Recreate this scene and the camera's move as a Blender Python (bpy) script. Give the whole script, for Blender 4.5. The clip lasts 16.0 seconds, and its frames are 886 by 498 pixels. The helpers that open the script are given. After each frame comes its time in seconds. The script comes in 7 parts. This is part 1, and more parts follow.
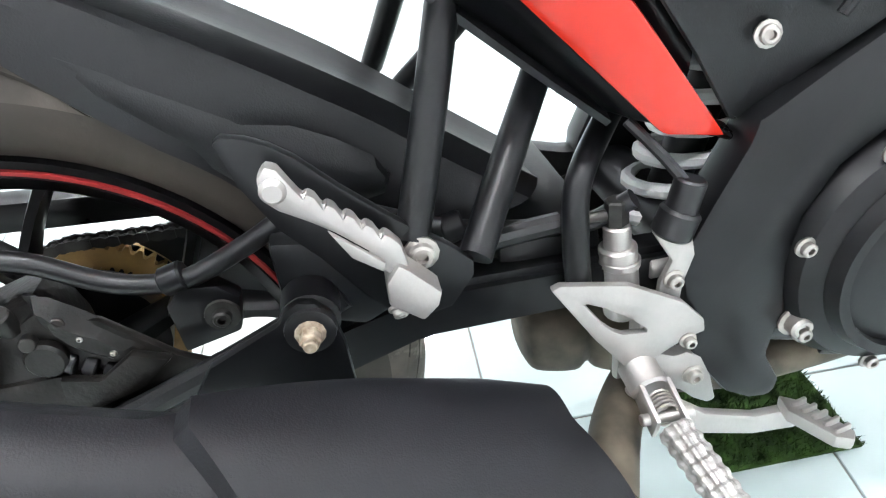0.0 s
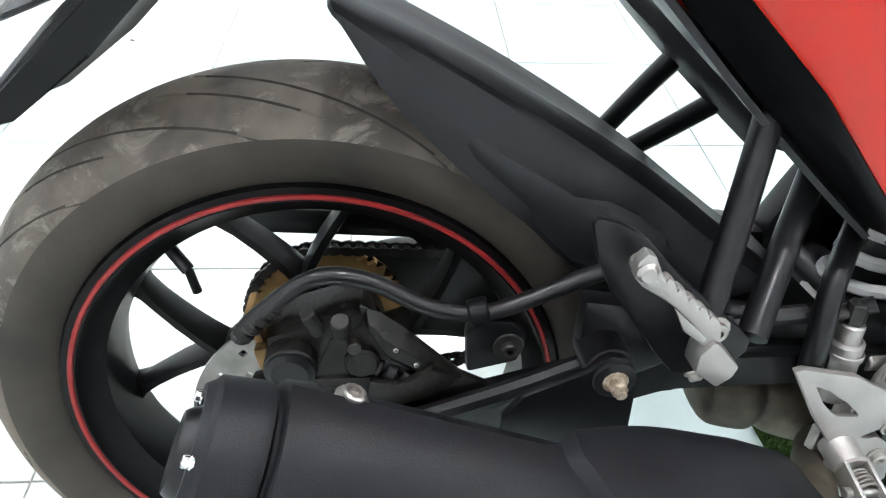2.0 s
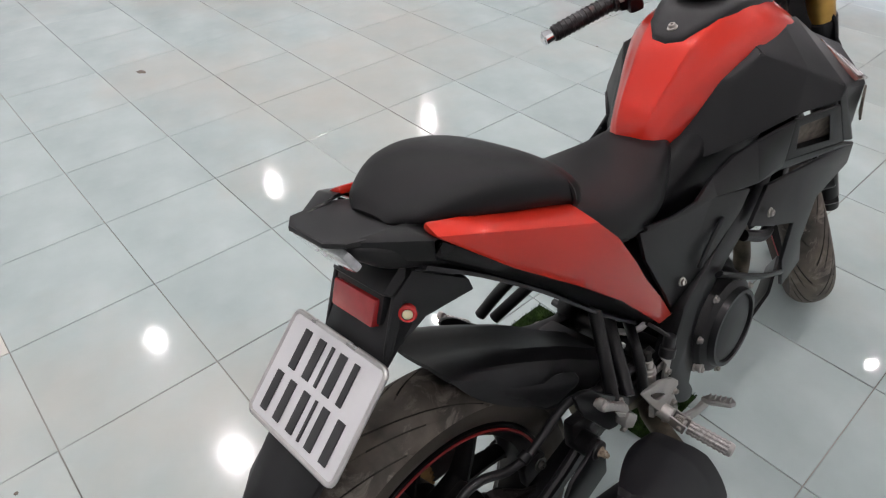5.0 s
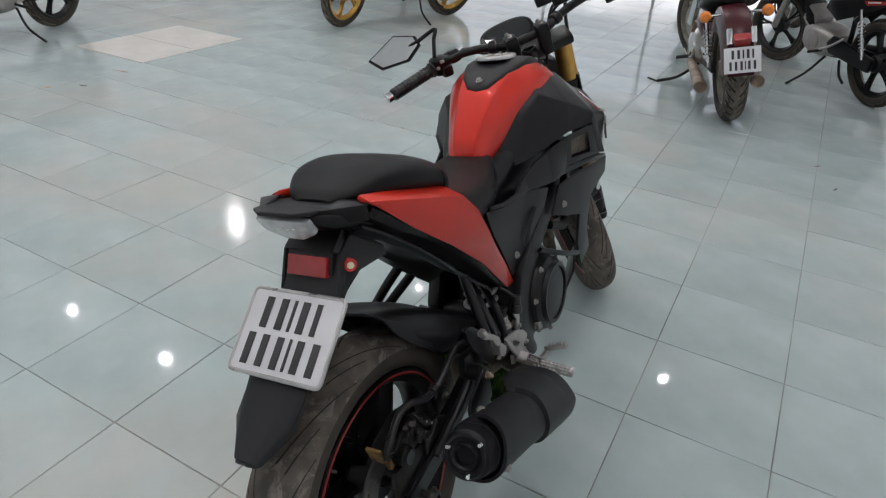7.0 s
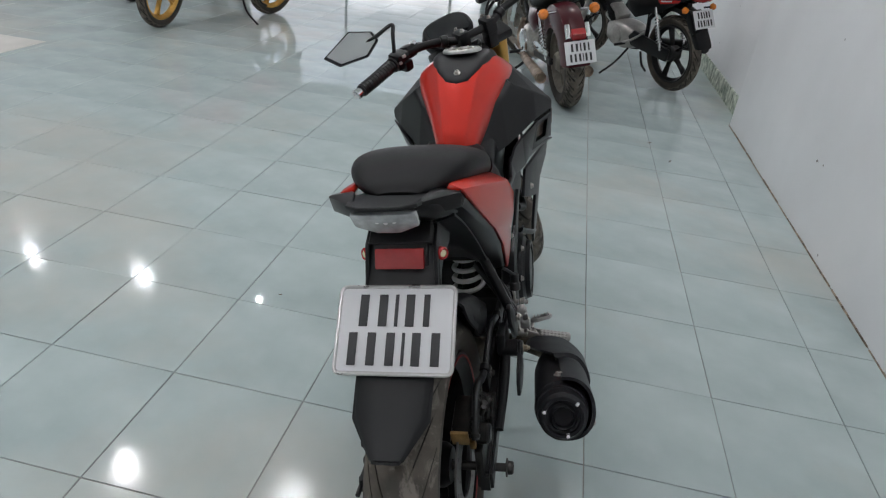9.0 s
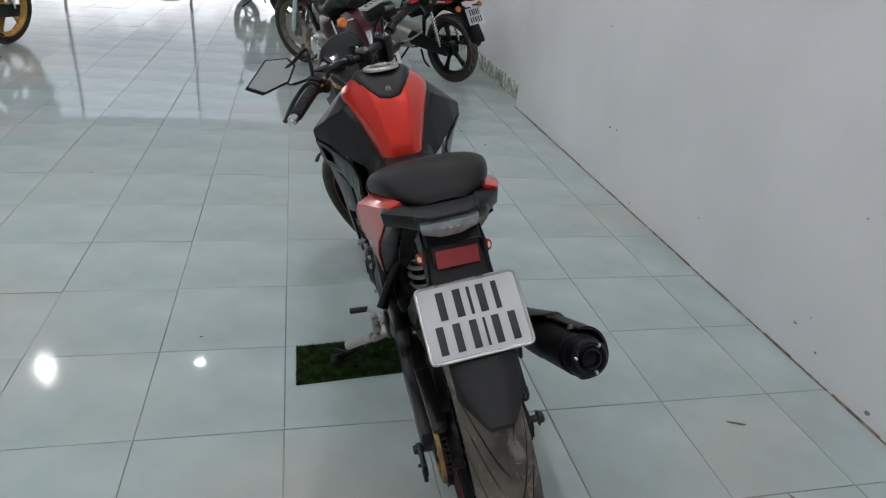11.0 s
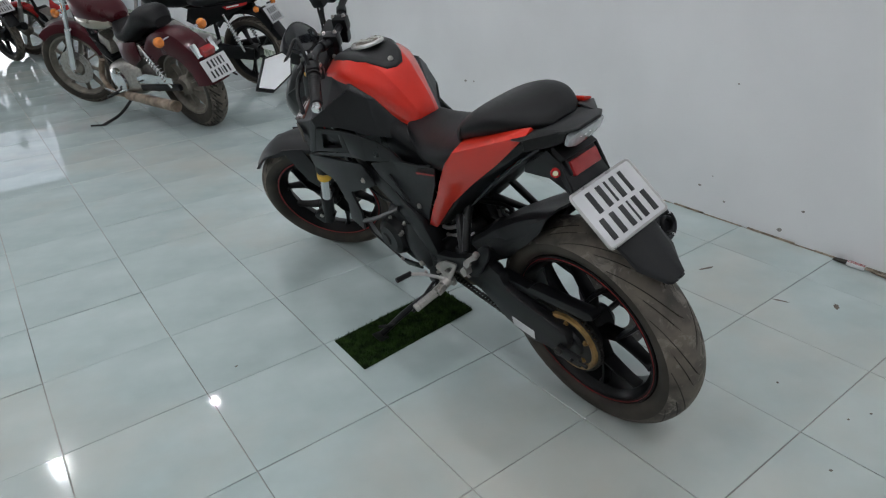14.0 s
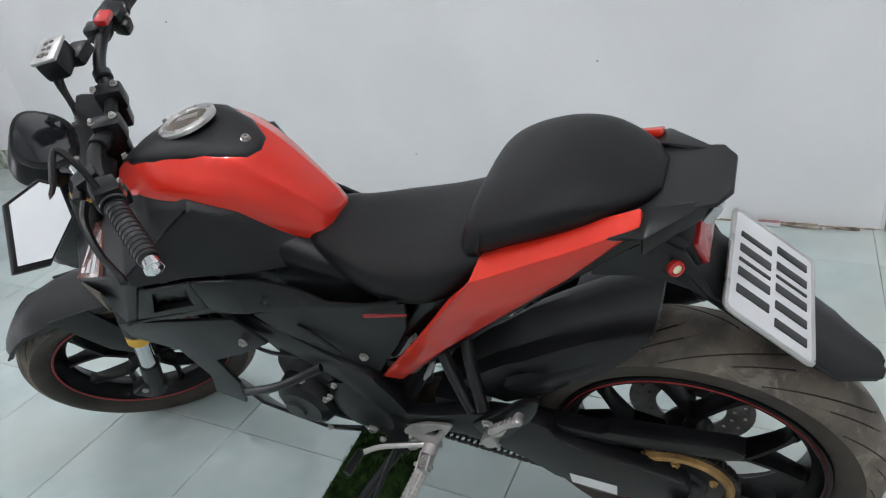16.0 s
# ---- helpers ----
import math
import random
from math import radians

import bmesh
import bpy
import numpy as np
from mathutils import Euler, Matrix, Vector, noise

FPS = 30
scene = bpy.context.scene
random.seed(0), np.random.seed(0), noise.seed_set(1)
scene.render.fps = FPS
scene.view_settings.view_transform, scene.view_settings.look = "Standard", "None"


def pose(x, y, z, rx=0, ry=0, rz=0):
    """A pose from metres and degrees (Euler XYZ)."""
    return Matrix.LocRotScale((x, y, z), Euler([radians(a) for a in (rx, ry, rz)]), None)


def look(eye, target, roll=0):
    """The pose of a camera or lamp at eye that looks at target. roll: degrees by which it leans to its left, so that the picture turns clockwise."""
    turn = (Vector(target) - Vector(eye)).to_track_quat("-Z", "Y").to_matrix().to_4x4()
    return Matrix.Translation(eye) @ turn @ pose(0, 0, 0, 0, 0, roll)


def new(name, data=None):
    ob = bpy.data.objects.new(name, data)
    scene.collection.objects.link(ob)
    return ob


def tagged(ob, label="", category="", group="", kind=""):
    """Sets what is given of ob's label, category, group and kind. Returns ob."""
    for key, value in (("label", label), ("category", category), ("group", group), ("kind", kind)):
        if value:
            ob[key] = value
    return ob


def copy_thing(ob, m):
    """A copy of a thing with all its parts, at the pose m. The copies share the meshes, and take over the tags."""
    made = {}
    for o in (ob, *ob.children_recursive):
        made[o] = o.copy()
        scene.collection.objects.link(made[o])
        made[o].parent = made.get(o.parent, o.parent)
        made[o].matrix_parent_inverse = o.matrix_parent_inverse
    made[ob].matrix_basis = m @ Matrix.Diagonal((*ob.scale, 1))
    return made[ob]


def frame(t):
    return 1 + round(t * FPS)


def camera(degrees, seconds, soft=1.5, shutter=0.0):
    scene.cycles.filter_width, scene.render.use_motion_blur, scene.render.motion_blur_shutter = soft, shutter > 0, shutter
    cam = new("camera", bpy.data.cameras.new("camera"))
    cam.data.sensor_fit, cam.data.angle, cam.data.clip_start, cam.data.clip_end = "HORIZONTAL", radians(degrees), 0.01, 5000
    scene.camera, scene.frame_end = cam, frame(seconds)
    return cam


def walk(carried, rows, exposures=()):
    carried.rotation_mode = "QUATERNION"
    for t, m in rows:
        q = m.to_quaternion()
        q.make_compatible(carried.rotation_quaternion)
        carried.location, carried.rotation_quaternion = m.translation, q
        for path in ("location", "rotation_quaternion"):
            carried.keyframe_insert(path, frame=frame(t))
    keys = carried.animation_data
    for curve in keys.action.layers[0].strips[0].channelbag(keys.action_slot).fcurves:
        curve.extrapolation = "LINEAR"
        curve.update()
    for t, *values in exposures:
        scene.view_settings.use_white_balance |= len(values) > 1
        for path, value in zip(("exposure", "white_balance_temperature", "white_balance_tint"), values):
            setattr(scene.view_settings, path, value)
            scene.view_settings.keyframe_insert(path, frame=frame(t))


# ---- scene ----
from mathutils.bvhtree import BVHTree

cam = camera(69.3, 16.0, soft=1.2)
PATH = [
    (0, (0.832, -0.094, 0.752), (-0.613, 0.063, -0.621), -5.1),
    (0.5, (0.84, -0.179, 0.786), (-0.601, -0.033, -0.593), -3.2),
    (1, (0.837, -0.251, 0.812), (-0.606, -0.111, -0.565), -0.2),
    (1.5, (0.833, -0.283, 0.817), (-0.617, -0.149, -0.554), 2.3),
    (2, (0.836, -0.302, 0.835), (-0.615, -0.176, -0.535), 3.1),
    (2.5, (0.828, -0.33, 0.861), (-0.63, -0.18, -0.499), 2.2),
    (3, (0.779, -0.395, 0.869), (-0.7, -0.176, -0.459), -0.1),
    (3.5, (0.719, -0.448, 0.842), (-0.75, -0.108, -0.472), -1.8),
    (4, (0.71, -0.479, 0.964), (-0.711, 0.039, -0.344), -3.5),
    (4.4, (0.757, -0.534, 1.125), (-0.575, 0.163, -0.195), -1.4),
    (4.5, (0.767, -0.561, 1.158), (-0.518, 0.19, -0.178), -1.0),
    (5, (0.819, -0.694, 1.323), (-0.315, 0.328, 0.03), -0.0),
    (5.2, (0.826, -0.733, 1.355), (-0.227, 0.396, 0.083), -0.4),
    (7.3, (0.958, -1.12, 1.352), (0.156, 0.405, 0.337), 3.4),
    (7.5, (0.938, -1.134, 1.351), (0.129, 0.388, 0.336), 3.4),
    (8, (0.79, -1.189, 1.34), (0.049, 0.372, 0.333), 3.4),
    (8.5, (0.618, -1.234, 1.315), (0.117, 0.429, 0.324), 4.3),
    (8.7, (0.586, -1.259, 1.314), (0.199, 0.435, 0.324), 5.3),
    (10.8, (0.1, -1.444, 1.347), (0.425, 0.299, 0.423), 6.4),
    (11, (0.046, -1.436, 1.334), (0.487, 0.289, 0.424), 5.8),
    (11.5, (-0.055, -1.453, 1.33), (0.599, 0.206, 0.425), 6.0),
    (12, (-0.186, -1.525, 1.326), (0.579, 0.098, 0.443), 3.2),
    (12.5, (-0.281, -1.554, 1.312), (0.535, 0.04, 0.422), 0.4),
    (13, (-0.397, -1.533, 1.313), (0.488, 0.021, 0.417), -0.4),
    (13.5, (-0.604, -1.445, 1.287), (0.354, 0.06, 0.383), -2.0),
    (14, (-0.694, -1.309, 1.257), (0.333, 0.146, 0.346), -3.0),
    (14.5, (-0.659, -1.063, 1.269), (0.412, 0.355, 0.351), -4.6),
    (15, (-0.677, -0.807, 1.255), (0.495, 0.523, 0.329), -5.2),
    (15.2, (-0.684, -0.711, 1.266), (0.567, 0.542, 0.336), -5.8),
    (15.5, (-0.652, -0.614, 1.25), (0.725, 0.487, 0.306), -7.3),
    (16, (-0.454, -0.476, 1.215), (1.054, 0.415, 0.25), -10.2),
]
EXPOSURES = [(0.0, 3.06, 6250, 10), (0.6, 3.14, 6250, 10), (1.0, 3.01, 6250, 9), (2.0, 2.51, 6250, 9), (3.0, 1.66, 6420, 12), (3.6, 1.36, 6520, 15), (4.2, 1.27, 6650, 18), (5.2, 1.02, 6680, 18), (7.5, 0.67, 6360, 12), (8.7, 0.64, 6320, 11), (11.0, 0.51, 6300, 11), (14.0, 0.62, 6270, 10), (15.0, 0.77, 6270, 10), (16.0, 1.1, 6270, 11)]
walk(cam, [(t, look(eye, target, roll)) for t, eye, target, roll in PATH], EXPOSURES)

# ---- room sizes ----
TILE = 0.4
WALL_X, RECESS_X, CORNER_Y = 1.835, 1.93, 3.62
WEST, SOUTH, NORTH, HEIGHT = -9.2, -4.6, 12.4, 4.1

# ---- world and light ----
world = bpy.data.worlds.new("daylight")
scene.world = world
world.use_nodes = True
sky = world.node_tree.nodes.new("ShaderNodeTexSky")
sky.sky_type, sky.sun_disc, sky.sun_elevation, sky.sun_rotation = "NISHITA", False, radians(48), radians(20)
world.node_tree.links.new(sky.outputs[0], world.node_tree.nodes["Background"].inputs[0])
world.node_tree.nodes["Background"].inputs[1].default_value = 0.12
sun_data = bpy.data.lights.new("sun", "SUN")
sun_data.energy, sun_data.angle, sun_data.color = 2.5, radians(0.6), (1.0, 0.95, 0.88)
new("sun", sun_data).matrix_world = look((0, 30, 30), (0, 12, 0))
LAMP_POWER = 730.0


# ---- materials ----
def material(name, colour, rough=0.5, metal=0.0, coat=0.0, spread=0.12, scale=9.0, fine=220.0, bump=0.04, rough_spread=0.1, tint=None, spec=0.5):
    """A painted, plastic or metal surface: two sizes of mottling in colour, gloss and relief."""
    m = bpy.data.materials.new(name)
    m.use_nodes = True
    t = m.node_tree
    b = t.nodes["Principled BSDF"]
    n, l = t.nodes.new, t.links.new
    where = n("ShaderNodeTexCoord")
    big, small = n("ShaderNodeTexNoise"), n("ShaderNodeTexNoise")
    for tex, s, d in ((big, scale, 5), (small, fine, 2)):
        tex.inputs["Scale"].default_value, tex.inputs["Detail"].default_value = s, d
        l(where.outputs["Object"], tex.inputs["Vector"])
    ramp = n("ShaderNodeMapRange")
    ramp.inputs["From Min"].default_value, ramp.inputs["From Max"].default_value = 0.3, 0.7
    l(big.outputs["Fac"], ramp.inputs["Value"])
    mix = n("ShaderNodeMix")
    mix.data_type = "RGBA"
    low = [c * (1 - spread) for c in colour]
    high = [min(1.0, c * (1 + spread)) for c in (tint or colour)]
    mix.inputs["A"].default_value, mix.inputs["B"].default_value = (*low, 1), (*high, 1)
    l(ramp.outputs[0], mix.inputs["Factor"])
    l(mix.outputs["Result"], b.inputs["Base Color"])
    gloss = n("ShaderNodeMapRange")
    gloss.inputs["To Min"].default_value, gloss.inputs["To Max"].default_value = max(0.02, rough - rough_spread), min(1, rough + rough_spread)
    l(big.outputs["Fac"], gloss.inputs["Value"])
    l(gloss.outputs[0], b.inputs["Roughness"])
    b.inputs["Metallic"].default_value, b.inputs["Coat Weight"].default_value = metal, coat
    b.inputs["Coat Roughness"].default_value = 0.025
    b.inputs["Specular IOR Level"].default_value = spec
    if bump:
        relief = n("ShaderNodeBump")
        relief.inputs["Strength"].default_value, relief.inputs["Distance"].default_value = bump, 0.002
        l(small.outputs["Fac"], relief.inputs["Height"])
        l(relief.outputs[0], b.inputs["Normal"])
    return m


def tile_material():
    """Glazed pale aqua floor tile: cloudy marbling, each tile a little different, faint wave in the glaze."""
    m = material("floor_tile_glaze", (0.412, 0.493, 0.486), 0.026, spread=0.085, scale=3.0, fine=5.0, bump=0.022, rough_spread=0.018, tint=(0.473, 0.545, 0.538))
    t = m.node_tree
    n, l = t.nodes.new, t.links.new
    b = t.nodes["Principled BSDF"]
    info, hue = n("ShaderNodeObjectInfo"), n("ShaderNodeHueSaturation")
    value = n("ShaderNodeMapRange")
    value.inputs["To Min"].default_value, value.inputs["To Max"].default_value = 0.972, 1.025
    l(info.outputs["Random"], value.inputs["Value"])
    l(value.outputs[0], hue.inputs["Value"])
    mix = [x for x in t.nodes if x.bl_idname == "ShaderNodeMix"][0]
    where = n("ShaderNodeTexCoord")
    speck = n("ShaderNodeTexNoise")
    speck.inputs["Scale"].default_value, speck.inputs["Detail"].default_value, speck.inputs["Roughness"].default_value = 7.0, 8.0, 0.7
    l(where.outputs["Object"], speck.inputs["Vector"])
    dirt = n("ShaderNodeMapRange")
    dirt.inputs["From Min"].default_value, dirt.inputs["From Max"].default_value = 0.62, 0.78
    dirt.inputs["To Max"].default_value = 0.16
    l(speck.outputs["Fac"], dirt.inputs["Value"])
    grime = n("ShaderNodeMix")
    grime.data_type = "RGBA"
    grime.inputs["B"].default_value = (0.42, 0.40, 0.34, 1)
    l(dirt.outputs[0], grime.inputs["Factor"])
    l(mix.outputs["Result"], grime.inputs["A"])
    l(grime.outputs["Result"], hue.inputs["Color"])
    # sandy dust trodden over many tiles
    place, sand, spread, haze = n("ShaderNodeNewGeometry"), n("ShaderNodeTexNoise"), n("ShaderNodeMapRange"), n("ShaderNodeMix")
    sand.inputs["Scale"].default_value, sand.inputs["Detail"].default_value, sand.inputs["Roughness"].default_value = 0.55, 7.0, 0.62
    spread.inputs["From Min"].default_value, spread.inputs["From Max"].default_value, spread.inputs["To Max"].default_value = 0.49, 0.68, 0.75
    l(place.outputs["Position"], sand.inputs["Vector"])
    l(sand.outputs["Fac"], spread.inputs["Value"])
    haze.data_type = "RGBA"
    haze.inputs["B"].default_value = (0.52, 0.49, 0.43, 1)
    l(spread.outputs[0], haze.inputs["Factor"])
    l(grime.outputs["Result"], haze.inputs["A"])
    l(haze.outputs["Result"], hue.inputs["Color"])
    gloss = b.inputs["Roughness"].links[0].from_socket
    dull = n("ShaderNodeMath")
    dull.operation = "MULTIPLY_ADD"
    dull.inputs[1].default_value = 0.22
    l(spread.outputs[0], dull.inputs[0])
    l(gloss, dull.inputs[2])
    l(dull.outputs[0], b.inputs["Roughness"])
    l(hue.outputs[0], b.inputs["Base Color"])
    return m


def tyre_material():
    """Worn rubber with brown dust in patches."""
    m = material("tyre_rubber", (0.034, 0.030, 0.025), 0.72, spread=0.3, scale=14, fine=300, bump=0.12, tint=(0.092, 0.079, 0.065))
    t = m.node_tree
    n, l = t.nodes.new, t.links.new
    where, dust, ramp, mix = n("ShaderNodeTexCoord"), n("ShaderNodeTexNoise"), n("ShaderNodeMapRange"), n("ShaderNodeMix")
    dust.inputs["Scale"].default_value, dust.inputs["Detail"].default_value = 11.0, 7.0
    ramp.inputs["From Min"].default_value, ramp.inputs["From Max"].default_value, ramp.inputs["To Max"].default_value = 0.44, 0.60, 0.85
    l(where.outputs["Object"], dust.inputs["Vector"])
    l(dust.outputs["Fac"], ramp.inputs["Value"])
    mix.data_type = "RGBA"
    mix.inputs["B"].default_value = (0.150, 0.124, 0.098, 1)
    l(ramp.outputs[0], mix.inputs["Factor"])
    old = [x for x in t.nodes if x.bl_idname == "ShaderNodeMix" and x != mix][0]
    l(old.outputs["Result"], mix.inputs["A"])
    # pale scuffs where the tread was dragged
    scuff, keep, pale = n("ShaderNodeTexNoise"), n("ShaderNodeMapRange"), n("ShaderNodeMix")
    scuff.inputs["Scale"].default_value, scuff.inputs["Detail"].default_value, scuff.inputs["Roughness"].default_value = 16.0, 9.0, 0.72
    scuff.inputs["Distortion"].default_value = 1.2
    keep.inputs["From Min"].default_value, keep.inputs["From Max"].default_value, keep.inputs["To Max"].default_value = 0.53, 0.62, 0.75
    l(where.outputs["Object"], scuff.inputs["Vector"])
    l(scuff.outputs["Fac"], keep.inputs["Value"])
    pale.data_type = "RGBA"
    pale.inputs["B"].default_value = (0.23, 0.20, 0.172, 1)
    l(keep.outputs[0], pale.inputs["Factor"])
    l(mix.outputs["Result"], pale.inputs["A"])
    l(pale.outputs["Result"], t.nodes["Principled BSDF"].inputs["Base Color"])
    return m


def wall_material():
    """White emulsion with scuffs, faint stains and small dark specks."""
    m = material("wall_paint", (0.87, 0.87, 0.88), 0.55, spread=0.045, scale=1.1, fine=60, bump=0.12, tint=(0.90, 0.90, 0.91))
    t = m.node_tree
    n, l = t.nodes.new, t.links.new
    where, dots, ramp, mix = n("ShaderNodeTexCoord"), n("ShaderNodeTexVoronoi"), n("ShaderNodeMapRange"), n("ShaderNodeMix")
    dots.inputs["Scale"].default_value = 2.6
    ramp.inputs["From Min"].default_value, ramp.inputs["From Max"].default_value = 0.018, 0.010
    ramp.inputs["To Max"].default_value = 0.75
    l(where.outputs["Object"], dots.inputs["Vector"])
    l(dots.outputs["Distance"], ramp.inputs["Value"])
    mix.data_type = "RGBA"
    mix.inputs["B"].default_value = (0.12, 0.10, 0.09, 1)
    l(ramp.outputs[0], mix.inputs["Factor"])
    old = [x for x in t.nodes if x.bl_idname == "ShaderNodeMix" and x != mix][0]
    l(old.outputs["Result"], mix.inputs["A"])
    l(mix.outputs["Result"], t.nodes["Principled BSDF"].inputs["Base Color"])
    return m


def emitter(name, colour, strength):
    m = bpy.data.materials.new(name)
    m.use_nodes = True
    b = m.node_tree.nodes["Principled BSDF"]
    b.inputs["Base Color"].default_value = (*colour, 1)
    b.inputs["Emission Color"].default_value, b.inputs["Emission Strength"].default_value = (*colour, 1), strength
    return m


SIDE_RUBBER = material("tyre_side_rubber", (0.030, 0.026, 0.021), 0.62, spread=0.25, scale=9, fine=260, bump=0.08, tint=(0.050, 0.042, 0.034), spec=0.3)
# brown dusty rubber, darkened so that groove shade is in the colour
CUT_RUBBER = material("shaded_dusty_cut", (0.030, 0.026, 0.021), 0.85, spread=0.3)
TILES, RUBBER, WALL = tile_material(), tyre_material(), wall_material()
WHITE_TILE = material("white_slab", (0.68, 0.66, 0.61), 0.2, spread=0.06, scale=4, fine=40, bump=0.02)
GROUT = material("grout", (0.15, 0.132, 0.115), 0.85, spread=0.35, scale=1.4, fine=150, bump=0.1, tint=(0.36, 0.34, 0.31))
CEILING = material("ceiling_paint", (0.78, 0.78, 0.77), 0.7, spread=0.03, scale=2, fine=60)
GREEN_PAINT = material("green_skirting_paint", (0.22, 0.33, 0.24), 0.6, spread=0.5, scale=16, fine=120, bump=0.15, tint=(0.55, 0.58, 0.50))
DIRTY_EDGE = material("chipped_plaster", (0.13, 0.095, 0.07), 0.9, spread=0.5, scale=25, fine=140, bump=0.3, tint=(0.34, 0.28, 0.22))
PLASTIC = material("black_plastic", (0.0048, 0.0050, 0.0058), 0.30, spread=0.35, scale=7, fine=600, bump=0.03, spec=0.28)
GRAIN = material("grained_black_plastic", (0.0070, 0.0073, 0.0085), 0.45, spread=0.3, scale=6, fine=750, bump=0.12, spec=0.37)
# black plastic raised in colour; on the undertray this paints in floor bounce light
LIGHTER_PLASTIC = material("lighter_black_plastic", (0.014, 0.0145, 0.016), 0.36, spread=0.4, scale=9, fine=500, bump=0.06, spec=0.36)
SATIN = material("satin_black_paint", (0.0052, 0.0054, 0.0063), 0.34, spread=0.4, spec=0.34, scale=12, fine=380, bump=0.03)
GLOSSY = material("gloss_black_paint", (0.0045, 0.0045, 0.005), 0.32, spread=0.3, scale=8, fine=200, bump=0.02, spec=0.15)
GREASY = material("greasy_black_metal", (0.0045, 0.0044, 0.0044), 0.36, spread=0.6, scale=45, fine=260, bump=0.25, tint=(0.010, 0.009, 0.008), spec=0.25)
HOSE = material("black_rubber_hose", (0.009, 0.009, 0.010), 0.34, spread=0.2, scale=20, fine=200)
SHIELD = material("matt_black_heat_shield", (0.0092, 0.0095, 0.0115), 0.46, spread=0.3, scale=9, fine=800, bump=0.14, rough_spread=0.10, spec=0.25)
LEATHER = material("black_seat_vinyl", (0.0048, 0.0048, 0.0057), 0.43, spread=0.3, spec=0.24, scale=5, fine=900, bump=0.2, rough_spread=0.05)
RED = material("metallic_red_paint", (0.62, 0.022, 0.010), 0.38, metal=0.22, coat=0.80, spec=0.2, spread=0.08, scale=4, fine=2500, bump=0.0, rough_spread=0.03, tint=(0.62, 0.027, 0.011))
RED_LINE = material("red_rim_tape", (0.29, 0.018, 0.018), 0.45, spread=0.15)
SILVER = material("cast_aluminium", (0.43, 0.41, 0.39), 0.40, metal=0.72, spread=0.12, scale=30, fine=300, bump=0.12)
STEEL = material("zinc_bolt", (0.42, 0.395, 0.365), 0.34, metal=0.9, spread=0.2, scale=60, fine=300)
RUSTY = material("rusty_nut", (0.26, 0.17, 0.11), 0.6, metal=0.5, spread=0.4, scale=120, fine=400, tint=(0.42, 0.36, 0.28))
CHROME = material("chrome", (0.80, 0.80, 0.81), 0.10, metal=1.0, spread=0.05, scale=12, fine=60, bump=0.0, rough_spread=0.05)
GOLD = material("gold_anodised", (0.62, 0.36, 0.09), 0.36, metal=0.8, spread=0.2, scale=20, fine=200)
SPROCKET = material("oily_gold_sprocket", (0.20, 0.12, 0.045), 0.5, metal=0.6, spread=0.5, scale=18, fine=200, tint=(0.34, 0.21, 0.08))
CHAIN = material("oily_chain_steel", (0.05, 0.048, 0.045), 0.45, metal=0.7, spread=0.4, scale=60, fine=300)
HEADER = material("sooty_exhaust_steel", (0.055, 0.047, 0.034), 0.6, metal=0.4, spread=0.5, scale=18, fine=160, tint=(0.13, 0.11, 0.08))
SPRING = material("white_spring_paint", (0.74, 0.74, 0.73), 0.4, spread=0.1)
PLATE = material("white_plate", (0.66, 0.66, 0.67), 0.42, spread=0.05, scale=12, fine=200)
INK = material("plate_black_ink", (0.03, 0.03, 0.032), 0.5)
ALLOY = material("plate_frame_alloy", (0.52, 0.51, 0.50), 0.30, metal=0.85, spread=0.12, scale=30)
REFLECTOR = material("red_reflector", (0.34, 0.02, 0.022), 0.16, coat=0.6, spread=0.12, scale=60, fine=500, bump=0.15)
AMBER = material("amber_lens", (0.75, 0.22, 0.03), 0.15, coat=0.6, spread=0.15, scale=40)
CREAM = material("cream_lens", (0.80, 0.70, 0.45), 0.2, coat=0.5, spread=0.1)
MIRROR = material("mirror_glass", (0.93, 0.94, 0.95), 0.03, metal=1.0, spread=0.02, bump=0.0, rough_spread=0.01)
CLEAR = material("clear_lens", (0.46, 0.48, 0.49), 0.10, metal=0.25, coat=0.9, spread=0.2, scale=60, fine=400, bump=0.1)
SCREEN = material("dark_screen", (0.01, 0.011, 0.013), 0.08, coat=0.6, spread=0.1)
GRASS = material("artificial_grass", (0.009, 0.022, 0.005), 0.85, spread=0.5, scale=40, fine=400, tint=(0.022, 0.046, 0.010), spec=0.12)
MAROON = material("maroon_paint", (0.050, 0.005, 0.009), 0.3, coat=0.15, spec=0.2, spread=0.2, scale=5, bump=0.0)
BEIGE = material("champagne_paint", (0.36, 0.33, 0.27), 0.3, metal=0.4, coat=0.6, spread=0.08)
DUSTY_RIM = material("dusty_alloy_rim", (0.20, 0.18, 0.15), 0.5, metal=0.4, spread=0.3, scale=20)
BRIGHT_RED = material("bright_red_paint", (0.55, 0.02, 0.02), 0.25, coat=0.7, spread=0.08)
NAVY = material("dark_blue_paint", (0.012, 0.016, 0.04), 0.3, coat=0.5)
SMEAR = material("dried_dirt_mark", (0.13, 0.11, 0.09), 0.9, spread=0.4, scale=80, bump=0.2)
CHIP = material("chipped_wall_paint", (0.30, 0.28, 0.26), 0.9, spread=0.4, scale=90, bump=0.2)
TAN_DIRT = material("tan_mud_mark", (0.30, 0.22, 0.16), 0.9, spread=0.35, scale=40, bump=0.2, tint=(0.42, 0.35, 0.28))
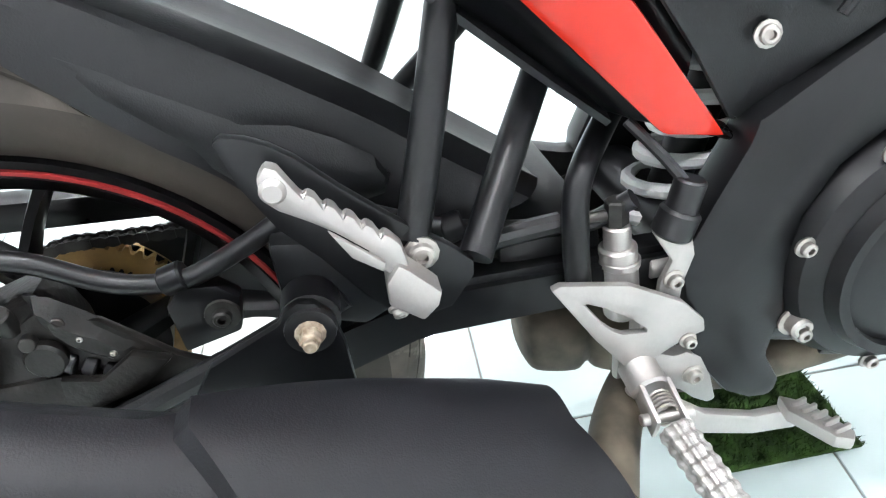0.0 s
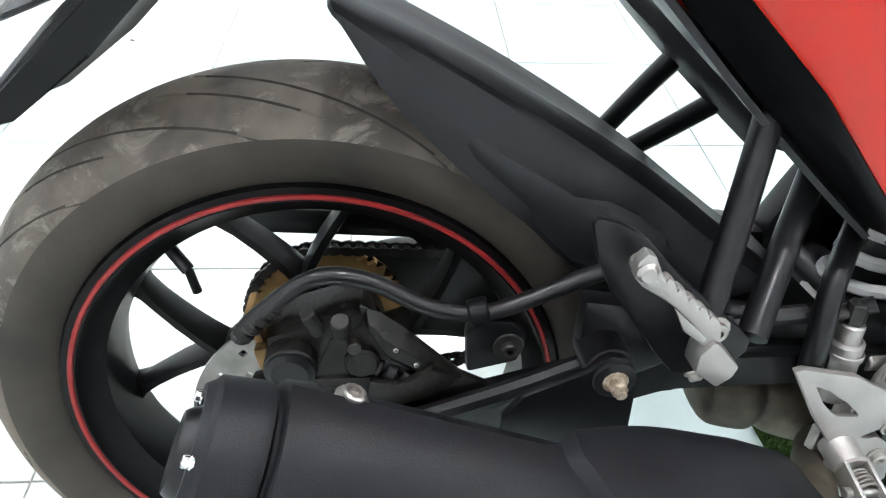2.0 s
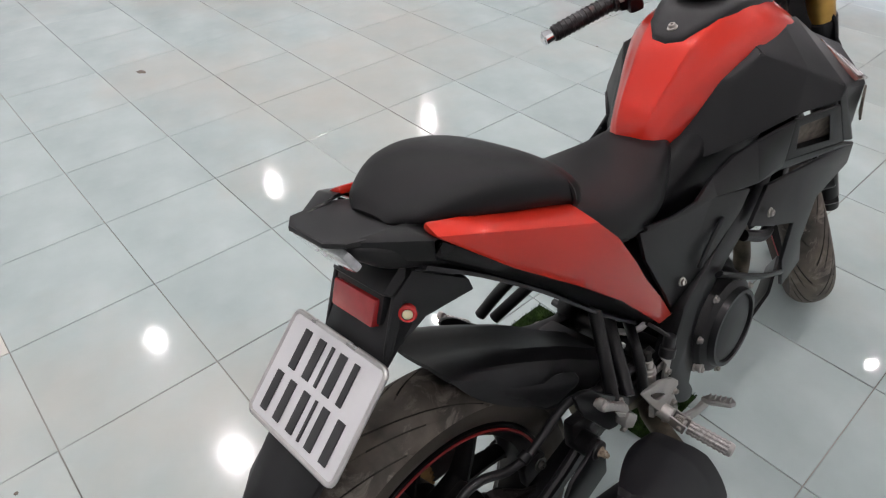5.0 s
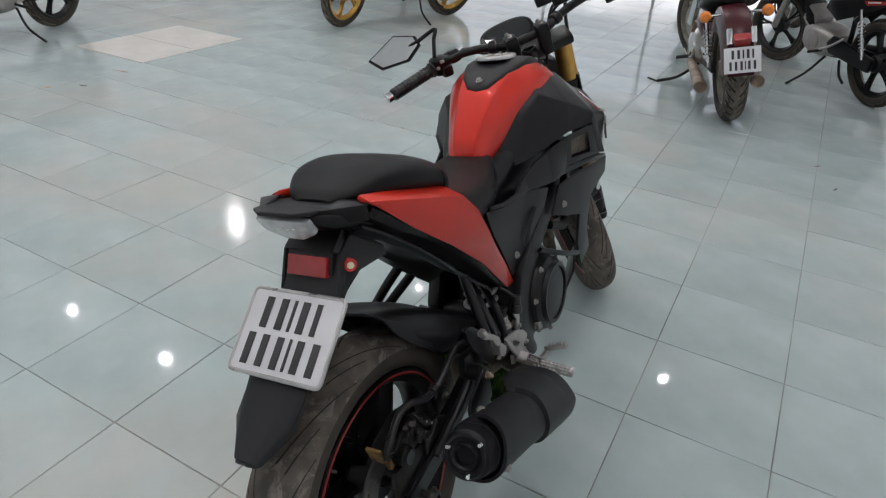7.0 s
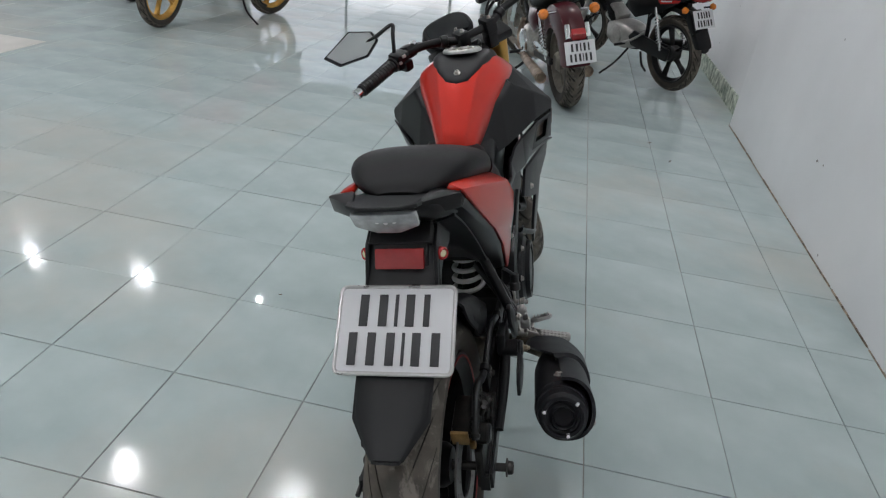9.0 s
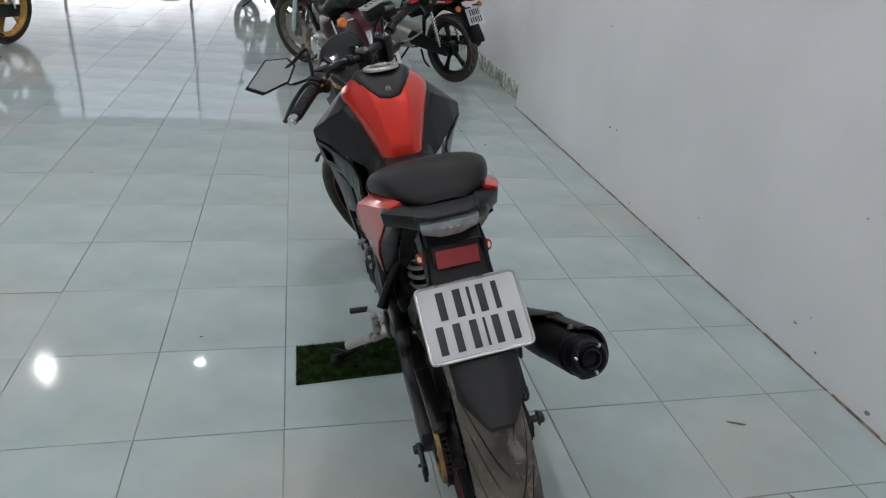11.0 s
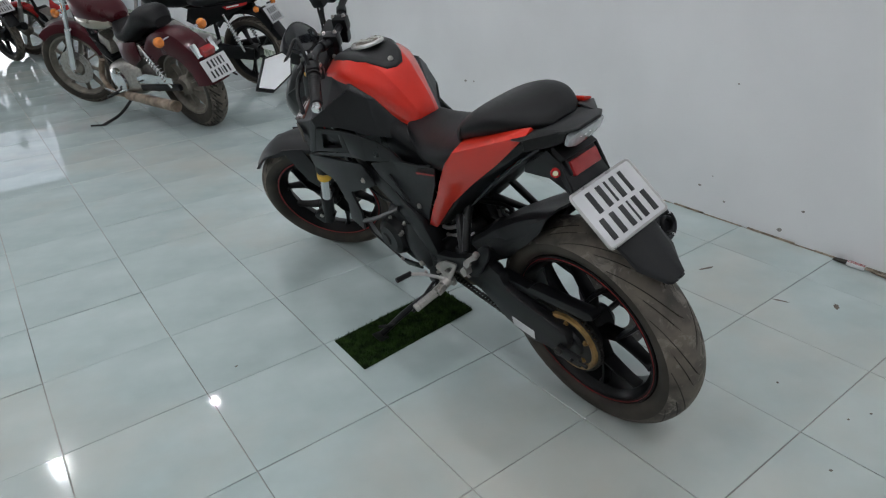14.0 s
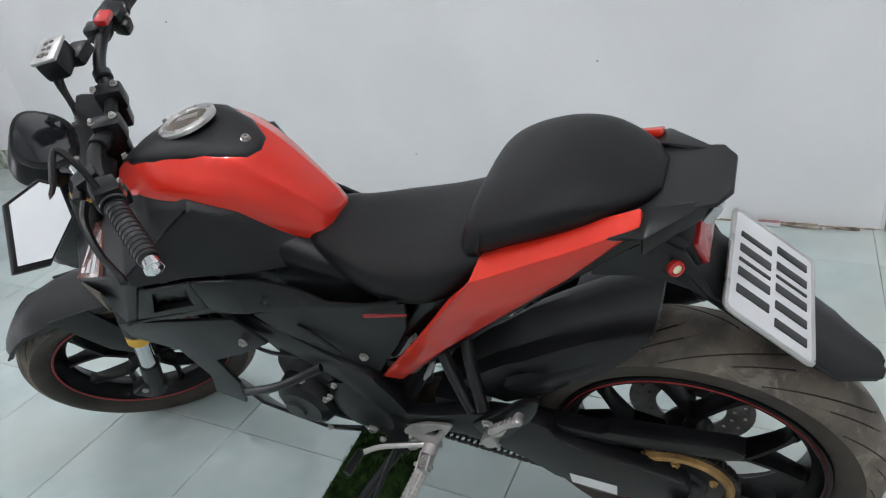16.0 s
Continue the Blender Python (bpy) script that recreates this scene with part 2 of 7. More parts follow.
DUSTY_CLOTH = material("grey_cloth", (0.16, 0.17, 0.19), 0.9, spread=0.3, scale=20, fine=300, bump=0.3)
DUSTY_PIPE = material("dusty_exhaust", (0.21, 0.15, 0.105), 0.5, metal=0.5, spread=0.3, scale=14, tint=(0.34, 0.27, 0.21))
DECAL = material("brown_red_decal", (0.16, 0.062, 0.05), 0.22, coat=0.6, spread=0.3, scale=20)
DISC = material("brake_disc_steel", (0.23, 0.22, 0.21), 0.35, metal=0.9, spread=0.25, scale=40)
LAMP_GLOW = emitter("lamp_glow", (1.0, 0.985, 0.99), LAMP_POWER)
# glowing backdrop for daylight; painted fade with height softens its reflection in the floor
OUTSIDE = emitter("street_glow", (0.98, 0.97, 0.97), 1.0)
nodes, link = OUTSIDE.node_tree.nodes, OUTSIDE.node_tree.links.new
place, split, fade, glow_noise = nodes.new("ShaderNodeNewGeometry"), nodes.new("ShaderNodeSeparateXYZ"), nodes.new("ShaderNodeMapRange"), nodes.new("ShaderNodeTexNoise")
glow_noise.inputs["Scale"].default_value, glow_noise.inputs["Detail"].default_value = 0.9, 4.0
lift = nodes.new("ShaderNodeMath")
lift.operation = "MULTIPLY_ADD"
lift.inputs[1].default_value = 1.6
link(place.outputs["Position"], split.inputs[0])
link(place.outputs["Position"], glow_noise.inputs["Vector"])
link(glow_noise.outputs["Fac"], lift.inputs[0])
link(split.outputs["Z"], lift.inputs[2])
fade.interpolation_type = "SMOOTHSTEP"
fade.inputs["From Min"].default_value, fade.inputs["From Max"].default_value = 0.7, 2.5
fade.inputs["To Min"].default_value, fade.inputs["To Max"].default_value = 2.4, 0.11
link(lift.outputs[0], fade.inputs["Value"])
link(fade.outputs[0], nodes["Principled BSDF"].inputs["Emission Strength"])


# ---- mesh helpers ----
def thing(name, label, category, m=None, group=""):
    ob = new(name)
    ob.empty_display_size = 0.1
    if m is not None:
        ob.matrix_world = m
    return tagged(ob, label, category, group)


def part(name, bm, mat, parent=None, label="", sharp=32):
    """Links a bmesh as one mesh; a list of them as one mesh each."""
    if isinstance(bm, list):
        return [part(name, b, mat, parent, label, sharp) for b in bm][0]
    bmesh.ops.recalc_face_normals(bm, faces=bm.faces)
    me = bpy.data.meshes.new(name)
    bm.to_mesh(me)
    bm.free()
    me.shade_smooth()
    me.set_sharp_from_angle(angle=radians(sharp))
    me.materials.append(mat)
    if mat == RUBBER:
        me.materials.append(CUT_RUBBER)
        me.materials.append(SIDE_RUBBER)
    ob = new(name, me)
    if parent is not None:
        ob.parent = parent
    return tagged(ob, label)


def several(*bms):
    return list(bms)


def moved(bm, m):
    if isinstance(bm, list):
        return [moved(b, m) for b in bm]
    bmesh.ops.transform(bm, matrix=m, verts=bm.verts)
    return bm


def merged(*bms):
    out = bmesh.new()
    for bm in bms:
        me = bpy.data.meshes.new("x")
        bm.to_mesh(me)
        out.from_mesh(me)
        bpy.data.meshes.remove(me)
        bm.free()
    return out


def box(centre, size, bevel=0.004, turn=(0, 0, 0)):
    bm = bmesh.new()
    bmesh.ops.create_cube(bm, size=1.0)
    moved(bm, Matrix.Diagonal((*size, 1)))
    if bevel:
        bmesh.ops.bevel(bm, geom=bm.edges, offset=min(bevel, min(size) * 0.45), segments=2, affect="EDGES", profile=0.6)
    return moved(bm, pose(*centre, *turn))


def bridge(bm, rings, closed=True, caps=True, loop=False):
    """Joins rings of vertices, each a list of places, into a skin."""
    made = [[bm.verts.new(p) for p in r] for r in rings]
    pairs = list(zip(made, made[1:])) + ([(made[-1], made[0])] if loop else [])
    n = len(made[0])
    for a, b in pairs:
        for i in range(n if closed else n - 1):
            j = (i + 1) % n
            bm.faces.new((a[i], a[j], b[j], b[i]))
    if caps and not loop:
        bm.faces.new(made[0][::-1])
        bm.faces.new(made[-1])
    return bm


def lathe(profile, centre=(0, 0, 0), axis="X", steps=48, closed=False):
    """Turns a profile of (along the axis, radius) round an axis."""
    bm = bmesh.new()
    rings = []
    for k in range(steps):
        a = 2 * math.pi * k / steps
        rings.append([(s, r * math.cos(a), r * math.sin(a)) for s, r in profile])
    bridge(bm, rings, closed=closed, caps=False, loop=True)
    bmesh.ops.remove_doubles(bm, verts=bm.verts, dist=1e-5)
    turn = {"X": Matrix(), "Y": pose(0, 0, 0, 0, 0, 90), "Z": pose(0, 0, 0, 0, -90, 0)}[axis]
    return moved(bm, Matrix.Translation(centre) @ turn)


def rod(a, b, r0, r1=None, steps=20, bevel=0.0):
    """A round bar from a to b, its ends closed, with softened rims."""
    a, b = Vector(a), Vector(b)
    r1, far = r0 if r1 is None else r1, (b - a).length
    e = bevel or min(r0, r1, far) * 0.15
    bm = lathe([(0, 0), (0, r0 - e), (e, r0), (far - e, r1), (far, r1 - e), (far, 0)], steps=steps)
    return moved(bm, Matrix.Translation(a) @ (b - a).to_track_quat("X", "Z").to_matrix().to_4x4())


def bolt(centre, way, r=0.007, h=0.006):
    """A bolt head with a hexagon socket on a small washer."""
    c, w = Vector(centre), Vector(way).normalized()
    bm = lathe([(-0.002, 0), (-0.002, r * 1.35), (0.0, r * 1.35), (0.001, r), (h * 0.8, r * 0.95), (h, r * 0.75), (h, r * 0.45), (h * 0.4, r * 0.42), (h * 0.4, 0)], steps=12)
    return moved(bm, Matrix.Translation(c) @ w.to_track_quat("X", "Z").to_matrix().to_4x4())


def smooth_path(points, each=6):
    """A Catmull-Rom curve through the points."""
    p = [Vector(q) for q in points]
    p = [2 * p[0] - p[1]] + p + [2 * p[-1] - p[-2]]
    out = []
    for i in range(1, len(p) - 2):
        for k in range(each):
            t = k / each
            out.append(0.5 * (2 * p[i] + (p[i + 1] - p[i - 1]) * t + (2 * p[i - 1] - 5 * p[i] + 4 * p[i + 1] - p[i + 2]) * t * t + (3 * p[i] - p[i - 1] - 3 * p[i + 1] + p[i + 2]) * t ** 3))
    return out + [p[-2]]


def tube(points, r, steps=10, each=6, flat=1.0, ends=None):
    """A bent tube through the points; r may taper towards ends."""
    path = smooth_path(points, each) if each > 1 else [Vector(q) for q in points]
    rings, side = [], None
    for i, p in enumerate(path):
        d = (path[min(i + 1, len(path) - 1)] - path[max(i - 1, 0)]).normalized()
        if side is None:
            side = d.orthogonal().normalized()
        side = (side - d * side.dot(d)).normalized()
        up = d.cross(side)
        k = r if ends is None else r + (ends - r) * i / (len(path) - 1)
        rings.append([p + k * (math.cos(a) * side + flat * math.sin(a) * up) for a in (2 * math.pi * s / steps for s in range(steps))])
    return bridge(bmesh.new(), rings)


def prism(outline, depth, bevel=0.003, hole=None):
    """A flat plate: an outline of places pushed along depth, rims softened."""
    bm = bmesh.new()
    depth = Vector(depth)
    if hole:
        a, b = [Vector(p) for p in outline], [Vector(p) for p in hole]
        n = len(a)
        for x, y, flip in ((a, b, 0), ([p + depth for p in a], [p + depth for p in b], 1)):
            bridge(bm, [x, y], caps=False)
        bridge(bm, [a, [p + depth for p in a]], caps=False)
        bridge(bm, [b, [p + depth for p in b]], caps=False)
        bmesh.ops.remove_doubles(bm, verts=bm.verts, dist=1e-5)
    else:
        bridge(bm, [[Vector(p) for p in outline], [Vector(p) + depth for p in outline]])
    bmesh.ops.recalc_face_normals(bm, faces=bm.faces)
    if bevel:
        edges = [e for e in bm.edges if len(e.link_faces) == 2 and e.calc_face_angle(0) > 0.5]
        bmesh.ops.bevel(bm, geom=edges, offset=bevel, segments=2, affect="EDGES", profile=0.6)
    return bm


def yz(points, x):
    return [(x, y, z) for y, z in points]


def skin(rows, n=28, power=2.6, each=4):
    """A body along y: rows of (y, half width, bottom, top), rounded like a superellipse and smoothed from row to row."""
    path = smooth_path([(r[0], r[1], 0) for r in rows], each), smooth_path([(r[0], r[2], r[3]) for r in rows], each)
    rings = []
    for a, b in zip(*path):
        y, w, lo, hi = a.x, max(a.y, 0.002), b.y, b.z
        ring = []
        for k in range(n):
            t = 2 * math.pi * k / n
            c, s = math.cos(t), math.sin(t)
            ring.append((w * math.copysign(abs(c) ** (2 / power), c), y, (lo + hi) / 2 + (hi - lo) / 2 * math.copysign(abs(s) ** (2 / power), s)))
        rings.append(ring)
    return bridge(bmesh.new(), rings)


def panel(points, faces, thick=0.006, bevel=0.005, soft=0.0):
    """A moulded panel of flat facets with thickness and softened ridges."""
    bm = bmesh.new()
    v = [bm.verts.new(p) for p in points]
    for f in faces:
        bm.faces.new([v[i] for i in f])
    bmesh.ops.recalc_face_normals(bm, faces=bm.faces)
    if soft:
        bmesh.ops.bevel(bm, geom=[e for e in bm.edges if len(e.link_faces) == 2 and e.calc_face_angle(0) > 0.16], offset=soft, segments=3, affect="EDGES", profile=0.5)
        bmesh.ops.recalc_face_normals(bm, faces=bm.faces)
    bmesh.ops.solidify(bm, geom=bm.faces[:], thickness=thick)
    bmesh.ops.recalc_face_normals(bm, faces=bm.faces)
    edges = [e for e in bm.edges if len(e.link_faces) == 2 and e.calc_face_angle(0) > 0.2]
    bmesh.ops.bevel(bm, geom=edges, offset=min(bevel, thick * 0.45), segments=2, affect="EDGES", profile=0.6)
    return bm


def bulged(outline, x, bulge, thick=0.006, cuts=3, lean=0.0):
    """A side panel from a (y, z) outline: flat at its rim at x, swelling outwards by bulge towards its middle; lean tips x with height."""
    bm = bmesh.new()
    v = [bm.verts.new((0, y, z)) for y, z in outline]
    f = bm.faces.new(v)
    cy, cz = sum(p[0] for p in outline) / len(outline), sum(p[1] for p in outline) / len(outline)
    bmesh.ops.triangulate(bm, faces=[f])
    bmesh.ops.subdivide_edges(bm, edges=bm.edges[:], cuts=cuts, use_grid_fill=True)
    rim = {w for e in bm.edges if len(e.link_faces) == 1 for w in e.verts}
    edge = [w.co.copy() for w in rim]
    reach = max(min((w.co - q).length for q in edge) for w in bm.verts) or 1
    s = 1 if x > 0 else -1
    for w in bm.verts:
        k = min((w.co - q).length for q in edge) / reach
        w.co.x = x + s * bulge * math.sin(min(k, 1) * math.pi / 2) + s * lean * (w.co.z - cz)
    for w in bm.verts:
        if w in rim:
            w.co.x -= s * 0.004
    bmesh.ops.recalc_face_normals(bm, faces=bm.faces)
    bmesh.ops.solidify(bm, geom=bm.faces[:], thickness=thick)
    return bm


def text_bars(width, rows, height, thick, gap=0.35):
    """Plain bars that stand for lettering: rows of bar widths, centred on the origin in the xz plane."""
    bm = bmesh.new()
    for r, bars in enumerate(rows):
        total = sum(bars)
        x = -width / 2
        for b in bars:
            w = width * b / total
            if b > 0:
                piece = box((x + w / 2, 0, (len(rows) / 2 - 0.5 - r) * height * (1 + gap)), (w * 0.45, thick, height), 0.0006)
                me = bpy.data.meshes.new("x")
                piece.to_mesh(me)
                piece.free()
                bm.from_mesh(me)
                bpy.data.meshes.remove(me)
            x += w
    return bm


# ---- room ----
def structure(name, bm, mat, label):
    return tagged(part(name, bm, mat), label, kind="structure")


structure("ceiling", box(((WEST + 2.2) / 2, (SOUTH + NORTH) / 2, HEIGHT + 0.06), (2.6 - WEST, NORTH - SOUTH + 0.4, 0.12), 0), CEILING, "plain white ceiling with recessed round lamps")
structure("wall_east", box((WALL_X + 0.15, (SOUTH - 0.82) / 2 - 0.0, HEIGHT / 2), (0.3, -0.82 - SOUTH, HEIGHT), 0), WALL, "white painted wall above a green strip")
structure("wall_east_middle", box((WALL_X + 0.15, (CORNER_Y - 0.82) / 2, HEIGHT / 2), (0.3, CORNER_Y + 0.82, HEIGHT), 0.006), WALL, "long white painted wall with scuffs and chipped bottom edge")
structure("wall_east_recess", box((RECESS_X + 0.15, (CORNER_Y + NORTH) / 2, HEIGHT / 2), (0.3, NORTH - CORNER_Y, HEIGHT), 0), WALL, "white painted wall set back a hand's width")
structure("wall_west", box((WEST - 0.1, (SOUTH + NORTH) / 2, HEIGHT / 2), (0.2, NORTH - SOUTH, HEIGHT), 0), WALL, "white painted wall closing the hall")
structure("wall_south", box(((WEST + WALL_X) / 2, SOUTH - 0.1, HEIGHT / 2), (WALL_X - WEST + 0.6, 0.2, HEIGHT), 0), WALL, "white painted wall closing the hall")
DOOR_L, DOOR_R, DOOR_H = -6.4, 0.35, 2.9
structure("wall_north_left", box(((WEST + DOOR_L) / 2, NORTH + 0.1, HEIGHT / 2), (DOOR_L - WEST, 0.2, HEIGHT), 0), WALL, "white wall beside the wide entrance")
structure("wall_north_right", box(((DOOR_R + 2.3) / 2, NORTH + 0.1, HEIGHT / 2), (2.3 - DOOR_R, 0.2, HEIGHT), 0), WALL, "white wall beside the wide entrance")
structure("wall_north_top", box(((DOOR_L + DOOR_R) / 2, NORTH + 0.1, (HEIGHT + DOOR_H) / 2), (DOOR_R - DOOR_L, 0.2, HEIGHT - DOOR_H), 0), WALL, "white wall above the wide entrance")
structure("backdrop", box(((DOOR_L + DOOR_R) / 2, NORTH + 2.6, 1.9), (11.0, 0.05, 4.6), 0), OUTSIDE, "bright daylight of the street outside")
shopfront = structure("window_1", box(((DOOR_L + DOOR_R) / 2, NORTH + 0.1, DOOR_H - 0.03), (DOOR_R - DOOR_L, 0.06, 0.06), 0.005), SATIN, "open shop front with slim dark posts")
for k in range(4):
    part("post", box((DOOR_L + 0.03 + k * (DOOR_R - DOOR_L - 0.06) / 3, NORTH + 0.1, (DOOR_H - 0.06) / 2), (0.05, 0.05, DOOR_H - 0.065), 0.004), SATIN, shopfront)
# chipped plaster along the foot of the wall, green paint where the coat ends
edge = bmesh.new()
random.seed(4)
y = -0.81
while y < CORNER_Y - 0.05:
    w = random.uniform(0.05, 0.22)
    h = random.uniform(0.003, 0.010)
    piece = box((WALL_X - 0.0015, y + w / 2, h / 2), (0.005, w, h), 0.001)
    me = bpy.data.meshes.new("x")
    piece.to_mesh(me)
    piece.free()
    edge.from_mesh(me)
    bpy.data.meshes.remove(me)
    y += w * random.uniform(0.96, 1.15)
structure("trim", edge, DIRTY_EDGE, "chipped brown plaster edge along the foot of the wall")
structure("baseboard_recess", box((RECESS_X - 0.006, (CORNER_Y + NORTH) / 2, 0.07), (0.014, NORTH - CORNER_Y - 0.01, 0.14), 0.003), GREEN_PAINT, "flaking green painted strip along the wall")
structure("baseboard_corner", box(((WALL_X + RECESS_X) / 2 + 0.02, CORNER_Y + 0.006, 0.05), (RECESS_X - WALL_X + 0.03, 0.014, 0.10), 0.003), GREEN_PAINT, "flaking green painted corner of the wall")
structure("baseboard_south", box((WALL_X - 0.006, (SOUTH - 0.83) / 2, 0.05), (0.014, -0.83 - SOUTH, 0.10), 0.003), GREEN_PAINT, "flaking green painted strip along the wall")

# ---- ceiling lamps: rows of small recessed downlights ----
lamp = thing("downlight", "small round recessed ceiling lamp, glowing white", "ceiling lamp", pose(0.60, 2.68, HEIGHT), "ceiling lamps")
part("trim_ring", lathe([(0.0, 0.038), (-0.012, 0.040), (-0.014, 0.058), (0.0, 0.066), (0.001, 0.046)], axis="Z", steps=28), CEILING, lamp)
part("diffuser", lathe([(-0.004, 0.0), (-0.006, 0.029), (-0.004, 0.035), (0.002, 0.038)], axis="Z", steps=28), LAMP_GLOW, lamp, "glowing white diffuser")
for j, ly in enumerate((-2.3, 0.13, 2.68, 5.75)):
    for i in range(5):
        if (i, j) not in ((0, 2), (4, 1)):
            copy_thing(lamp, pose(0.60 - 1.82 * i, ly, HEIGHT))

# ---- floor mat and small things on the floor ----
random.seed(11)
mat = bmesh.new()
MAT_X0, MAT_X1, MAT_Y0, MAT_Y1 = 0.035, 0.512, 0.189, 0.387
bridge(mat, [[(MAT_X0, MAT_Y0, 0.001), (MAT_X1, MAT_Y0 + 0.048, 0.001), (MAT_X1, MAT_Y1 + 0.048, 0.001), (MAT_X0, MAT_Y1, 0.001)], [(MAT_X0, MAT_Y0, 0.006), (MAT_X1, MAT_Y0 + 0.048, 0.006), (MAT_X1, MAT_Y1 + 0.048, 0.006), (MAT_X0, MAT_Y1, 0.006)]])
grass_mat = tagged(part("grass_mat", mat, GRASS), "strip of dark green artificial grass lying on the tiles", "floor mat")
blades = bmesh.new()
for _ in range(9000):
    u, w = random.random(), random.random()
    x, y = MAT_X0 + u * (MAT_X1 - MAT_X0) + random.uniform(-0.003, 0.003), MAT_Y0 + 0.048 * u + w * (MAT_Y1 - MAT_Y0) + random.uniform(-0.003, 0.003)
    a, h, lean = random.uniform(0, 6.28), random.uniform(0.006, 0.013), random.uniform(-0.006, 0.006)
    dx, dy = 0.0011 * math.cos(a), 0.0011 * math.sin(a)
    p = [blades.verts.new(q) for q in ((x - dx, y - dy, 0.005), (x + dx, y + dy, 0.005), (x + lean, y + lean * 0.7, 0.006 + h))]
    blades.faces.new(p)
me = bpy.data.meshes.new("grass_pile")
blades.to_mesh(me)
blades.free()
me.materials.append(GRASS)
pile = new("grass_pile", me)
pile.parent = grass_mat
tagged(pile, kind="stuff")

brush = thing("paint_brush", "old paint brush with striped ferrule lying against the wall", "brush", pose(1.812, -0.50, 0.011, 0, 0, -1.5))
part("handle", tube([(0, -0.150, -0.005), (-0.004, -0.08, -0.004), (0, -0.02, 0)], 0.0042, 8), DIRTY_EDGE, brush, "thin dull wooden handle")
part("ferrule", box((0, 0.012, 0), (0.020, 0.064, 0.016), 0.003), PLATE, brush, "cream ferrule")
part("stripe", several(*[box((-0.0065 + 0.0065 * k, 0.012, 0.0005), (0.0028, 0.062, 0.0166), 0.0006) for k in range(3)]), RED_LINE, brush, "dark red stripe")
part("bristle_head", skin([(0.044, 0.010, -0.007, 0.007), (0.065, 0.012, -0.008, 0.006), (0.095, 0.007, -0.008, 0.002)], n=16), CUT_RUBBER, brush, "dark dried bristles")
tagged(part("stick", tube([(1.815, -0.66, 0.006), (1.806, -0.71, 0.010), (1.815, -0.76, 0.005)], 0.004, 8), DIRTY_EDGE), "thin bent wooden stick lying along the wall", "stick")
# scuffs and chips in the wall paint
chip = random.Random(8)
for y, z, size in ((0.221, 0.132, 0.016), (0.092, 0.088, 0.012), (-0.248, 0.150, 0.012), (-0.171, 0.042, 0.022), (0.164, 0.189, 0.007), (1.93, 0.347, 0.020), (1.845, 0.356, 0.012), (0.924, 0.231, 0.008), (0.111, 0.606, 0.008)):
    ring = [(WALL_X - 0.0012, y + size * chip.uniform(0.3, 0.9) * math.cos(t), z + size * 0.5 * chip.uniform(0.3, 0.9) * math.sin(t)) for t in np.linspace(0, 5.6, 9)]
    tagged(part("wall_chip", prism(ring, (0.002, 0, 0), 0), CHIP), "small grey chip in the white wall paint", kind="structure")
random.seed(31)
rag = bmesh.new()
bmesh.ops.create_grid(rag, x_segments=14, y_segments=8, size=1.0)
for v in rag.verts:
    edge = max(abs(v.co.x), abs(v.co.y))
    v.co = Vector((v.co.x * 0.21 * (1 + 0.12 * math.sin(5 * v.co.y)), v.co.y * 0.10 * (1 + 0.2 * math.sin(4 * v.co.x)), 0.012 + (0.03 + 0.02 * math.sin(7 * v.co.x + 3 * v.co.y)) * (1 - edge ** 3)))
bmesh.ops.solidify(rag, geom=rag.faces[:], thickness=0.004)
moved(rag, pose(-1.70, 9.0, 0, 0, 0, 55))
tagged(part("cloth", rag, DUSTY_CLOTH), "crumpled grey cleaning cloth lying on the tiles", "cloth")
random.seed(21)


def dirt_mark(x, y, length, width, a, mat=SMEAR, label="small dark dried smear on a floor tile"):
    ring, n = [], 14
    for k in range(n):
        t = 2 * math.pi * k / n
        r = random.uniform(0.7, 1.15)
        ring.append((length / 2 * r * math.cos(t), width / 2 * r * math.sin(t), 0))
    bm = bridge(bmesh.new(), [[(p[0], p[1], 0.0012) for p in ring], [(p[0] * 0.8, p[1] * 0.8, 0.0018) for p in ring]])
    ob = part("dirt_mark", moved(bm, pose(x, y, 0, 0, 0, a)), mat)
    tagged(ob, label, "stain", "marks on the floor", "structure")


for x, y, length, width, a in ((1.397, -0.126, 0.07, 0.014, -20), (1.381, -0.43, 0.06, 0.01, -65), (1.484, -0.572, 0.045, 0.018, 30), (1.05, -1.0, 0.02, 0.01, 0), (-3.1, 1.4, 0.06, 0.03, 15),
                               (-1.72, -1.25, 0.012, 0.01, 0), (-0.9, -1.05, 0.02, 0.012, 40), (-2.3, -1.5, 0.05, 0.02, 10), (-1.0, 2.0, 0.015, 0.01, 0), (1.3, 2.6, 0.05, 0.012, 70), (1.2, 2.9, 0.06, 0.012, 50),
                               (-2.26, 0.16, 0.06, 0.035, 20), (-0.351, -0.904, 0.012, 0.010, 0), (0.725, -0.913, 0.010, 0.008, 0), (0.942, -0.856, 0.008, 0.007, 0),
                               (1.011, -0.884, 0.009, 0.007, 0), (0.947, -0.656, 0.010, 0.007, 30), (0.008, -0.86, 0.03, 0.010, 20), (-0.184, -0.823, 0.008, 0.006, 0), (-0.279, 0.476, 0.014, 0.008, 10)):
    dirt_mark(x, y, length, width, a)
for x, y, length, width, a in ((-1.455, -1.41, 0.27, 0.05, 84), (-1.40, -1.22, 0.10, 0.022, 60), (-1.36, -1.17, 0.05, 0.014, 30), (-3.2, 1.76, 0.16, 0.03, 8), (-3.24, 1.245, 0.07, 0.03, 10)):
    dirt_mark(x, y, length, width, a, TAN_DIRT, "tan dried mud smear on a floor tile")


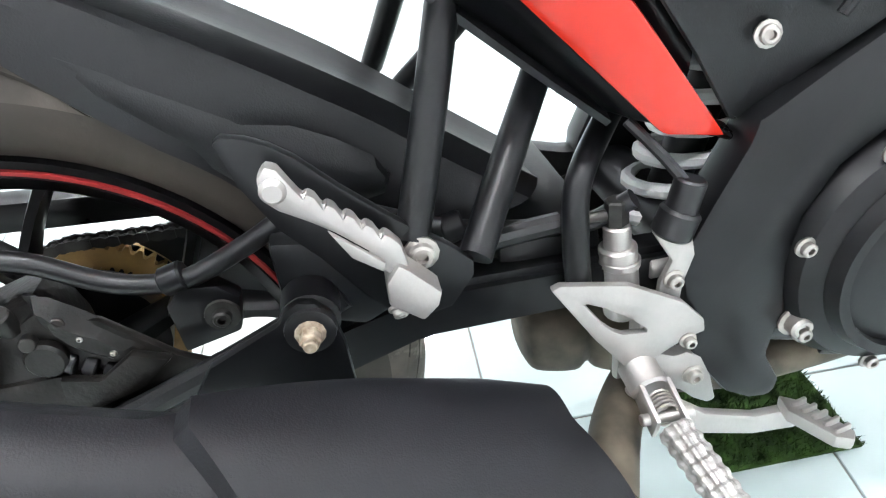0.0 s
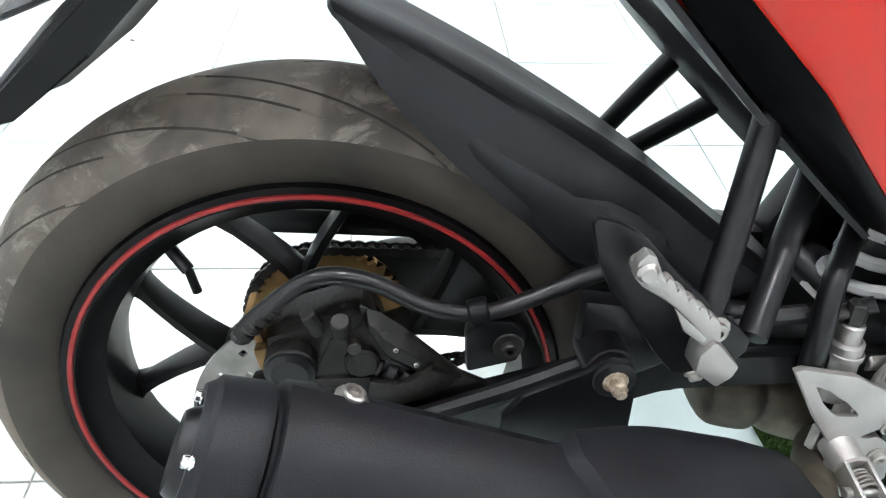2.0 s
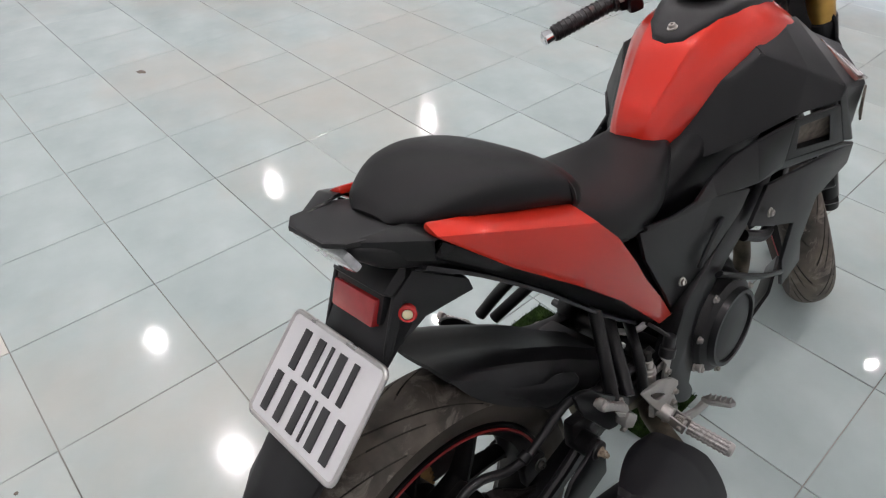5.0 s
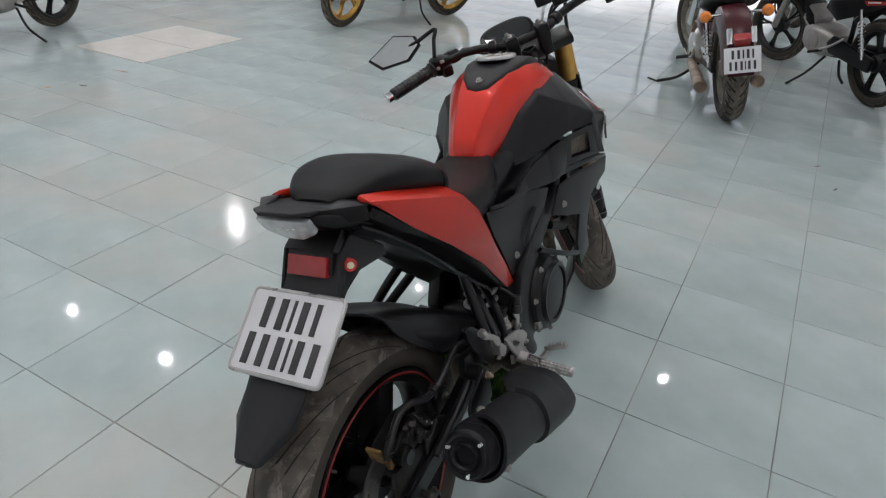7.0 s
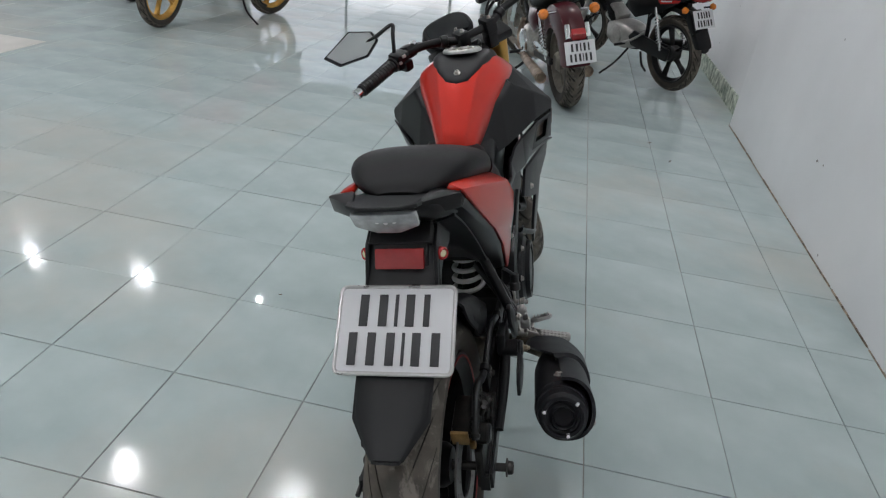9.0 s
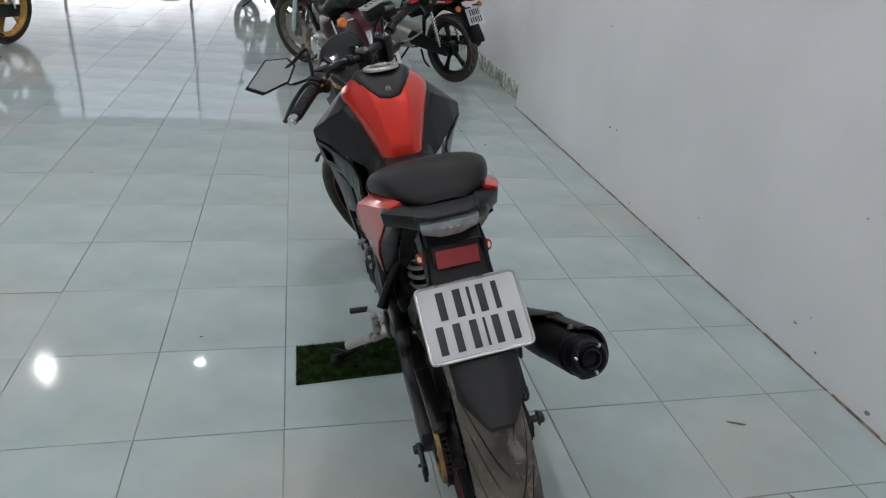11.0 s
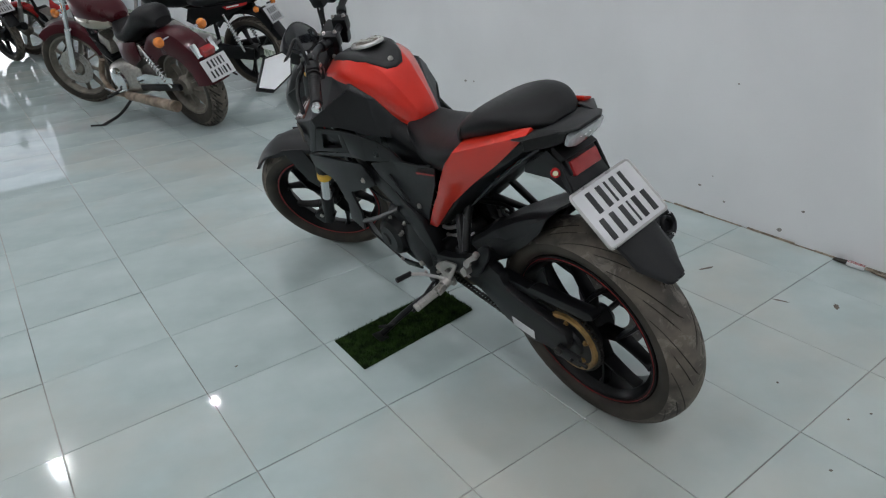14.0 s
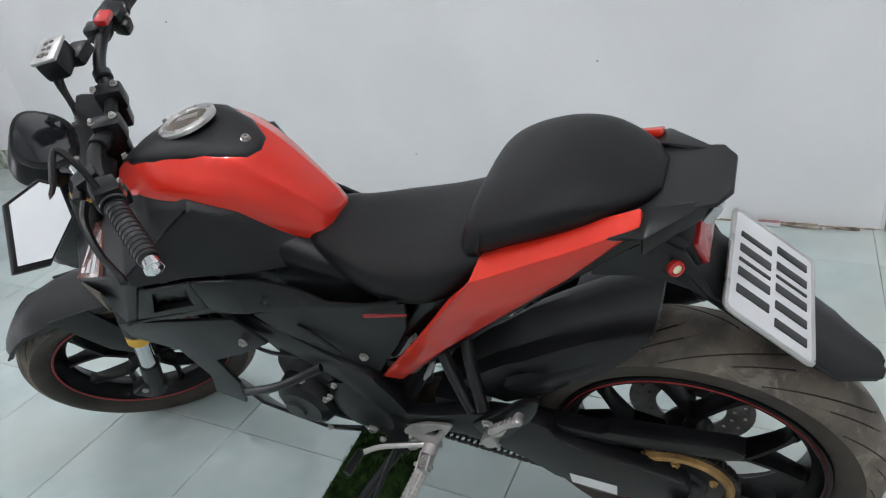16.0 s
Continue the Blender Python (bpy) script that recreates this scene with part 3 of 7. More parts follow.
# ---- wheels ----
def tyre_mesh(r, width, bead, grooves=14, period=36, cross=30, depth=0.006):
    """A tyre with a rounded crown, side walls, a bead lip and long curved tread cuts that sweep from the middle to the shoulder."""
    rings, prof, deep = [], [], set()
    half, around = width / 2, grooves * period
    for k in range(cross + 1):
        u = -1 + 2 * k / cross
        s = abs(u)
        if s < 0.62:
            q = s / 0.62
            prof.append((math.copysign(half * 0.97 * math.sin(q * 1.15) / math.sin(1.15), u), r - (r - bead) * 0.46 * q ** 2.1, s))
        else:
            q = (s - 0.62) / 0.38
            prof.append((math.copysign(half * (0.955 + 0.05 * math.sin(q * 2.6) - 0.345 * q ** 2.2), u), r - (r - bead) * (0.475 + 0.525 * q), s))
    for a in range(around):
        ring = []
        for k, (x, rad, s) in enumerate(prof):
            sweep = 1.35 * min(s, 0.6) ** 1.3 / 0.515
            t = 2 * math.pi * (a / around - sweep / grooves)
            ph = (a + (period // 2 if x > 0 else 0)) % period
            cut = 0
            if (ph == 0 and 0.05 < s < 0.58) or (ph == period * 2 // 5 and 0.2 < s < 0.5):
                cut = depth
                deep.add(a * len(prof) + k)
            ring.append((x, (rad - cut) * math.cos(t), (rad - cut) * math.sin(t)))
        rings.append(ring)
    bm = bridge(bmesh.new(), rings, closed=False, caps=False, loop=True)
    bm.verts.index_update()
    for f in bm.faces:
        f.material_index = 1 if sum(v.index in deep for v in f.verts) >= 2 else 2 if sum(prof[v.index % len(prof)][2] for v in f.verts) > 2.5 else 0
    return bm


def rim_mesh(r, width, spokes=5, fork=20.0, hub=0.045, hub_w=0.07, thick=0.015, y_at=0.55):
    """A cast wheel: barrel with flanges, hub, and spokes that split in two towards the rim."""
    h = width / 2
    bms = [lathe([(-h, r), (-h, r - 0.012), (-h + 0.010, r - 0.016), (-h + 0.022, r - 0.030), (0, r - 0.036), (h - 0.022, r - 0.030), (h - 0.010, r - 0.016), (h, r - 0.012), (h, r), (h - 0.006, r + 0.003), (h - 0.014, r - 0.006), (-h + 0.014, r - 0.006), (-h + 0.006, r + 0.003)], steps=96, closed=True),
           lathe([(-hub_w / 2, 0.012), (-hub_w / 2, hub * 0.8), (-hub_w * 0.3, hub), (hub_w * 0.3, hub), (hub_w / 2, hub * 0.8), (hub_w / 2, 0.012)], steps=32, closed=True)]
    arms = []
    for k in range(spokes):
        a0 = 360 * k / spokes
        for sgn in ((-1, 1) if fork else (1,)):
            rings = []
            for q in (0.0, 0.2, 0.40, 0.50, 0.58, 0.70, 0.84, 0.94, 1.0):
                rad = hub * 0.85 + (r - 0.033 - hub * 0.85) * q
                ang = radians(a0 + sgn * fork * max(0, (q - 0.42) / 0.58) ** 0.72)
                w = thick * (0.80 - 0.36 * min(1, q / 0.5)) + (0.008 if q > 0.95 else 0.002 if q > 0.9 else 0)
                d = (hub_w * 0.36) * (1 - q) + 0.014 * q
                c = Vector((0, rad * math.cos(ang), rad * math.sin(ang)))
                tang = Vector((0, -math.sin(ang), math.cos(ang)))
                rings.append([c + Vector((d * sx, 0, 0)) * (1 if abs(st) < 1 else 0.75) + tang * w * st for sx, st in ((-1, -0.6), (-0.6, -1), (0.6, -1), (1, -0.6), (1, 0.6), (0.6, 1), (-0.6, 1), (-1, 0.6))])
            arms.append(bridge(bmesh.new(), rings))
    return merged(*bms), arms


def disc_mesh(r0, r1, x, thick=0.004, holes=18):
    """A drilled brake disc: ring with real holes cut as a mesh of wedges round them."""
    def at(k):
        return r0 + (r1 - r0) * k

    bms = [lathe([(x - thick / 2, at(a)), (x + thick / 2, at(a)), (x + thick / 2, at(b)), (x - thick / 2, at(b))], steps=72, closed=True) for a, b in ((0.0, 0.22), (0.34, 0.62), (0.74, 1.0))]
    for row, (a, b) in enumerate(((0.215, 0.345), (0.615, 0.745))):
        for k in range(holes):
            t0, t1 = 2 * math.pi * (k + 0.5 * row) / holes, 2 * math.pi * (k + 0.5 * row + 0.80) / holes
            ring = [(at(a), t) for t in np.linspace(t0, t1, 4)] + [(at(b), t) for t in np.linspace(t1, t0, 4)]
            bms.append(prism([(x - thick / 2, q * math.cos(t), q * math.sin(t)) for q, t in ring], (thick, 0, 0), 0))
    return merged(*bms)


def sprocket_mesh(r, x, teeth=44, thick=0.007):
    ring = []
    for k in range(teeth * 4):
        t = 2 * math.pi * k / (teeth * 4)
        ring.append((x, (r + (0.004 if k % 4 in (1, 2) else -0.003)) * math.cos(t), (r + (0.004 if k % 4 in (1, 2) else -0.003)) * math.sin(t)))
    inner = [(x, p[1] / r * 0.058, p[2] / r * 0.058) for p in ring]
    return prism(ring, (thick, 0, 0), 0, hole=inner)


def chain_mesh(path, pitch=0.0127, width=0.014):
    """Roller chain: link plates in pairs with rollers, along a closed path in the yz plane at its x."""
    pts = [Vector(p) for p in path] + [Vector(path[0])]
    links, carry = [], 0.0
    for a, b in zip(pts, pts[1:]):
        d = (b - a).length
        s = carry
        while s < d:
            links.append((a + (b - a) * s / d, (b - a).normalized()))
            s += pitch
        carry = s - d
    bms = []
    for k, (p, d) in enumerate(links):
        w = width / 2 * (1.0 if k % 2 else 0.78)
        up = Vector((1, 0, 0)).cross(d)
        for sx in (-1, 1):
            ring = []
            for q, hgt in ((-0.38, 0.0042), (0.15, 0.0058), (0.5, 0.0040), (0.85, 0.0058), (1.38, 0.0042)):
                ring.append(p + d * pitch * q + up * hgt)
            for q, hgt in ((1.38, 0.0042), (0.85, 0.0058), (0.5, 0.0040), (0.15, 0.0058), (-0.38, 0.0042)):
                ring.append(p + d * pitch * q - up * hgt)
            off = Vector((sx * w, 0, 0))
            bm = bmesh.new()
            bridge(bm, [[q + off for q in ring], [q + off + Vector((0.0015, 0, 0)) for q in ring]])
            bms.append(bm)
        bms.append(lathe([(-width / 2, 0.0), (-width / 2, 0.0035), (width / 2, 0.0035), (width / 2, 0.0)], p, steps=6))
    return merged(*bms)


# ---- the red and black motorcycle ----
BIKE = Matrix.Translation((0.507, -0.38, 0)) @ pose(0, 0, 0, 0, 0, 1.4) @ pose(0, 0, 0, 0, -12.3, 0)
bike = thing("motorcycle", "red and black naked motorcycle leaning on its side stand", "motorcycle", BIKE)
STEER, RAKE, TRAIL_Y = 38.0, 25.0, 1.45
TURN = Matrix.Translation((0, TRAIL_Y, 0)) @ Matrix.Rotation(radians(STEER), 4, Vector((0, -math.sin(radians(RAKE)), math.cos(radians(RAKE))))) @ Matrix.Translation((0, -TRAIL_Y, 0))
R_REAR, R_FRONT, F_Y = 0.306, 0.293, 1.382
rear_at, front_at = Matrix.Translation((0, 0, 0.306)), TURN @ Matrix.Translation((0, F_Y, 0.293))

barrel, arms = rim_mesh(0.226, 0.105)
wheel = part("rear_wheel", moved(barrel, rear_at), GLOSSY, bike, "gloss black cast wheel with split spokes")
part("spoke", moved(arms, rear_at @ pose(-0.020, 0, 0, 25.3)), GLOSSY, wheel)
part("tyre", moved(tyre_mesh(R_REAR, 0.131, 0.223, 12, 42, 36, 0.005), rear_at), RUBBER, wheel, "wide worn rear tyre, dusty brown")
for s, k in ((-1, 0.0013), (1, 0.0050)):
    part("rim_tape", moved(lathe([(s * 0.0520, 0.2205 - k), (s * 0.0543, 0.2205 - k * 0.8), (s * 0.0548, 0.2195), (s * 0.0530, 0.2205), (s * 0.050, 0.2205)], steps=96), rear_at), RED_LINE, wheel, "thin red ring on the rim")
part("brake_disc", moved(disc_mesh(0.062, 0.111, 0.062), rear_at), DISC, wheel, "drilled steel brake disc")
part("sprocket", moved(sprocket_mesh(0.083, -0.094), rear_at), SPROCKET, wheel, "oily gold rear sprocket")
part("carrier_ring", moved(lathe([(-0.094, 0.071), (-0.103, 0.073), (-0.105, 0.078), (-0.103, 0.085), (-0.094, 0.087)], steps=64), rear_at), SPROCKET, wheel, "gold ring of the sprocket")
part("carrier_plate", moved(lathe([(-0.094, 0.072), (-0.098, 0.070), (-0.100, 0.045), (-0.108, 0.040), (-0.110, 0.022), (-0.100, 0.0)], steps=48), rear_at), SATIN, wheel, "black sprocket carrier")
part("carrier_bolt", moved(several(*[bolt((-0.099, 0.058 * math.cos(t), 0.058 * math.sin(t)), (-1, 0, 0), 0.006) for t in np.linspace(0.2, 0.2 + 2 * math.pi * 4 / 5, 5)]), rear_at), SPROCKET, wheel, "gold carrier bolt")
part("cush_drive", moved(lathe([(-0.092, 0.0), (-0.092, 0.03), (-0.08, 0.062), (-0.05, 0.066), (-0.05, 0.0)], steps=32), rear_at), SATIN, wheel)
part("axle", rod((-0.146, 0, 0.306), (0.15, 0, 0.306), 0.0085), CHAIN, wheel, "steel axle with nut")
part("axle_nut", several(bolt((-0.143, 0, 0.306), (-1, 0, 0), 0.011, 0.009), bolt((0.146, 0, 0.306), (1, 0, 0), 0.014, 0.012)), CHAIN, wheel)
part("valve", moved(merged(rod((0.0, 0.0, 0.195), (0.012, 0.0, 0.165), 0.006), rod((0.012, 0, 0.165), (0.03, 0, 0.150), 0.0042)), rear_at @ pose(-0.008, 0, 0, 42)), HOSE, wheel, "rubber tyre valve")

barrel, arms = rim_mesh(0.222, 0.075)
wheel = part("front_wheel", moved(barrel, front_at), GLOSSY, bike, "gloss black cast front wheel turned to one side")
part("spoke", moved(arms, front_at @ pose(0, 0, 0, 40)), GLOSSY, wheel)
part("tyre", moved(tyre_mesh(R_FRONT, 0.112, 0.219, 14, 28, 30, 0.004), front_at), RUBBER, wheel, "dusty front tyre")
for s in (-1, 1):
    part("rim_tape", moved(lathe([(s * 0.0370, 0.2115), (s * 0.0393, 0.2125), (s * 0.0398, 0.2155), (s * 0.038, 0.2165), (s * 0.035, 0.2165)], steps=96), front_at), RED_LINE, wheel, "thin red ring on the rim")
part("brake_disc", moved(disc_mesh(0.085, 0.132, 0.055), front_at), DISC, wheel, "drilled steel brake disc")
part("axle", moved(rod((-0.13, 0, 0), (0.13, 0, 0), 0.009), front_at), STEEL, wheel)

# swing arm, chain and guard
arm_r = [[(0.085, 0.53, 0.366), (0.115, 0.53, 0.366), (0.115, 0.53, 0.405), (0.085, 0.53, 0.405)], [(0.085, 0.30, 0.366), (0.118, 0.30, 0.366), (0.118, 0.30, 0.410), (0.085, 0.30, 0.410)],
         [(0.088, 0.12, 0.312), (0.122, 0.12, 0.312), (0.122, 0.12, 0.362), (0.088, 0.12, 0.362)], [(0.092, -0.045, 0.283), (0.122, -0.045, 0.283), (0.122, -0.045, 0.333), (0.092, -0.045, 0.333)]]
arm = bridge(bmesh.new(), arm_r)
bmesh.ops.bevel(arm, geom=arm.edges[:], offset=0.006, segments=2, affect="EDGES")
swing = part("swing_arm", merged(arm, rod((-0.11, 0.53, 0.37), (0.105, 0.53, 0.37), 0.028), box((0, 0.40, 0.394), (0.20, 0.08, 0.072), 0.012)), SATIN, bike, "satin black swing arm")
left_web = [(0.54, 0.395), (0.48, 0.398), (0.42, 0.415), (0.36, 0.440), (0.31, 0.455), (0.24, 0.462), (0.205, 0.446), (0.192, 0.416), (0.16, 0.400), (0.126, 0.391), (0.092, 0.387), (0.059, 0.381), (0.017, 0.367), (-0.013, 0.359), (-0.022, 0.335), (-0.014, 0.304), (0.039, 0.276), (0.074, 0.272), (0.10, 0.267), (0.134, 0.265), (0.182, 0.281), (0.213, 0.290), (0.255, 0.324), (0.305, 0.349), (0.38, 0.366), (0.53, 0.352)]
part("left_arm", prism(yz(left_web, -0.098), (-0.032, 0, 0), 0.008), SATIN, swing, "deep black plate arm on the chain side")
part("brace", tube([(0.130, 0.250, 0.428), (0.132, 0.165, 0.392), (0.126, 0.06, 0.348)], 0.0095, 10), GRAIN, swing)
part("sticker", prism(yz([(0.180, 0.288), (0.182, 0.316), (0.099, 0.308), (0.101, 0.278)], -0.1305), (-0.0012, 0, 0), 0), PLATE, swing, "blank white sticker")
part("chain_adjuster", merged(box((-0.137, -0.03, 0.303), (0.012, 0.075, 0.034), 0.004), rod((-0.14, -0.06, 0.303), (-0.14, -0.09, 0.303), 0.005), bolt((-0.144, -0.045, 0.303), (-1, 0, 0), 0.004)), SATIN, swing, "dark chain adjuster block")
part("chain_guard", prism(yz([(0.24, 0.43), (0.124, 0.427), (0.110, 0.438), (0.0, 0.446), (-0.083, 0.452), (-0.096, 0.445), (-0.092, 0.431), (-0.072, 0.421), (0.09, 0.411), (0.10, 0.400), (0.147, 0.404), (0.25, 0.395)], -0.075), (-0.034, 0, 0), 0.006), PLASTIC, bike, "black plastic chain guard")
loop = [(-0.088, 0.089 * math.sin(t), 0.306 + 0.089 * math.cos(t)) for t in np.linspace(0.05, -math.pi - 0.05, 24)] + [(-0.088, 0.56 + 0.036 * math.sin(t), 0.328 - 0.036 * math.cos(t)) for t in np.linspace(0, math.pi, 10)]
part("chain", chain_mesh(loop), CHAIN, bike, "oily roller chain")
part("hose_stay", prism(yz([(0.128, 0.424), (0.140, 0.438), (0.165, 0.434), (0.178, 0.422), (0.172, 0.394), (0.130, 0.384)], 0.086), (0.016, 0, 0), 0.004), SATIN, swing)
part("stay_bolt", merged(bolt((0.103, 0.163, 0.411), (1, 0, 0), 0.0068, 0.007), lathe([(0.101, 0.0), (0.104, 0.0), (0.104, 0.012), (0.101, 0.013)], (0, 0.163, 0.411), steps=20)), CHAIN, swing, "dark socket bolt")

# rear caliper and hose
part("caliper_bracket", prism(yz([(-0.03, 0.330), (0.06, 0.335), (0.16, 0.365), (0.125, 0.385), (0.085, 0.425), (0.050, 0.440), (0.020, 0.425), (0.0, 0.375)], 0.096), (0.008, 0, 0), 0.003), GREASY, bike, "greasy caliper bracket")
guard = part("disc_guard", bulged([(0.045, 0.452), (0.060, 0.447), (0.078, 0.432), (0.098, 0.411), (0.112, 0.396), (0.104, 0.386), (0.088, 0.384), (0.066, 0.398), (0.050, 0.425)], 0.103, 0.008, 0.004, 2), GREASY, bike, "brown-black disc guard")
part("rivet", several(*[bolt((0.110, y, z), (1, 0, 0), 0.0022, 0.002) for y, z in ((0.072, 0.418), (0.088, 0.402), (0.099, 0.393))]), STEEL, guard)
caliper = part("rear_caliper", merged(box((0.075, 0.015, 0.412), (0.055, 0.085, 0.055), 0.012, (16, 0, 0)), rod((0.055, -0.012, 0.406), (0.118, -0.010, 0.405), 0.021), rod((0.06, 0.045, 0.405), (0.112, 0.045, 0.405), 0.014), box((0.100, 0.015, 0.352), (0.018, 0.12, 0.075), 0.012)), GREASY, bike, "greasy black brake caliper")
part("piston_cap", lathe([(0.112, 0.0), (0.121, 0.0), (0.122, 0.014), (0.119, 0.019), (0.112, 0.020)], (0, -0.010, 0.405), steps=28), SATIN, caliper)
part("bleed_screw", several(rod((0.103, 0.012, 0.432), (0.110, 0.006, 0.456), 0.0055), rod((0.1, 0.030, 0.428), (0.108, 0.030, 0.446), 0.0075)), CHAIN, caliper, "greasy bleed screw")
part("pad_pin", several(rod((0.098, 0.038, 0.420), (0.112, 0.040, 0.421), 0.0055), rod((0.098, 0.060, 0.430), (0.110, 0.062, 0.431), 0.005)), CHAIN, caliper, "steel pad pin")
part("pad_clip", merged(box((0.068, -0.040, 0.418), (0.034, 0.007, 0.038), 0.002, (15, 0, 0)), box((0.090, -0.032, 0.400), (0.012, 0.016, 0.022), 0.003, (10, 0, 0))), SPROCKET, caliper, "dull brown pad spring")
part("slide_boot", several(*[rod((0.102, 0.052 + 0.012 * k, 0.398 - 0.006 * k), (0.104, 0.060 + 0.012 * k, 0.394 - 0.006 * k), 0.0085 - 0.0008 * k, steps=14) for k in range(4)]), HOSE, caliper, "ribbed rubber boot")
part("caliper_lug", prism(yz([(0.045, 0.355), (0.10, 0.372), (0.125, 0.392), (0.10, 0.402), (0.075, 0.385), (0.05, 0.392)], 0.108), (0.009, 0, 0), 0.003), GREASY, caliper)
hose_line = [(0.099, -0.050, 0.425), (0.098, -0.040, 0.439), (0.098, -0.026, 0.452), (0.097, -0.010, 0.465), (0.096, 0.006, 0.475), (0.095, 0.022, 0.479), (0.095, 0.040, 0.477), (0.094, 0.060, 0.469), (0.094, 0.093, 0.449), (0.094, 0.119, 0.441), (0.095, 0.149, 0.441), (0.096, 0.192, 0.459), (0.098, 0.221, 0.474), (0.100, 0.250, 0.478), (0.100, 0.33, 0.445), (0.10, 0.42, 0.43), (0.115, 0.455, 0.452)]
part("rear_brake_hose", tube(hose_line, 0.0072, 12, 5), HOSE, bike, "black brake hose clipped along the arm")
part("hose_crimp", several(*[rod((0.0985 - 0.0008 * k, -0.048 + 0.0075 * k, 0.428 + 0.0068 * k), (0.0980 - 0.0008 * k, -0.0425 + 0.0075 * k, 0.433 + 0.0068 * k), 0.0092, steps=14) for k in range(4)]), GREASY, bike, "ribbed hose end")
part("hose_clip", several(*[rod((x, y - 0.008, z - 0.001), (x, y + 0.008, z + 0.003), 0.0105) for x, y, z in ((0.0945, 0.138, 0.441), (0.10, 0.33, 0.445))]), PLASTIC, bike)

# hugger over the rear tyre
ridge = [(0.034, 0.674), (0.100, 0.643), (0.160, 0.612), (0.230, 0.571), (0.285, 0.535), (0.345, 0.490), (0.41, 0.442)]
lower = [(0.044, 0.655), (0.066, 0.619), (0.09, 0.590), (0.125, 0.555), (0.17, 0.515), (0.215, 0.470), (0.30, 0.420)]
rings = []
for p, q in zip(smooth_path([(0, y, z) for y, z in ridge], 3), smooth_path([(0, y, z) for y, z in lower], 3)):
    f = len(rings) / 18
    g = 1 - 0.12 * min(1, max(0, f - 0.62) / 0.12)
    side = [(0.086 * g, 1.0, 0.0), (0.0855 * g, 0.72, 0.0), (0.083 * g, 0.42, 0.0), (0.077 * g, 0.20, 0.0), (0.073 * g, 0.13, 0.0), (0.060 * g, 0.05, 0.0), (0.044 * g, 0.0, 0.0), (0.024 * g, 0.0, -0.004)]
    half = [(x, p.y + (q.y - p.y) * k, p.z + (q.z - p.z) * k + up) for x, k, up in side]
    rings.append([(-x, y, z) for x, y, z in half] + [(0, p.y, p.z - 0.006)] + half[::-1])
hug = bridge(bmesh.new(), rings, closed=False, caps=False)
bmesh.ops.recalc_face_normals(hug, faces=hug.faces)
bmesh.ops.solidify(hug, geom=hug.faces[:], thickness=0.005)
hugger = part("hugger", hug, GRAIN, bike, "black plastic hugger mudguard over the rear tyre", 20)
lobe = [(0.098, 0.611), (0.146, 0.582), (0.207, 0.544), (0.262, 0.516), (0.285, 0.500), (0.294, 0.483), (0.288, 0.471), (0.272, 0.468), (0.240, 0.466), (0.212, 0.478), (0.170, 0.520), (0.125, 0.562)]
for s in (-1, 1):
    part("side_lobe", bulged(lobe, s * 0.0835, 0.005, 0.012, 3), GRAIN, hugger, "raised rounded side of the mudguard", 40)

# tail fender, plate, reflectors
spine = [(0.10, 0.81), (0.034, 0.835), (0.016, 0.815), (-0.036, 0.738), (-0.145, 0.648), (-0.195, 0.603), (-0.250, 0.568), (-0.249, 0.560), (-0.192, 0.581), (-0.128, 0.627), (-0.023, 0.723), (0.044, 0.782), (0.13, 0.790)]
fender = bmesh.new()
wide = [0.055, 0.058, 0.062, 0.066, 0.066, 0.060, 0.026, 0.024, 0.050, 0.050, 0.054, 0.06, 0.055]
bridge(fender, [[(x * w, y - up * 0.8, z + up * 0.6) for (y, z), w in zip(spine, wide)] for x, up in ((-1, 0.0), (-0.80, 0.006), (-0.32, 0.010), (0, 0.007), (0.32, 0.010), (0.80, 0.006), (1, 0.0))])
bmesh.ops.recalc_face_normals(fender, faces=fender.faces)
bmesh.ops.bevel(fender, geom=[e for e in fender.edges if e.calc_face_angle(0) > 0.6], offset=0.004, segments=2, affect="EDGES")
part("tail_fender", fender, GRAIN, bike, "black plastic tail fender that carries the number plate")
PLATE_AT = Matrix.Translation((0.001, -0.106, 0.710)) @ pose(0, 0, 0, -48, 0, 0)
plate = part("number_plate", moved(box((0, 0, 0), (0.192, 0.0025, 0.142), 0.001), PLATE_AT), PLATE, bike, "white number plate with two rows of black bars")
fr = [(cx * 0.086 + 0.010 * math.cos(t), 0, cz * 0.061 + 0.010 * math.sin(t)) for cx, cz, t0 in ((1, 1, 0), (-1, 1, 1), (-1, -1, 2), (1, -1, 3)) for t in np.linspace(t0 * math.pi / 2, (t0 + 1) * math.pi / 2, 5)]
part("plate_frame", moved(tube([Vector(p) for p in fr + fr[:1]], 0.0036, 8, 1), PLATE_AT), ALLOY, plate, "dented bare alloy frame")
part("lettering", moved(text_bars(0.132, [(1, 1, 0.4, 1, 0.7)], 0.053, 0.002), PLATE_AT @ Matrix.Translation((-0.004, -0.0022, 0.031))), INK, plate, "black bars in place of writing")
part("lettering", moved(text_bars(0.168, [(1, 1, 1, 0.35, 1, 1)], 0.053, 0.002), PLATE_AT @ Matrix.Translation((0, -0.0022, -0.032))), INK, plate, "black bars in place of writing")
part("rear_reflector", box((0, -0.018, 0.791), (0.084, 0.014, 0.035), 0.003, (-24, 0, 0)), REFLECTOR, bike, "oblong red reflector")
part("reflector_holder", box((0, 0.000, 0.794), (0.096, 0.030, 0.050), 0.006, (-24, 0, 0)), GRAIN, bike)
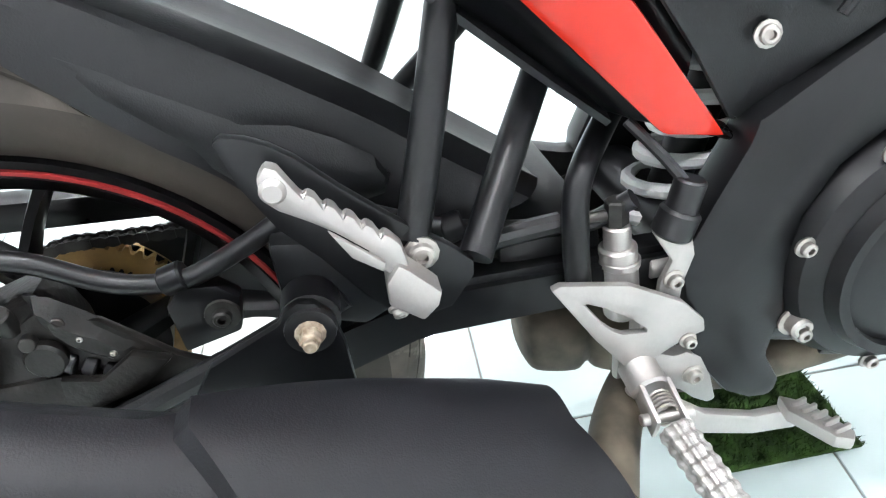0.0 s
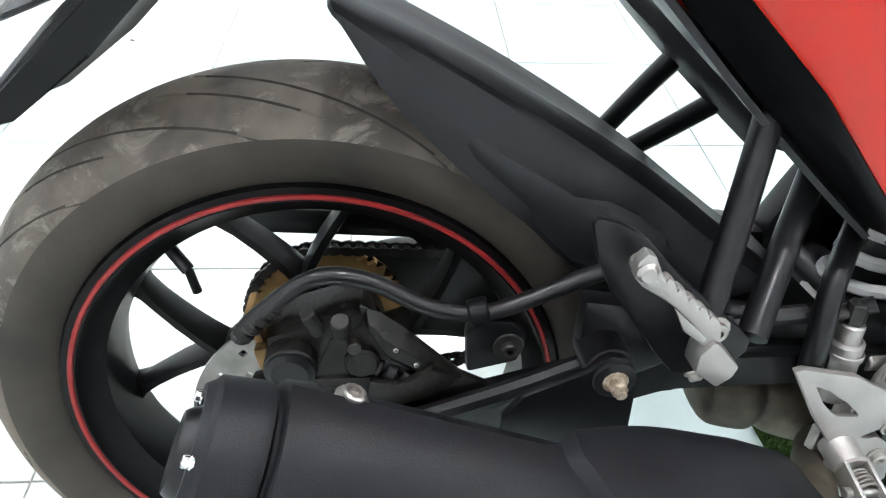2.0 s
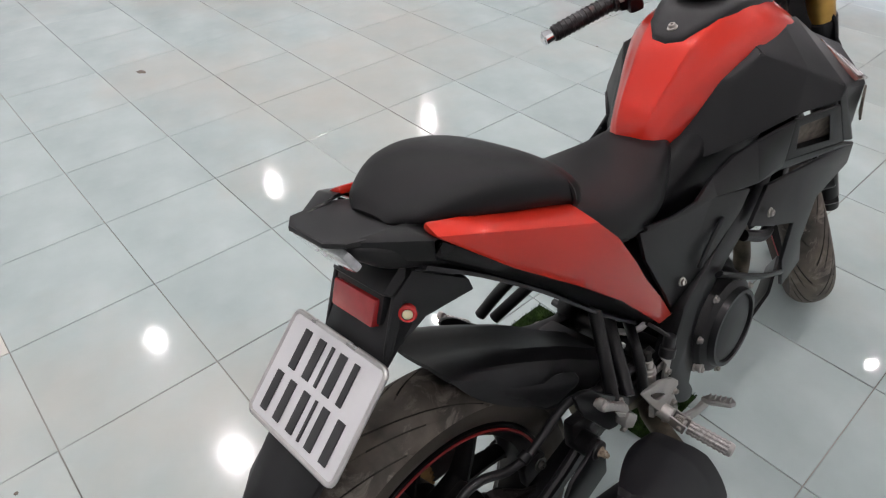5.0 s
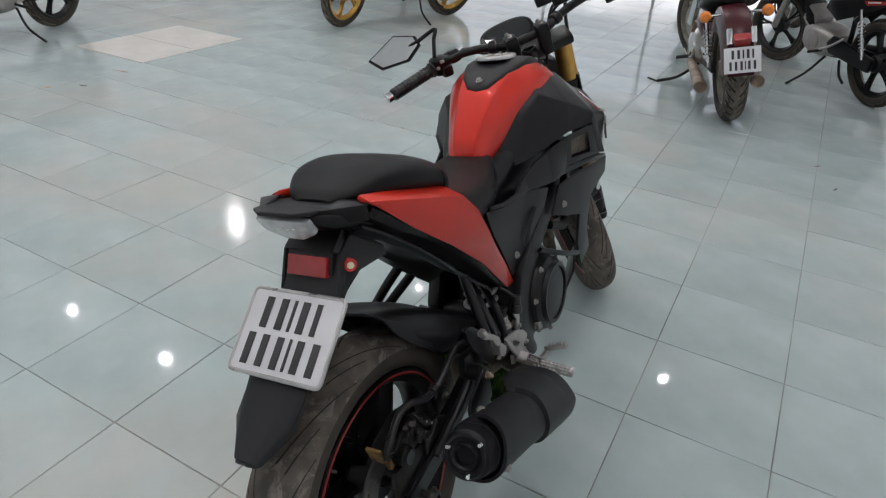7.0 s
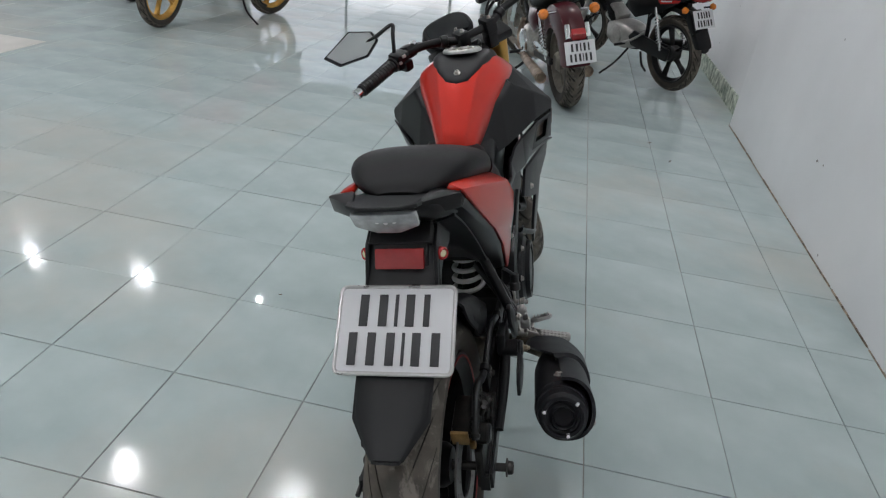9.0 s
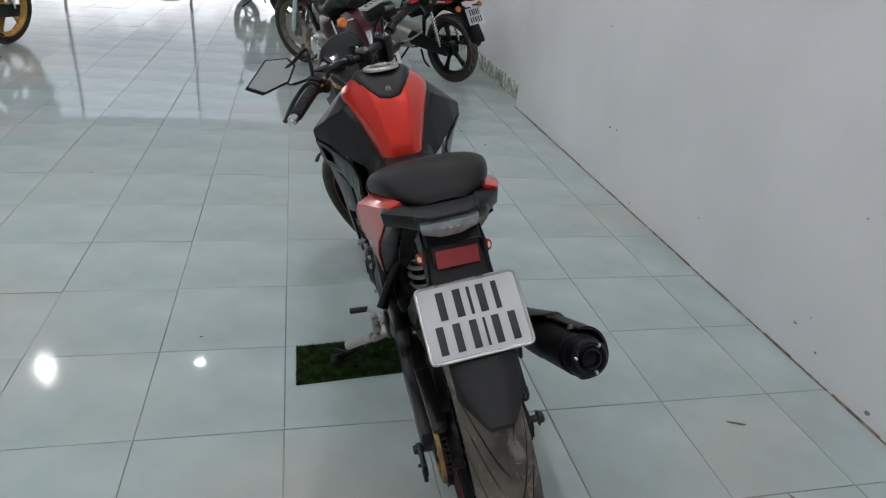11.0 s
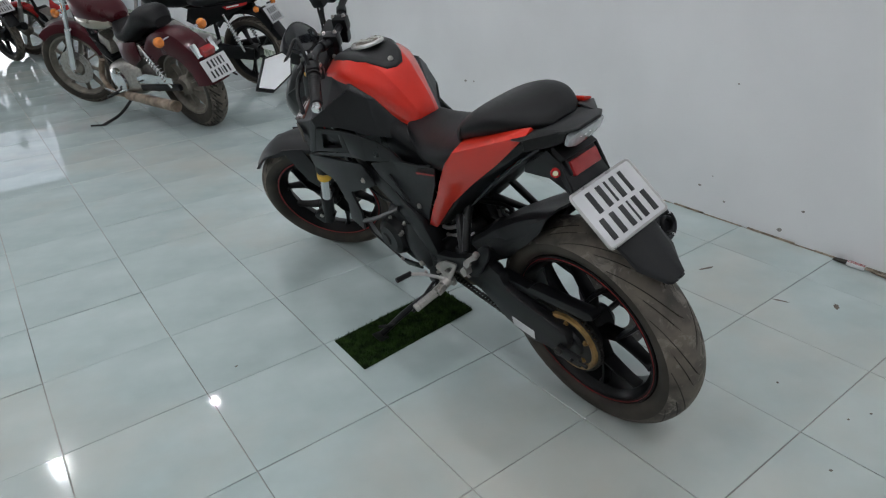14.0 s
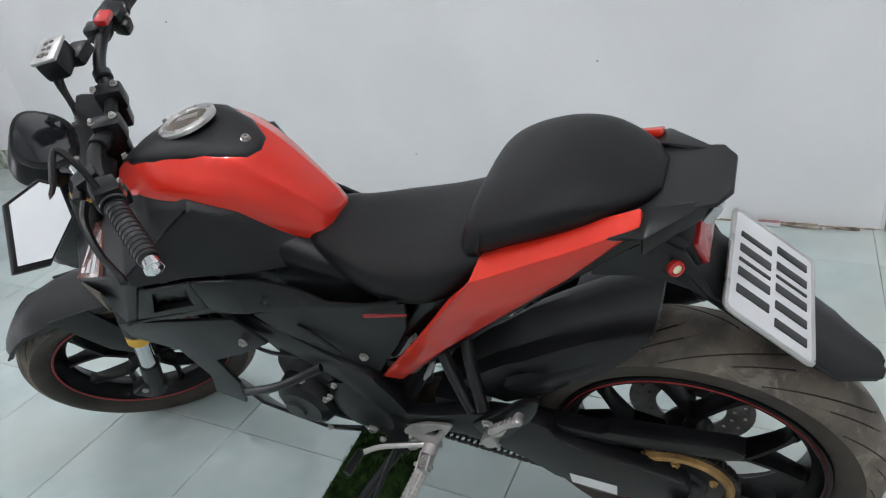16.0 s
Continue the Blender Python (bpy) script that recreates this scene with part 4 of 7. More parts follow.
part("reflector_shroud", panel([(-0.052, -0.012, 0.818), (0.052, -0.012, 0.818), (0.050, 0.03, 0.845), (-0.050, 0.03, 0.845), (-0.064, 0.012, 0.80), (0.064, 0.012, 0.80)], [(0, 1, 2, 3), (0, 3, 4), (1, 5, 2)], 0.006), GRAIN, bike)
for s in (-1, 1):
    red = part("side_reflector", merged(lathe([(0, 0), (0, 0.0115), (0.006, 0.0115), (0.009, 0.0092), (0.008, 0.0072)], steps=24)), BRIGHT_RED, bike, "small round red reflector with cream centre")
    eye = part("lens", lathe([(0.004, 0.0), (0.0095, 0.0), (0.009, 0.004), (0.0075, 0.0062), (0.004, 0.0062)], steps=20), CREAM, red, "cream glass centre")
    red.matrix_local = Matrix.Translation((s * 0.064, 0.009, 0.787)) @ Vector((s * 0.75, -0.62, 0.1)).to_track_quat("X", "Z").to_matrix().to_4x4()
    part("fender_arm", panel([(s * 0.062, -0.004, 0.812), (s * 0.062, 0.035, 0.762), (s * 0.056, 0.122, 0.750), (s * 0.062, 0.112, 0.774), (s * 0.060, 0.03, 0.832), (s * 0.064, -0.040, 0.735), (s * 0.030, 0.110, 0.790), (s * 0.030, 0.03, 0.84)], [(0, 1, 2, 3, 4), (0, 5, 1), (4, 3, 6, 7)], 0.007), GRAIN, bike)

# tail, seats and side panels
tail = skin([(-0.034, 0.040, 0.876, 0.890), (-0.022, 0.056, 0.864, 0.890), (0.0, 0.074, 0.850, 0.886), (0.06, 0.094, 0.830, 0.874), (0.14, 0.104, 0.796, 0.848), (0.24, 0.110, 0.735, 0.806), (0.34, 0.110, 0.665, 0.77), (0.44, 0.105, 0.58, 0.72), (0.50, 0.095, 0.50, 0.65)], power=4.5)
part("tail_cowl", tail, PLASTIC, bike, "black plastic tail cowl")
spoiler = [(-0.046, -0.054, 0.900), (0.024, -0.054, 0.900), (0.048, -0.038, 0.899), (0.062, 0.022, 0.888), (0.044, 0.062, 0.880), (-0.064, 0.062, 0.880), (-0.082, 0.024, 0.888), (-0.070, -0.038, 0.899)]
part("tail_spoiler", panel(spoiler, [tuple(range(8))], 0.007, 0.003), GRAIN, bike, "black upper tail plate", 15)
for s in (-1, 1):
    part("tail_shoulder", panel([(s * x - 0.010, y, z) for x, y, z in ((0.050, -0.036, 0.896), (0.066, 0.030, 0.894), (0.104, 0.105, 0.870), (0.116, 0.034, 0.886), (0.054, -0.024, 0.868), (0.112, 0.036, 0.856))], [(0, 3, 1), (1, 3, 2), (0, 4, 5, 3)], 0.006, 0.003), PLASTIC, bike, "glossy black shoulder under the tail plate", 20)
light = part("tail_light", panel([(-0.064, -0.036, 0.889), (0.046, -0.036, 0.889), (0.046, -0.022, 0.862), (0.010, -0.014, 0.846), (-0.028, -0.014, 0.846), (-0.062, -0.022, 0.862)], [(0, 1, 2, 3, 4, 5)], 0.012), CLEAR, bike, "clear V-shaped tail lamp lens")
part("led", several(*[rod((x - 0.008, -0.030, 0.872 - 0.006 * (1 - abs(x) / 0.04)), (x - 0.008, -0.038, 0.873 - 0.006 * (1 - abs(x) / 0.04)), 0.0042, steps=10) for x in np.linspace(-0.042, 0.042, 7)]), PLATE, light)
for s in (-1, 1):
    pts = [(0.107, 0.038, 0.889), (0.131, 0.117, 0.864), (0.158, 0.256, 0.816), (0.165, 0.290, 0.775), (0.156, 0.345, 0.705), (0.145, 0.385, 0.652), (0.132, 0.452, 0.572), (0.113, 0.522, 0.484), (0.118, 0.472, 0.495), (0.128, 0.345, 0.625), (0.128, 0.24, 0.715), (0.120, 0.135, 0.798), (0.110, 0.053, 0.872), (0.083, 0.042, 0.899), (0.100, 0.12, 0.880), (0.120, 0.245, 0.840)]
    part("side_panel", panel([(s * x, y, z) for x, y, z in pts], [(0, 1, 14, 13), (1, 2, 15, 14), (0, 12, 11, 1), (1, 11, 10, 2), (2, 10, 4, 3), (10, 9, 5, 4), (5, 9, 8, 6), (6, 8, 7)], 0.012, 0.005), RED, bike, "glossy metallic red tail side panel", 40)
    upper = [(0.103, 0.048, 0.876), (0.115, 0.132, 0.806), (0.123, 0.238, 0.723), (0.123, 0.342, 0.634), (0.113, 0.468, 0.506), (0.113, 0.520, 0.487)]
    nether = [(0.100, 0.036, 0.862), (0.108, 0.122, 0.796), (0.112, 0.228, 0.722), (0.113, 0.338, 0.626), (0.108, 0.455, 0.506), (0.110, 0.530, 0.478)]
    within = [(0.082, 0.036, 0.852), (0.088, 0.118, 0.790), (0.089, 0.218, 0.708), (0.089, 0.324, 0.610), (0.087, 0.442, 0.508), (0.09, 0.528, 0.482)]
    part("trim_strip", panel([(s * x, y, z) for x, y, z in upper + nether + within], [(k, k + 1, k + 7, k + 6) for k in range(5)] + [(k + 6, k + 7, k + 13, k + 12) for k in range(5)], 0.006), PLASTIC, bike, "black plastic band under the red panel", 25)
tray = bmesh.new()
rows = [((0.030, 0.850), (0.060, 0.828)), ((0.110, 0.794), (0.125, 0.782)), ((0.215, 0.708), (0.208, 0.722)), ((0.320, 0.610), (0.285, 0.663)), ((0.395, 0.544), (0.388, 0.600)), ((0.448, 0.500), (0.445, 0.548))]
sheet = []
for a, b in zip(smooth_path([(0, *r[0]) for r in rows], 4), smooth_path([(0, *r[1]) for r in rows], 4)):
    sheet.append([(x, a.y + (b.y - a.y) * k, a.z + (b.z - a.z) * k + up) for x, k, up in ((-0.084, 0, 0), (-0.070, 0.25, -0.003), (-0.056, 0.5, -0.006), (-0.044, 0.7, 0.002), (-0.02, 0.95, 0.0), (0.02, 0.95, 0.0), (0.044, 0.7, 0.002), (0.058, 0.5, -0.006), (0.074, 0.25, -0.003), (0.090, 0, 0))])
bridge(tray, sheet, closed=False, caps=False)
bmesh.ops.recalc_face_normals(tray, faces=tray.faces)
bmesh.ops.solidify(tray, geom=tray.faces[:], thickness=0.005)
undertray = part("undertray", tray, LIGHTER_PLASTIC, bike, "moulded black undertray below the seat")
part("rivet", several(*[rod((x, y, z), (x, y + 0.004, z + 0.004), 0.006, steps=10) for x, y, z in ((0.064, 0.20, 0.716), (0.064, 0.29, 0.648), (-0.060, 0.24, 0.688), (-0.060, 0.34, 0.600))]), HOSE, undertray)
seat = part("passenger_seat", skin([(0.026, 0.035, 0.878, 0.892), (0.048, 0.068, 0.874, 0.906), (0.10, 0.102, 0.862, 0.924), (0.155, 0.119, 0.846, 0.925), (0.21, 0.128, 0.832, 0.910), (0.245, 0.128, 0.815, 0.895), (0.266, 0.122, 0.804, 0.879), (0.278, 0.108, 0.806, 0.858)], 36, 2.6, 6), LEATHER, bike, "domed black vinyl passenger seat")
seam_at = [(math.copysign(abs(math.cos(t)) ** (2 / 2.6), math.cos(t)), math.copysign(abs(math.sin(t)) ** (2 / 2.6), math.sin(t))) for t in np.linspace(-0.55, math.pi + 0.55, 41)]
part("piping", tube([(0.1285 * c, 0.242 - 0.010 * d, 0.8545 + 0.0405 * d) for c, d in seam_at], 0.0034, 6, 1), PLASTIC, seat, "stitched seam")
part("rider_seat", skin([(0.255, 0.108, 0.77, 0.832), (0.31, 0.122, 0.72, 0.812), (0.38, 0.128, 0.69, 0.792), (0.46, 0.118, 0.69, 0.782), (0.53, 0.090, 0.705, 0.784), (0.575, 0.068, 0.735, 0.790), (0.60, 0.05, 0.745, 0.785)], 36, 2.7, 6), LEATHER, bike, "scooped black vinyl rider seat")

# tank and its covers
rows = [(0.556, 0.040, 0.740, 0.792), (0.566, 0.046, 0.742, 0.818), (0.588, 0.055, 0.748, 0.845), (0.625, 0.068, 0.765, 0.882), (0.67, 0.086, 0.79, 0.920), (0.73, 0.110, 0.82, 0.949), (0.79, 0.123, 0.84, 0.961), (0.86, 0.126, 0.85, 0.950), (0.93, 0.114, 0.85, 0.922), (0.98, 0.085, 0.84, 0.892)]
rings = []
for a, b in zip(smooth_path([(r[0], r[1], 0) for r in rows], 6), smooth_path([(r[0], r[2], r[3]) for r in rows], 6)):
    y, w, lo, hi = a.x, a.y, b.y, b.z
    f = min(1, max(0, (y - 0.552) / 0.16))
    crease = 0.66 - 0.10 * f
    drop = 0.026 + 0.016 * f
    half = [(0.82 * w, lo), (0.97 * w, lo + 0.25 * (hi - lo)), (w, lo + 0.48 * (hi - lo)), (0.99 * w, hi - drop - 0.010), (0.95 * w, hi - drop), (0.80 * w, hi - 0.6 * drop), ((crease + 0.05) * w, hi - 0.010), (crease * w, hi - 0.0035), ((crease - 0.06) * w, hi - 0.0015), (0.2 * w, hi)]
    rings.append([(x, y, z) for x, z in half] + [(0, y, hi + 0.001)] + [(-x, y, z) for x, z in half[::-1]])
tank_body = bridge(bmesh.new(), rings)
tank_tree = BVHTree.FromBMesh(tank_body)
part("fuel_tank", tank_body, RED, bike, "glossy metallic red fuel tank", 60)
cover_ring = [(0.0, 0.660), (0.028, 0.668), (0.052, 0.700), (0.074, 0.755), (0.084, 0.81), (0.080, 0.87), (0.056, 0.93), (0.0, 0.96)]
cover_ring = cover_ring + [(-x, y) for x, y in cover_ring[-2:0:-1]]


def tank_top(x, y):
    hit = tank_tree.ray_cast(Vector((x, min(max(y, 0.57), 0.975), 2)), Vector((0, 0, -1)))[0]
    return (hit.z if hit else 0.86) - 0.4 * max(0, y - 0.975)


top = bmesh.new()
bridge(top, [[(x * k, 0.80 + (y - 0.80) * k, tank_top(x * k, 0.80 + (y - 0.80) * k) + h) for x, y in cover_ring] for k, h in ((1.0, -0.010), (1.0, 0.003), (0.97, 0.006), (0.9, 0.007), (0.8, 0.007), (0.7, 0.007), (0.55, 0.007), (0.4, 0.007), (0.2, 0.007))])
part("cap_cover", top, GRAIN, bike, "black plastic cover round the filler cap", 50)
CAP = Matrix.Translation((0, 0.79, tank_top(0, 0.79) + 0.004)) @ pose(0, 0, 0, -5)
cap = part("filler_cap", moved(lathe([(0.0, 0.051), (0.006, 0.051), (0.009, 0.048), (0.009, 0.038), (0.006, 0.036), (0.0, 0.036)], axis="Z", steps=40), CAP), ALLOY, bike, "round filler cap with a bright ring")
part("cap_centre", moved(lathe([(0.0, 0.036), (0.0065, 0.036), (0.0065, 0.0)], axis="Z", steps=32), CAP), SMEAR, cap, "grey centre of the cap")
part("keyhole_flap", moved(box((0.004, 0.0, 0.008), (0.016, 0.040, 0.004), 0.001, (0, 0, 20)), CAP), STEEL, cap)
part("ring_screw", moved(several(*[bolt((0.043 * math.cos(t), 0.043 * math.sin(t), 0.009), (0, 0, 1), 0.0028, 0.002) for t in np.linspace(0.3, 5.6, 6)]), CAP), STEEL, cap)
part("cover_bolt", several(bolt((0.0, 0.682, tank_top(0, 0.682) + 0.008), (0, -0.35, 1), 0.0065), *[bolt((s * 0.055, 0.915, tank_top(s * 0.055, 0.915) + 0.007), (0, 0.3, 1), 0.005) for s in (-1, 1)]), STEEL, bike, "chrome screw")
for s in (-1, 1):
    # facets of the tank cover: a smooth strip along the red, a dark flank under the crease, the nose
    top = [(0.036, 0.588, 0.776), (0.054, 0.633, 0.816), (0.078, 0.673, 0.857), (0.104, 0.753, 0.902), (0.114, 0.830, 0.918), (0.110, 0.900, 0.906), (0.080, 0.985, 0.868)]
    ridge = [(0.044, 0.597, 0.768), (0.076, 0.647, 0.813), (0.104, 0.690, 0.853), (0.130, 0.736, 0.887), (0.180, 0.796, 0.848), (0.225, 0.848, 0.811), (0.200, 1.035, 0.757)]
    seam = [(0.060, 0.592, 0.748), (0.092, 0.630, 0.738), (0.118, 0.660, 0.748), (0.142, 0.705, 0.757), (0.186, 0.757, 0.785), (0.223, 0.838, 0.789), (0.209, 0.938, 0.676)]
    nose = [(0.130, 1.078, 0.812), (0.150, 1.088, 0.700), (0.216, 0.965, 0.668), (0.186, 1.040, 0.665)]
    faces = [(k, k + 1, k + 8, k + 7) for k in range(6)] + [(k + 7, k + 8, k + 15, k + 14) for k in range(5)] + [(12, 23, 20, 19), (12, 13, 24, 23), (6, 13, 21), (13, 24, 22, 21)]
    part("tank_cover", panel([(s * x, y, z) for x, y, z in top + ridge + seam + nose], faces, 0.007, 0.003, 0.004), GRAIN, bike, "faceted matt black tank side cover", 32)
    q = [Vector((s * x, y, z)) for x, y, z in (top[5], ridge[5], ridge[6], top[6])]
    out = (q[1] - q[0]).cross(q[3] - q[0]).normalized()
    out = out if out.z > 0 else -out

    def on_facet(u, v, lift):
        return q[0].lerp(q[1], u).lerp(q[3].lerp(q[2], u), v) + out * lift

    decal = part("front_decal", prism([on_facet(u, v, 0.001) for u, v in ((0.45, 0.55), (0.97, 0.45), (0.98, 0.97), (0.30, 0.97))], out * 0.007, 0.001), DECAL, bike, "brown and dark red decal with pale bars on the tank cover", 20)
    part("decal_bar", several(*[prism([on_facet(u, v, 0.008) for u, v in ((0.58, v0), (0.92, v0 - 0.04), (0.92, v0 + 0.04), (0.58, v0 + 0.07))], out * 0.0008, 0) for v0 in (0.60, 0.73, 0.86)]), PLATE, decal, "pale bars in place of writing")
    part("nose_fin", panel([(s * x, y, z) for x, y, z in ((0.203, 1.034, 0.752), (0.221, 0.965, 0.752), (0.218, 0.985, 0.700), (0.205, 1.018, 0.705))], [(0, 1, 2, 3)], 0.004), SMEAR, bike, "dull grey fin at the front of the cover")
    # arched band with the air scoop, narrowing to a strip under the seat
    high = [(0.126, 0.400, 0.730), (0.128, 0.470, 0.713), (0.128, 0.540, 0.706), (0.122, 0.600, 0.722), (0.130, 0.660, 0.742), (0.144, 0.707, 0.751), (0.182, 0.758, 0.778)]
    low = [(0.128, 0.400, 0.722), (0.130, 0.470, 0.704), (0.131, 0.540, 0.694), (0.132, 0.600, 0.690), (0.139, 0.660, 0.678), (0.147, 0.722, 0.668), (0.163, 0.785, 0.690)]
    part("side_strip", panel([(s * x, y, z) for x, y, z in high + low], [(k, k + 1, k + 8, k + 7) for k in range(6)], 0.008, 0.003, 0.003), PLASTIC, bike, "arched black plastic band along the side", 32)
    # rear-facing scoop in the end of the cover: frame, short tunnel and grille
    mouth = [Vector((s * x, y, z)) for x, y, z in ((0.184, 0.758, 0.778), (0.221, 0.838, 0.783), (0.206, 0.935, 0.678), (0.165, 0.785, 0.690))]

    def in_mouth(u, v, deep=0.0):
        return mouth[0].lerp(mouth[1], u).lerp(mouth[3].lerp(mouth[2], u), v) + Vector((s * -0.35, 0.9, 0)) * deep

    inner = [in_mouth(u, v) for u, v in ((0.10, 0.16), (0.86, 0.10), (0.84, 0.90), (0.12, 0.84))]
    back = [in_mouth(u, v, 0.022) for u, v in ((0.10, 0.16), (0.86, 0.10), (0.84, 0.90), (0.12, 0.84))]
    part("scoop_frame", panel(mouth + inner + back, [(k, (k + 1) % 4, (k + 1) % 4 + 4, k + 4) for k in range(4)] + [(k + 4, (k + 1) % 4 + 4, (k + 1) % 4 + 8, k + 8) for k in range(4)], 0.005, 0.002), GRAIN, bike, "black frame of the air scoop", 30)
    # grille is grey-brown on the right and black on the left
    part("scoop_mesh", prism([in_mouth(u, v, 0.018) for u, v in ((0.08, 0.14), (0.88, 0.08), (0.88, 0.92), (0.10, 0.86))], Vector((s * -0.35, 0.9, 0)) * 0.003, 0), SMEAR if s > 0 else PLASTIC, bike, "grille in the scoop, paler on the right side")
    part("cover_lip", panel([(s * x, y, z) for x, y, z in ((0.163, 0.785, 0.690), (0.206, 0.935, 0.676), (0.216, 0.965, 0.666), (0.196, 0.990, 0.648), (0.152, 0.800, 0.664), (0.147, 0.722, 0.668))], [(0, 1, 4), (1, 2, 3, 4), (0, 4, 5)], 0.006), PLASTIC, bike, "black lower lip of the cover", 25)
    # radiator shroud with its drooping lower blade
    pts = [(0.142, 0.772, 0.640), (0.160, 0.860, 0.640), (0.193, 1.030, 0.638), (0.186, 1.038, 0.588), (0.170, 0.945, 0.548), (0.160, 0.870, 0.520), (0.150, 0.790, 0.548), (0.138, 0.725, 0.576), (0.160, 0.925, 0.455), (0.150, 0.968, 0.375), (0.145, 0.900, 0.345), (0.150, 0.868, 0.430)]
    part("radiator_shroud", panel([(s * x, y, z) for x, y, z in pts], [(0, 1, 6, 7), (1, 4, 5, 6), (1, 2, 3, 4), (5, 4, 8, 11), (11, 8, 9, 10)], 0.009, 0.003, 0.003), LIGHTER_PLASTIC, bike, "black plastic radiator shroud", 24)
    pts = [(0.120, 0.965, 0.372), (0.148, 0.86, 0.345), (0.140, 0.72, 0.288), (0.125, 0.63, 0.292), (0.118, 0.63, 0.268), (0.120, 0.72, 0.248), (0.115, 0.85, 0.270), (0.10, 0.96, 0.335)]
    part("belly_guard", panel([(s * x, y, z) for x, y, z in pts], [(0, 1, 6, 7), (1, 2, 5, 6), (2, 3, 4, 5)], 0.008), PLASTIC, bike, "black plastic lower engine guard", 25)
    part("shroud_stay", tube([(s * 0.158, 0.865, 0.40), (s * 0.160, 0.75, 0.455), (s * 0.140, 0.63, 0.520)], 0.009, 8, 4, 0.6), PLASTIC, bike)
    # side cover under the seat and the frame beam
    rim = [(0.126, 0.395, 0.720), (0.129, 0.470, 0.701), (0.130, 0.540, 0.691), (0.131, 0.600, 0.687), (0.137, 0.660, 0.673), (0.142, 0.720, 0.654)]
    foot_edge = [(0.131, 0.405, 0.668), (0.127, 0.445, 0.605), (0.118, 0.490, 0.545), (0.108, 0.526, 0.492), (0.124, 0.605, 0.548), (0.138, 0.695, 0.616)]
    part("side_cover", panel([(s * x, y, z) for x, y, z in rim + foot_edge], [(k, k + 1, k + 7, k + 6) for k in range(5)], 0.008, 0.003, 0.003), GRAIN, bike, "matt black side cover", 24)
    part("cover_rib", tube([(s * 0.129, 0.575, 0.560), (s * 0.133, 0.60, 0.60), (s * 0.136, 0.635, 0.635)], 0.004, 8, 4), GRAIN, bike)
    if s < 0:
        part("decal_line", panel([(s * 0.1375, 0.478, 0.690), (s * 0.1370, 0.392, 0.705), (s * 0.1365, 0.391, 0.701), (s * 0.1375, 0.474, 0.6845)], [(0, 1, 2, 3)], 0.004), RED_LINE, bike, "thin red stripe")
    beam = [(0.86, 0.65), (0.78, 0.640), (0.69, 0.598), (0.606, 0.545), (0.575, 0.527), (0.532, 0.500), (0.527, 0.484), (0.508, 0.447), (0.491, 0.411), (0.489, 0.390), (0.496, 0.350), (0.505, 0.308), (0.522, 0.283), (0.540, 0.259), (0.562, 0.246), (0.585, 0.243), (0.589, 0.262), (0.572, 0.292), (0.576, 0.318), (0.588, 0.345), (0.577, 0.381), (0.579, 0.419), (0.60, 0.455), (0.68, 0.515), (0.80, 0.58)]
    part("frame_beam", prism(yz(beam, s * 0.094), (s * 0.036, 0, 0), 0.009), SATIN, bike, "satin black frame beam")
    part("frame_bolt", several(bolt((s * 0.132, 0.587, 0.326), (s, 0, 0), 0.0100, 0.012), bolt((s * 0.1235, 0.532, 0.553), (s, -0.15, 0.1), 0.0065, 0.005), bolt((s * 0.164, 0.763, 0.592), (s, 0, 0), 0.007)), STEEL, bike, "zinc plated bolt")
    # tubes of the rear frame
    one = [(0.143, 0.298, 0.466), (0.112, 0.320, 0.528), (0.064, 0.352, 0.622)] if s > 0 else [(0.150, 0.302, 0.500), (0.112, 0.324, 0.558), (0.055, 0.350, 0.632)]
    two = [(0.146, 0.336, 0.448), (0.100, 0.372, 0.492), (0.050, 0.412, 0.540)] if s > 0 else [(0.143, 0.328, 0.478), (0.110, 0.366, 0.522), (0.052, 0.420, 0.595)]
    part("rear_tube", several(*[tube([(s * x, y, z) for x, y, z in line], 0.0112, 12) for line in (one, two)]), SATIN, bike, "black frame tube")
    if s > 0:
        part("front_tube", tube([(0.124, 0.413, 0.39), (0.122, 0.411, 0.43), (0.108, 0.418, 0.468), (0.068, 0.452, 0.492), (0.05, 0.47, 0.50)], 0.0095, 12), SATIN, bike, "black frame tube")
    peg_plate = [(0.200, 0.549), (0.205, 0.552), (0.217, 0.549), (0.229, 0.543), (0.241, 0.534), (0.262, 0.512), (0.290, 0.486), (0.322, 0.460), (0.335, 0.447), (0.334, 0.436), (0.318, 0.415), (0.298, 0.411), (0.278, 0.420), (0.262, 0.439), (0.242, 0.468), (0.222, 0.492), (0.207, 0.522)]
    part("peg_bracket", prism(yz(peg_plate, s * 0.140), (s * 0.009, 0, 0), 0.003), SATIN, bike, "black passenger peg bracket")
    # folded passenger peg: toothed upper edge, square hinge block
    shape = [(0.2225, 0.524), (0.2225, 0.536), (0.228, 0.543), (0.234, 0.540), (0.239, 0.530)]
    for k in range(5):
        y0, z0 = 0.2435 + 0.0090 * k, 0.5245 - 0.0078 * k
        shape += [(y0, z0 - 0.0026), (y0 + 0.0022, z0 + 0.0002), (y0 + 0.0062, z0 - 0.0036)]
    shape += [(0.290, 0.484), (0.293, 0.470), (0.286, 0.461), (0.278, 0.469), (0.271, 0.484), (0.2555, 0.4985), (0.2435, 0.5075), (0.2295, 0.5165)]
    peg = part("passenger_peg", prism(yz(shape, s * 0.166), (s * 0.011, 0, 0), 0.0030), SILVER, bike, "folded cast aluminium passenger foot peg")
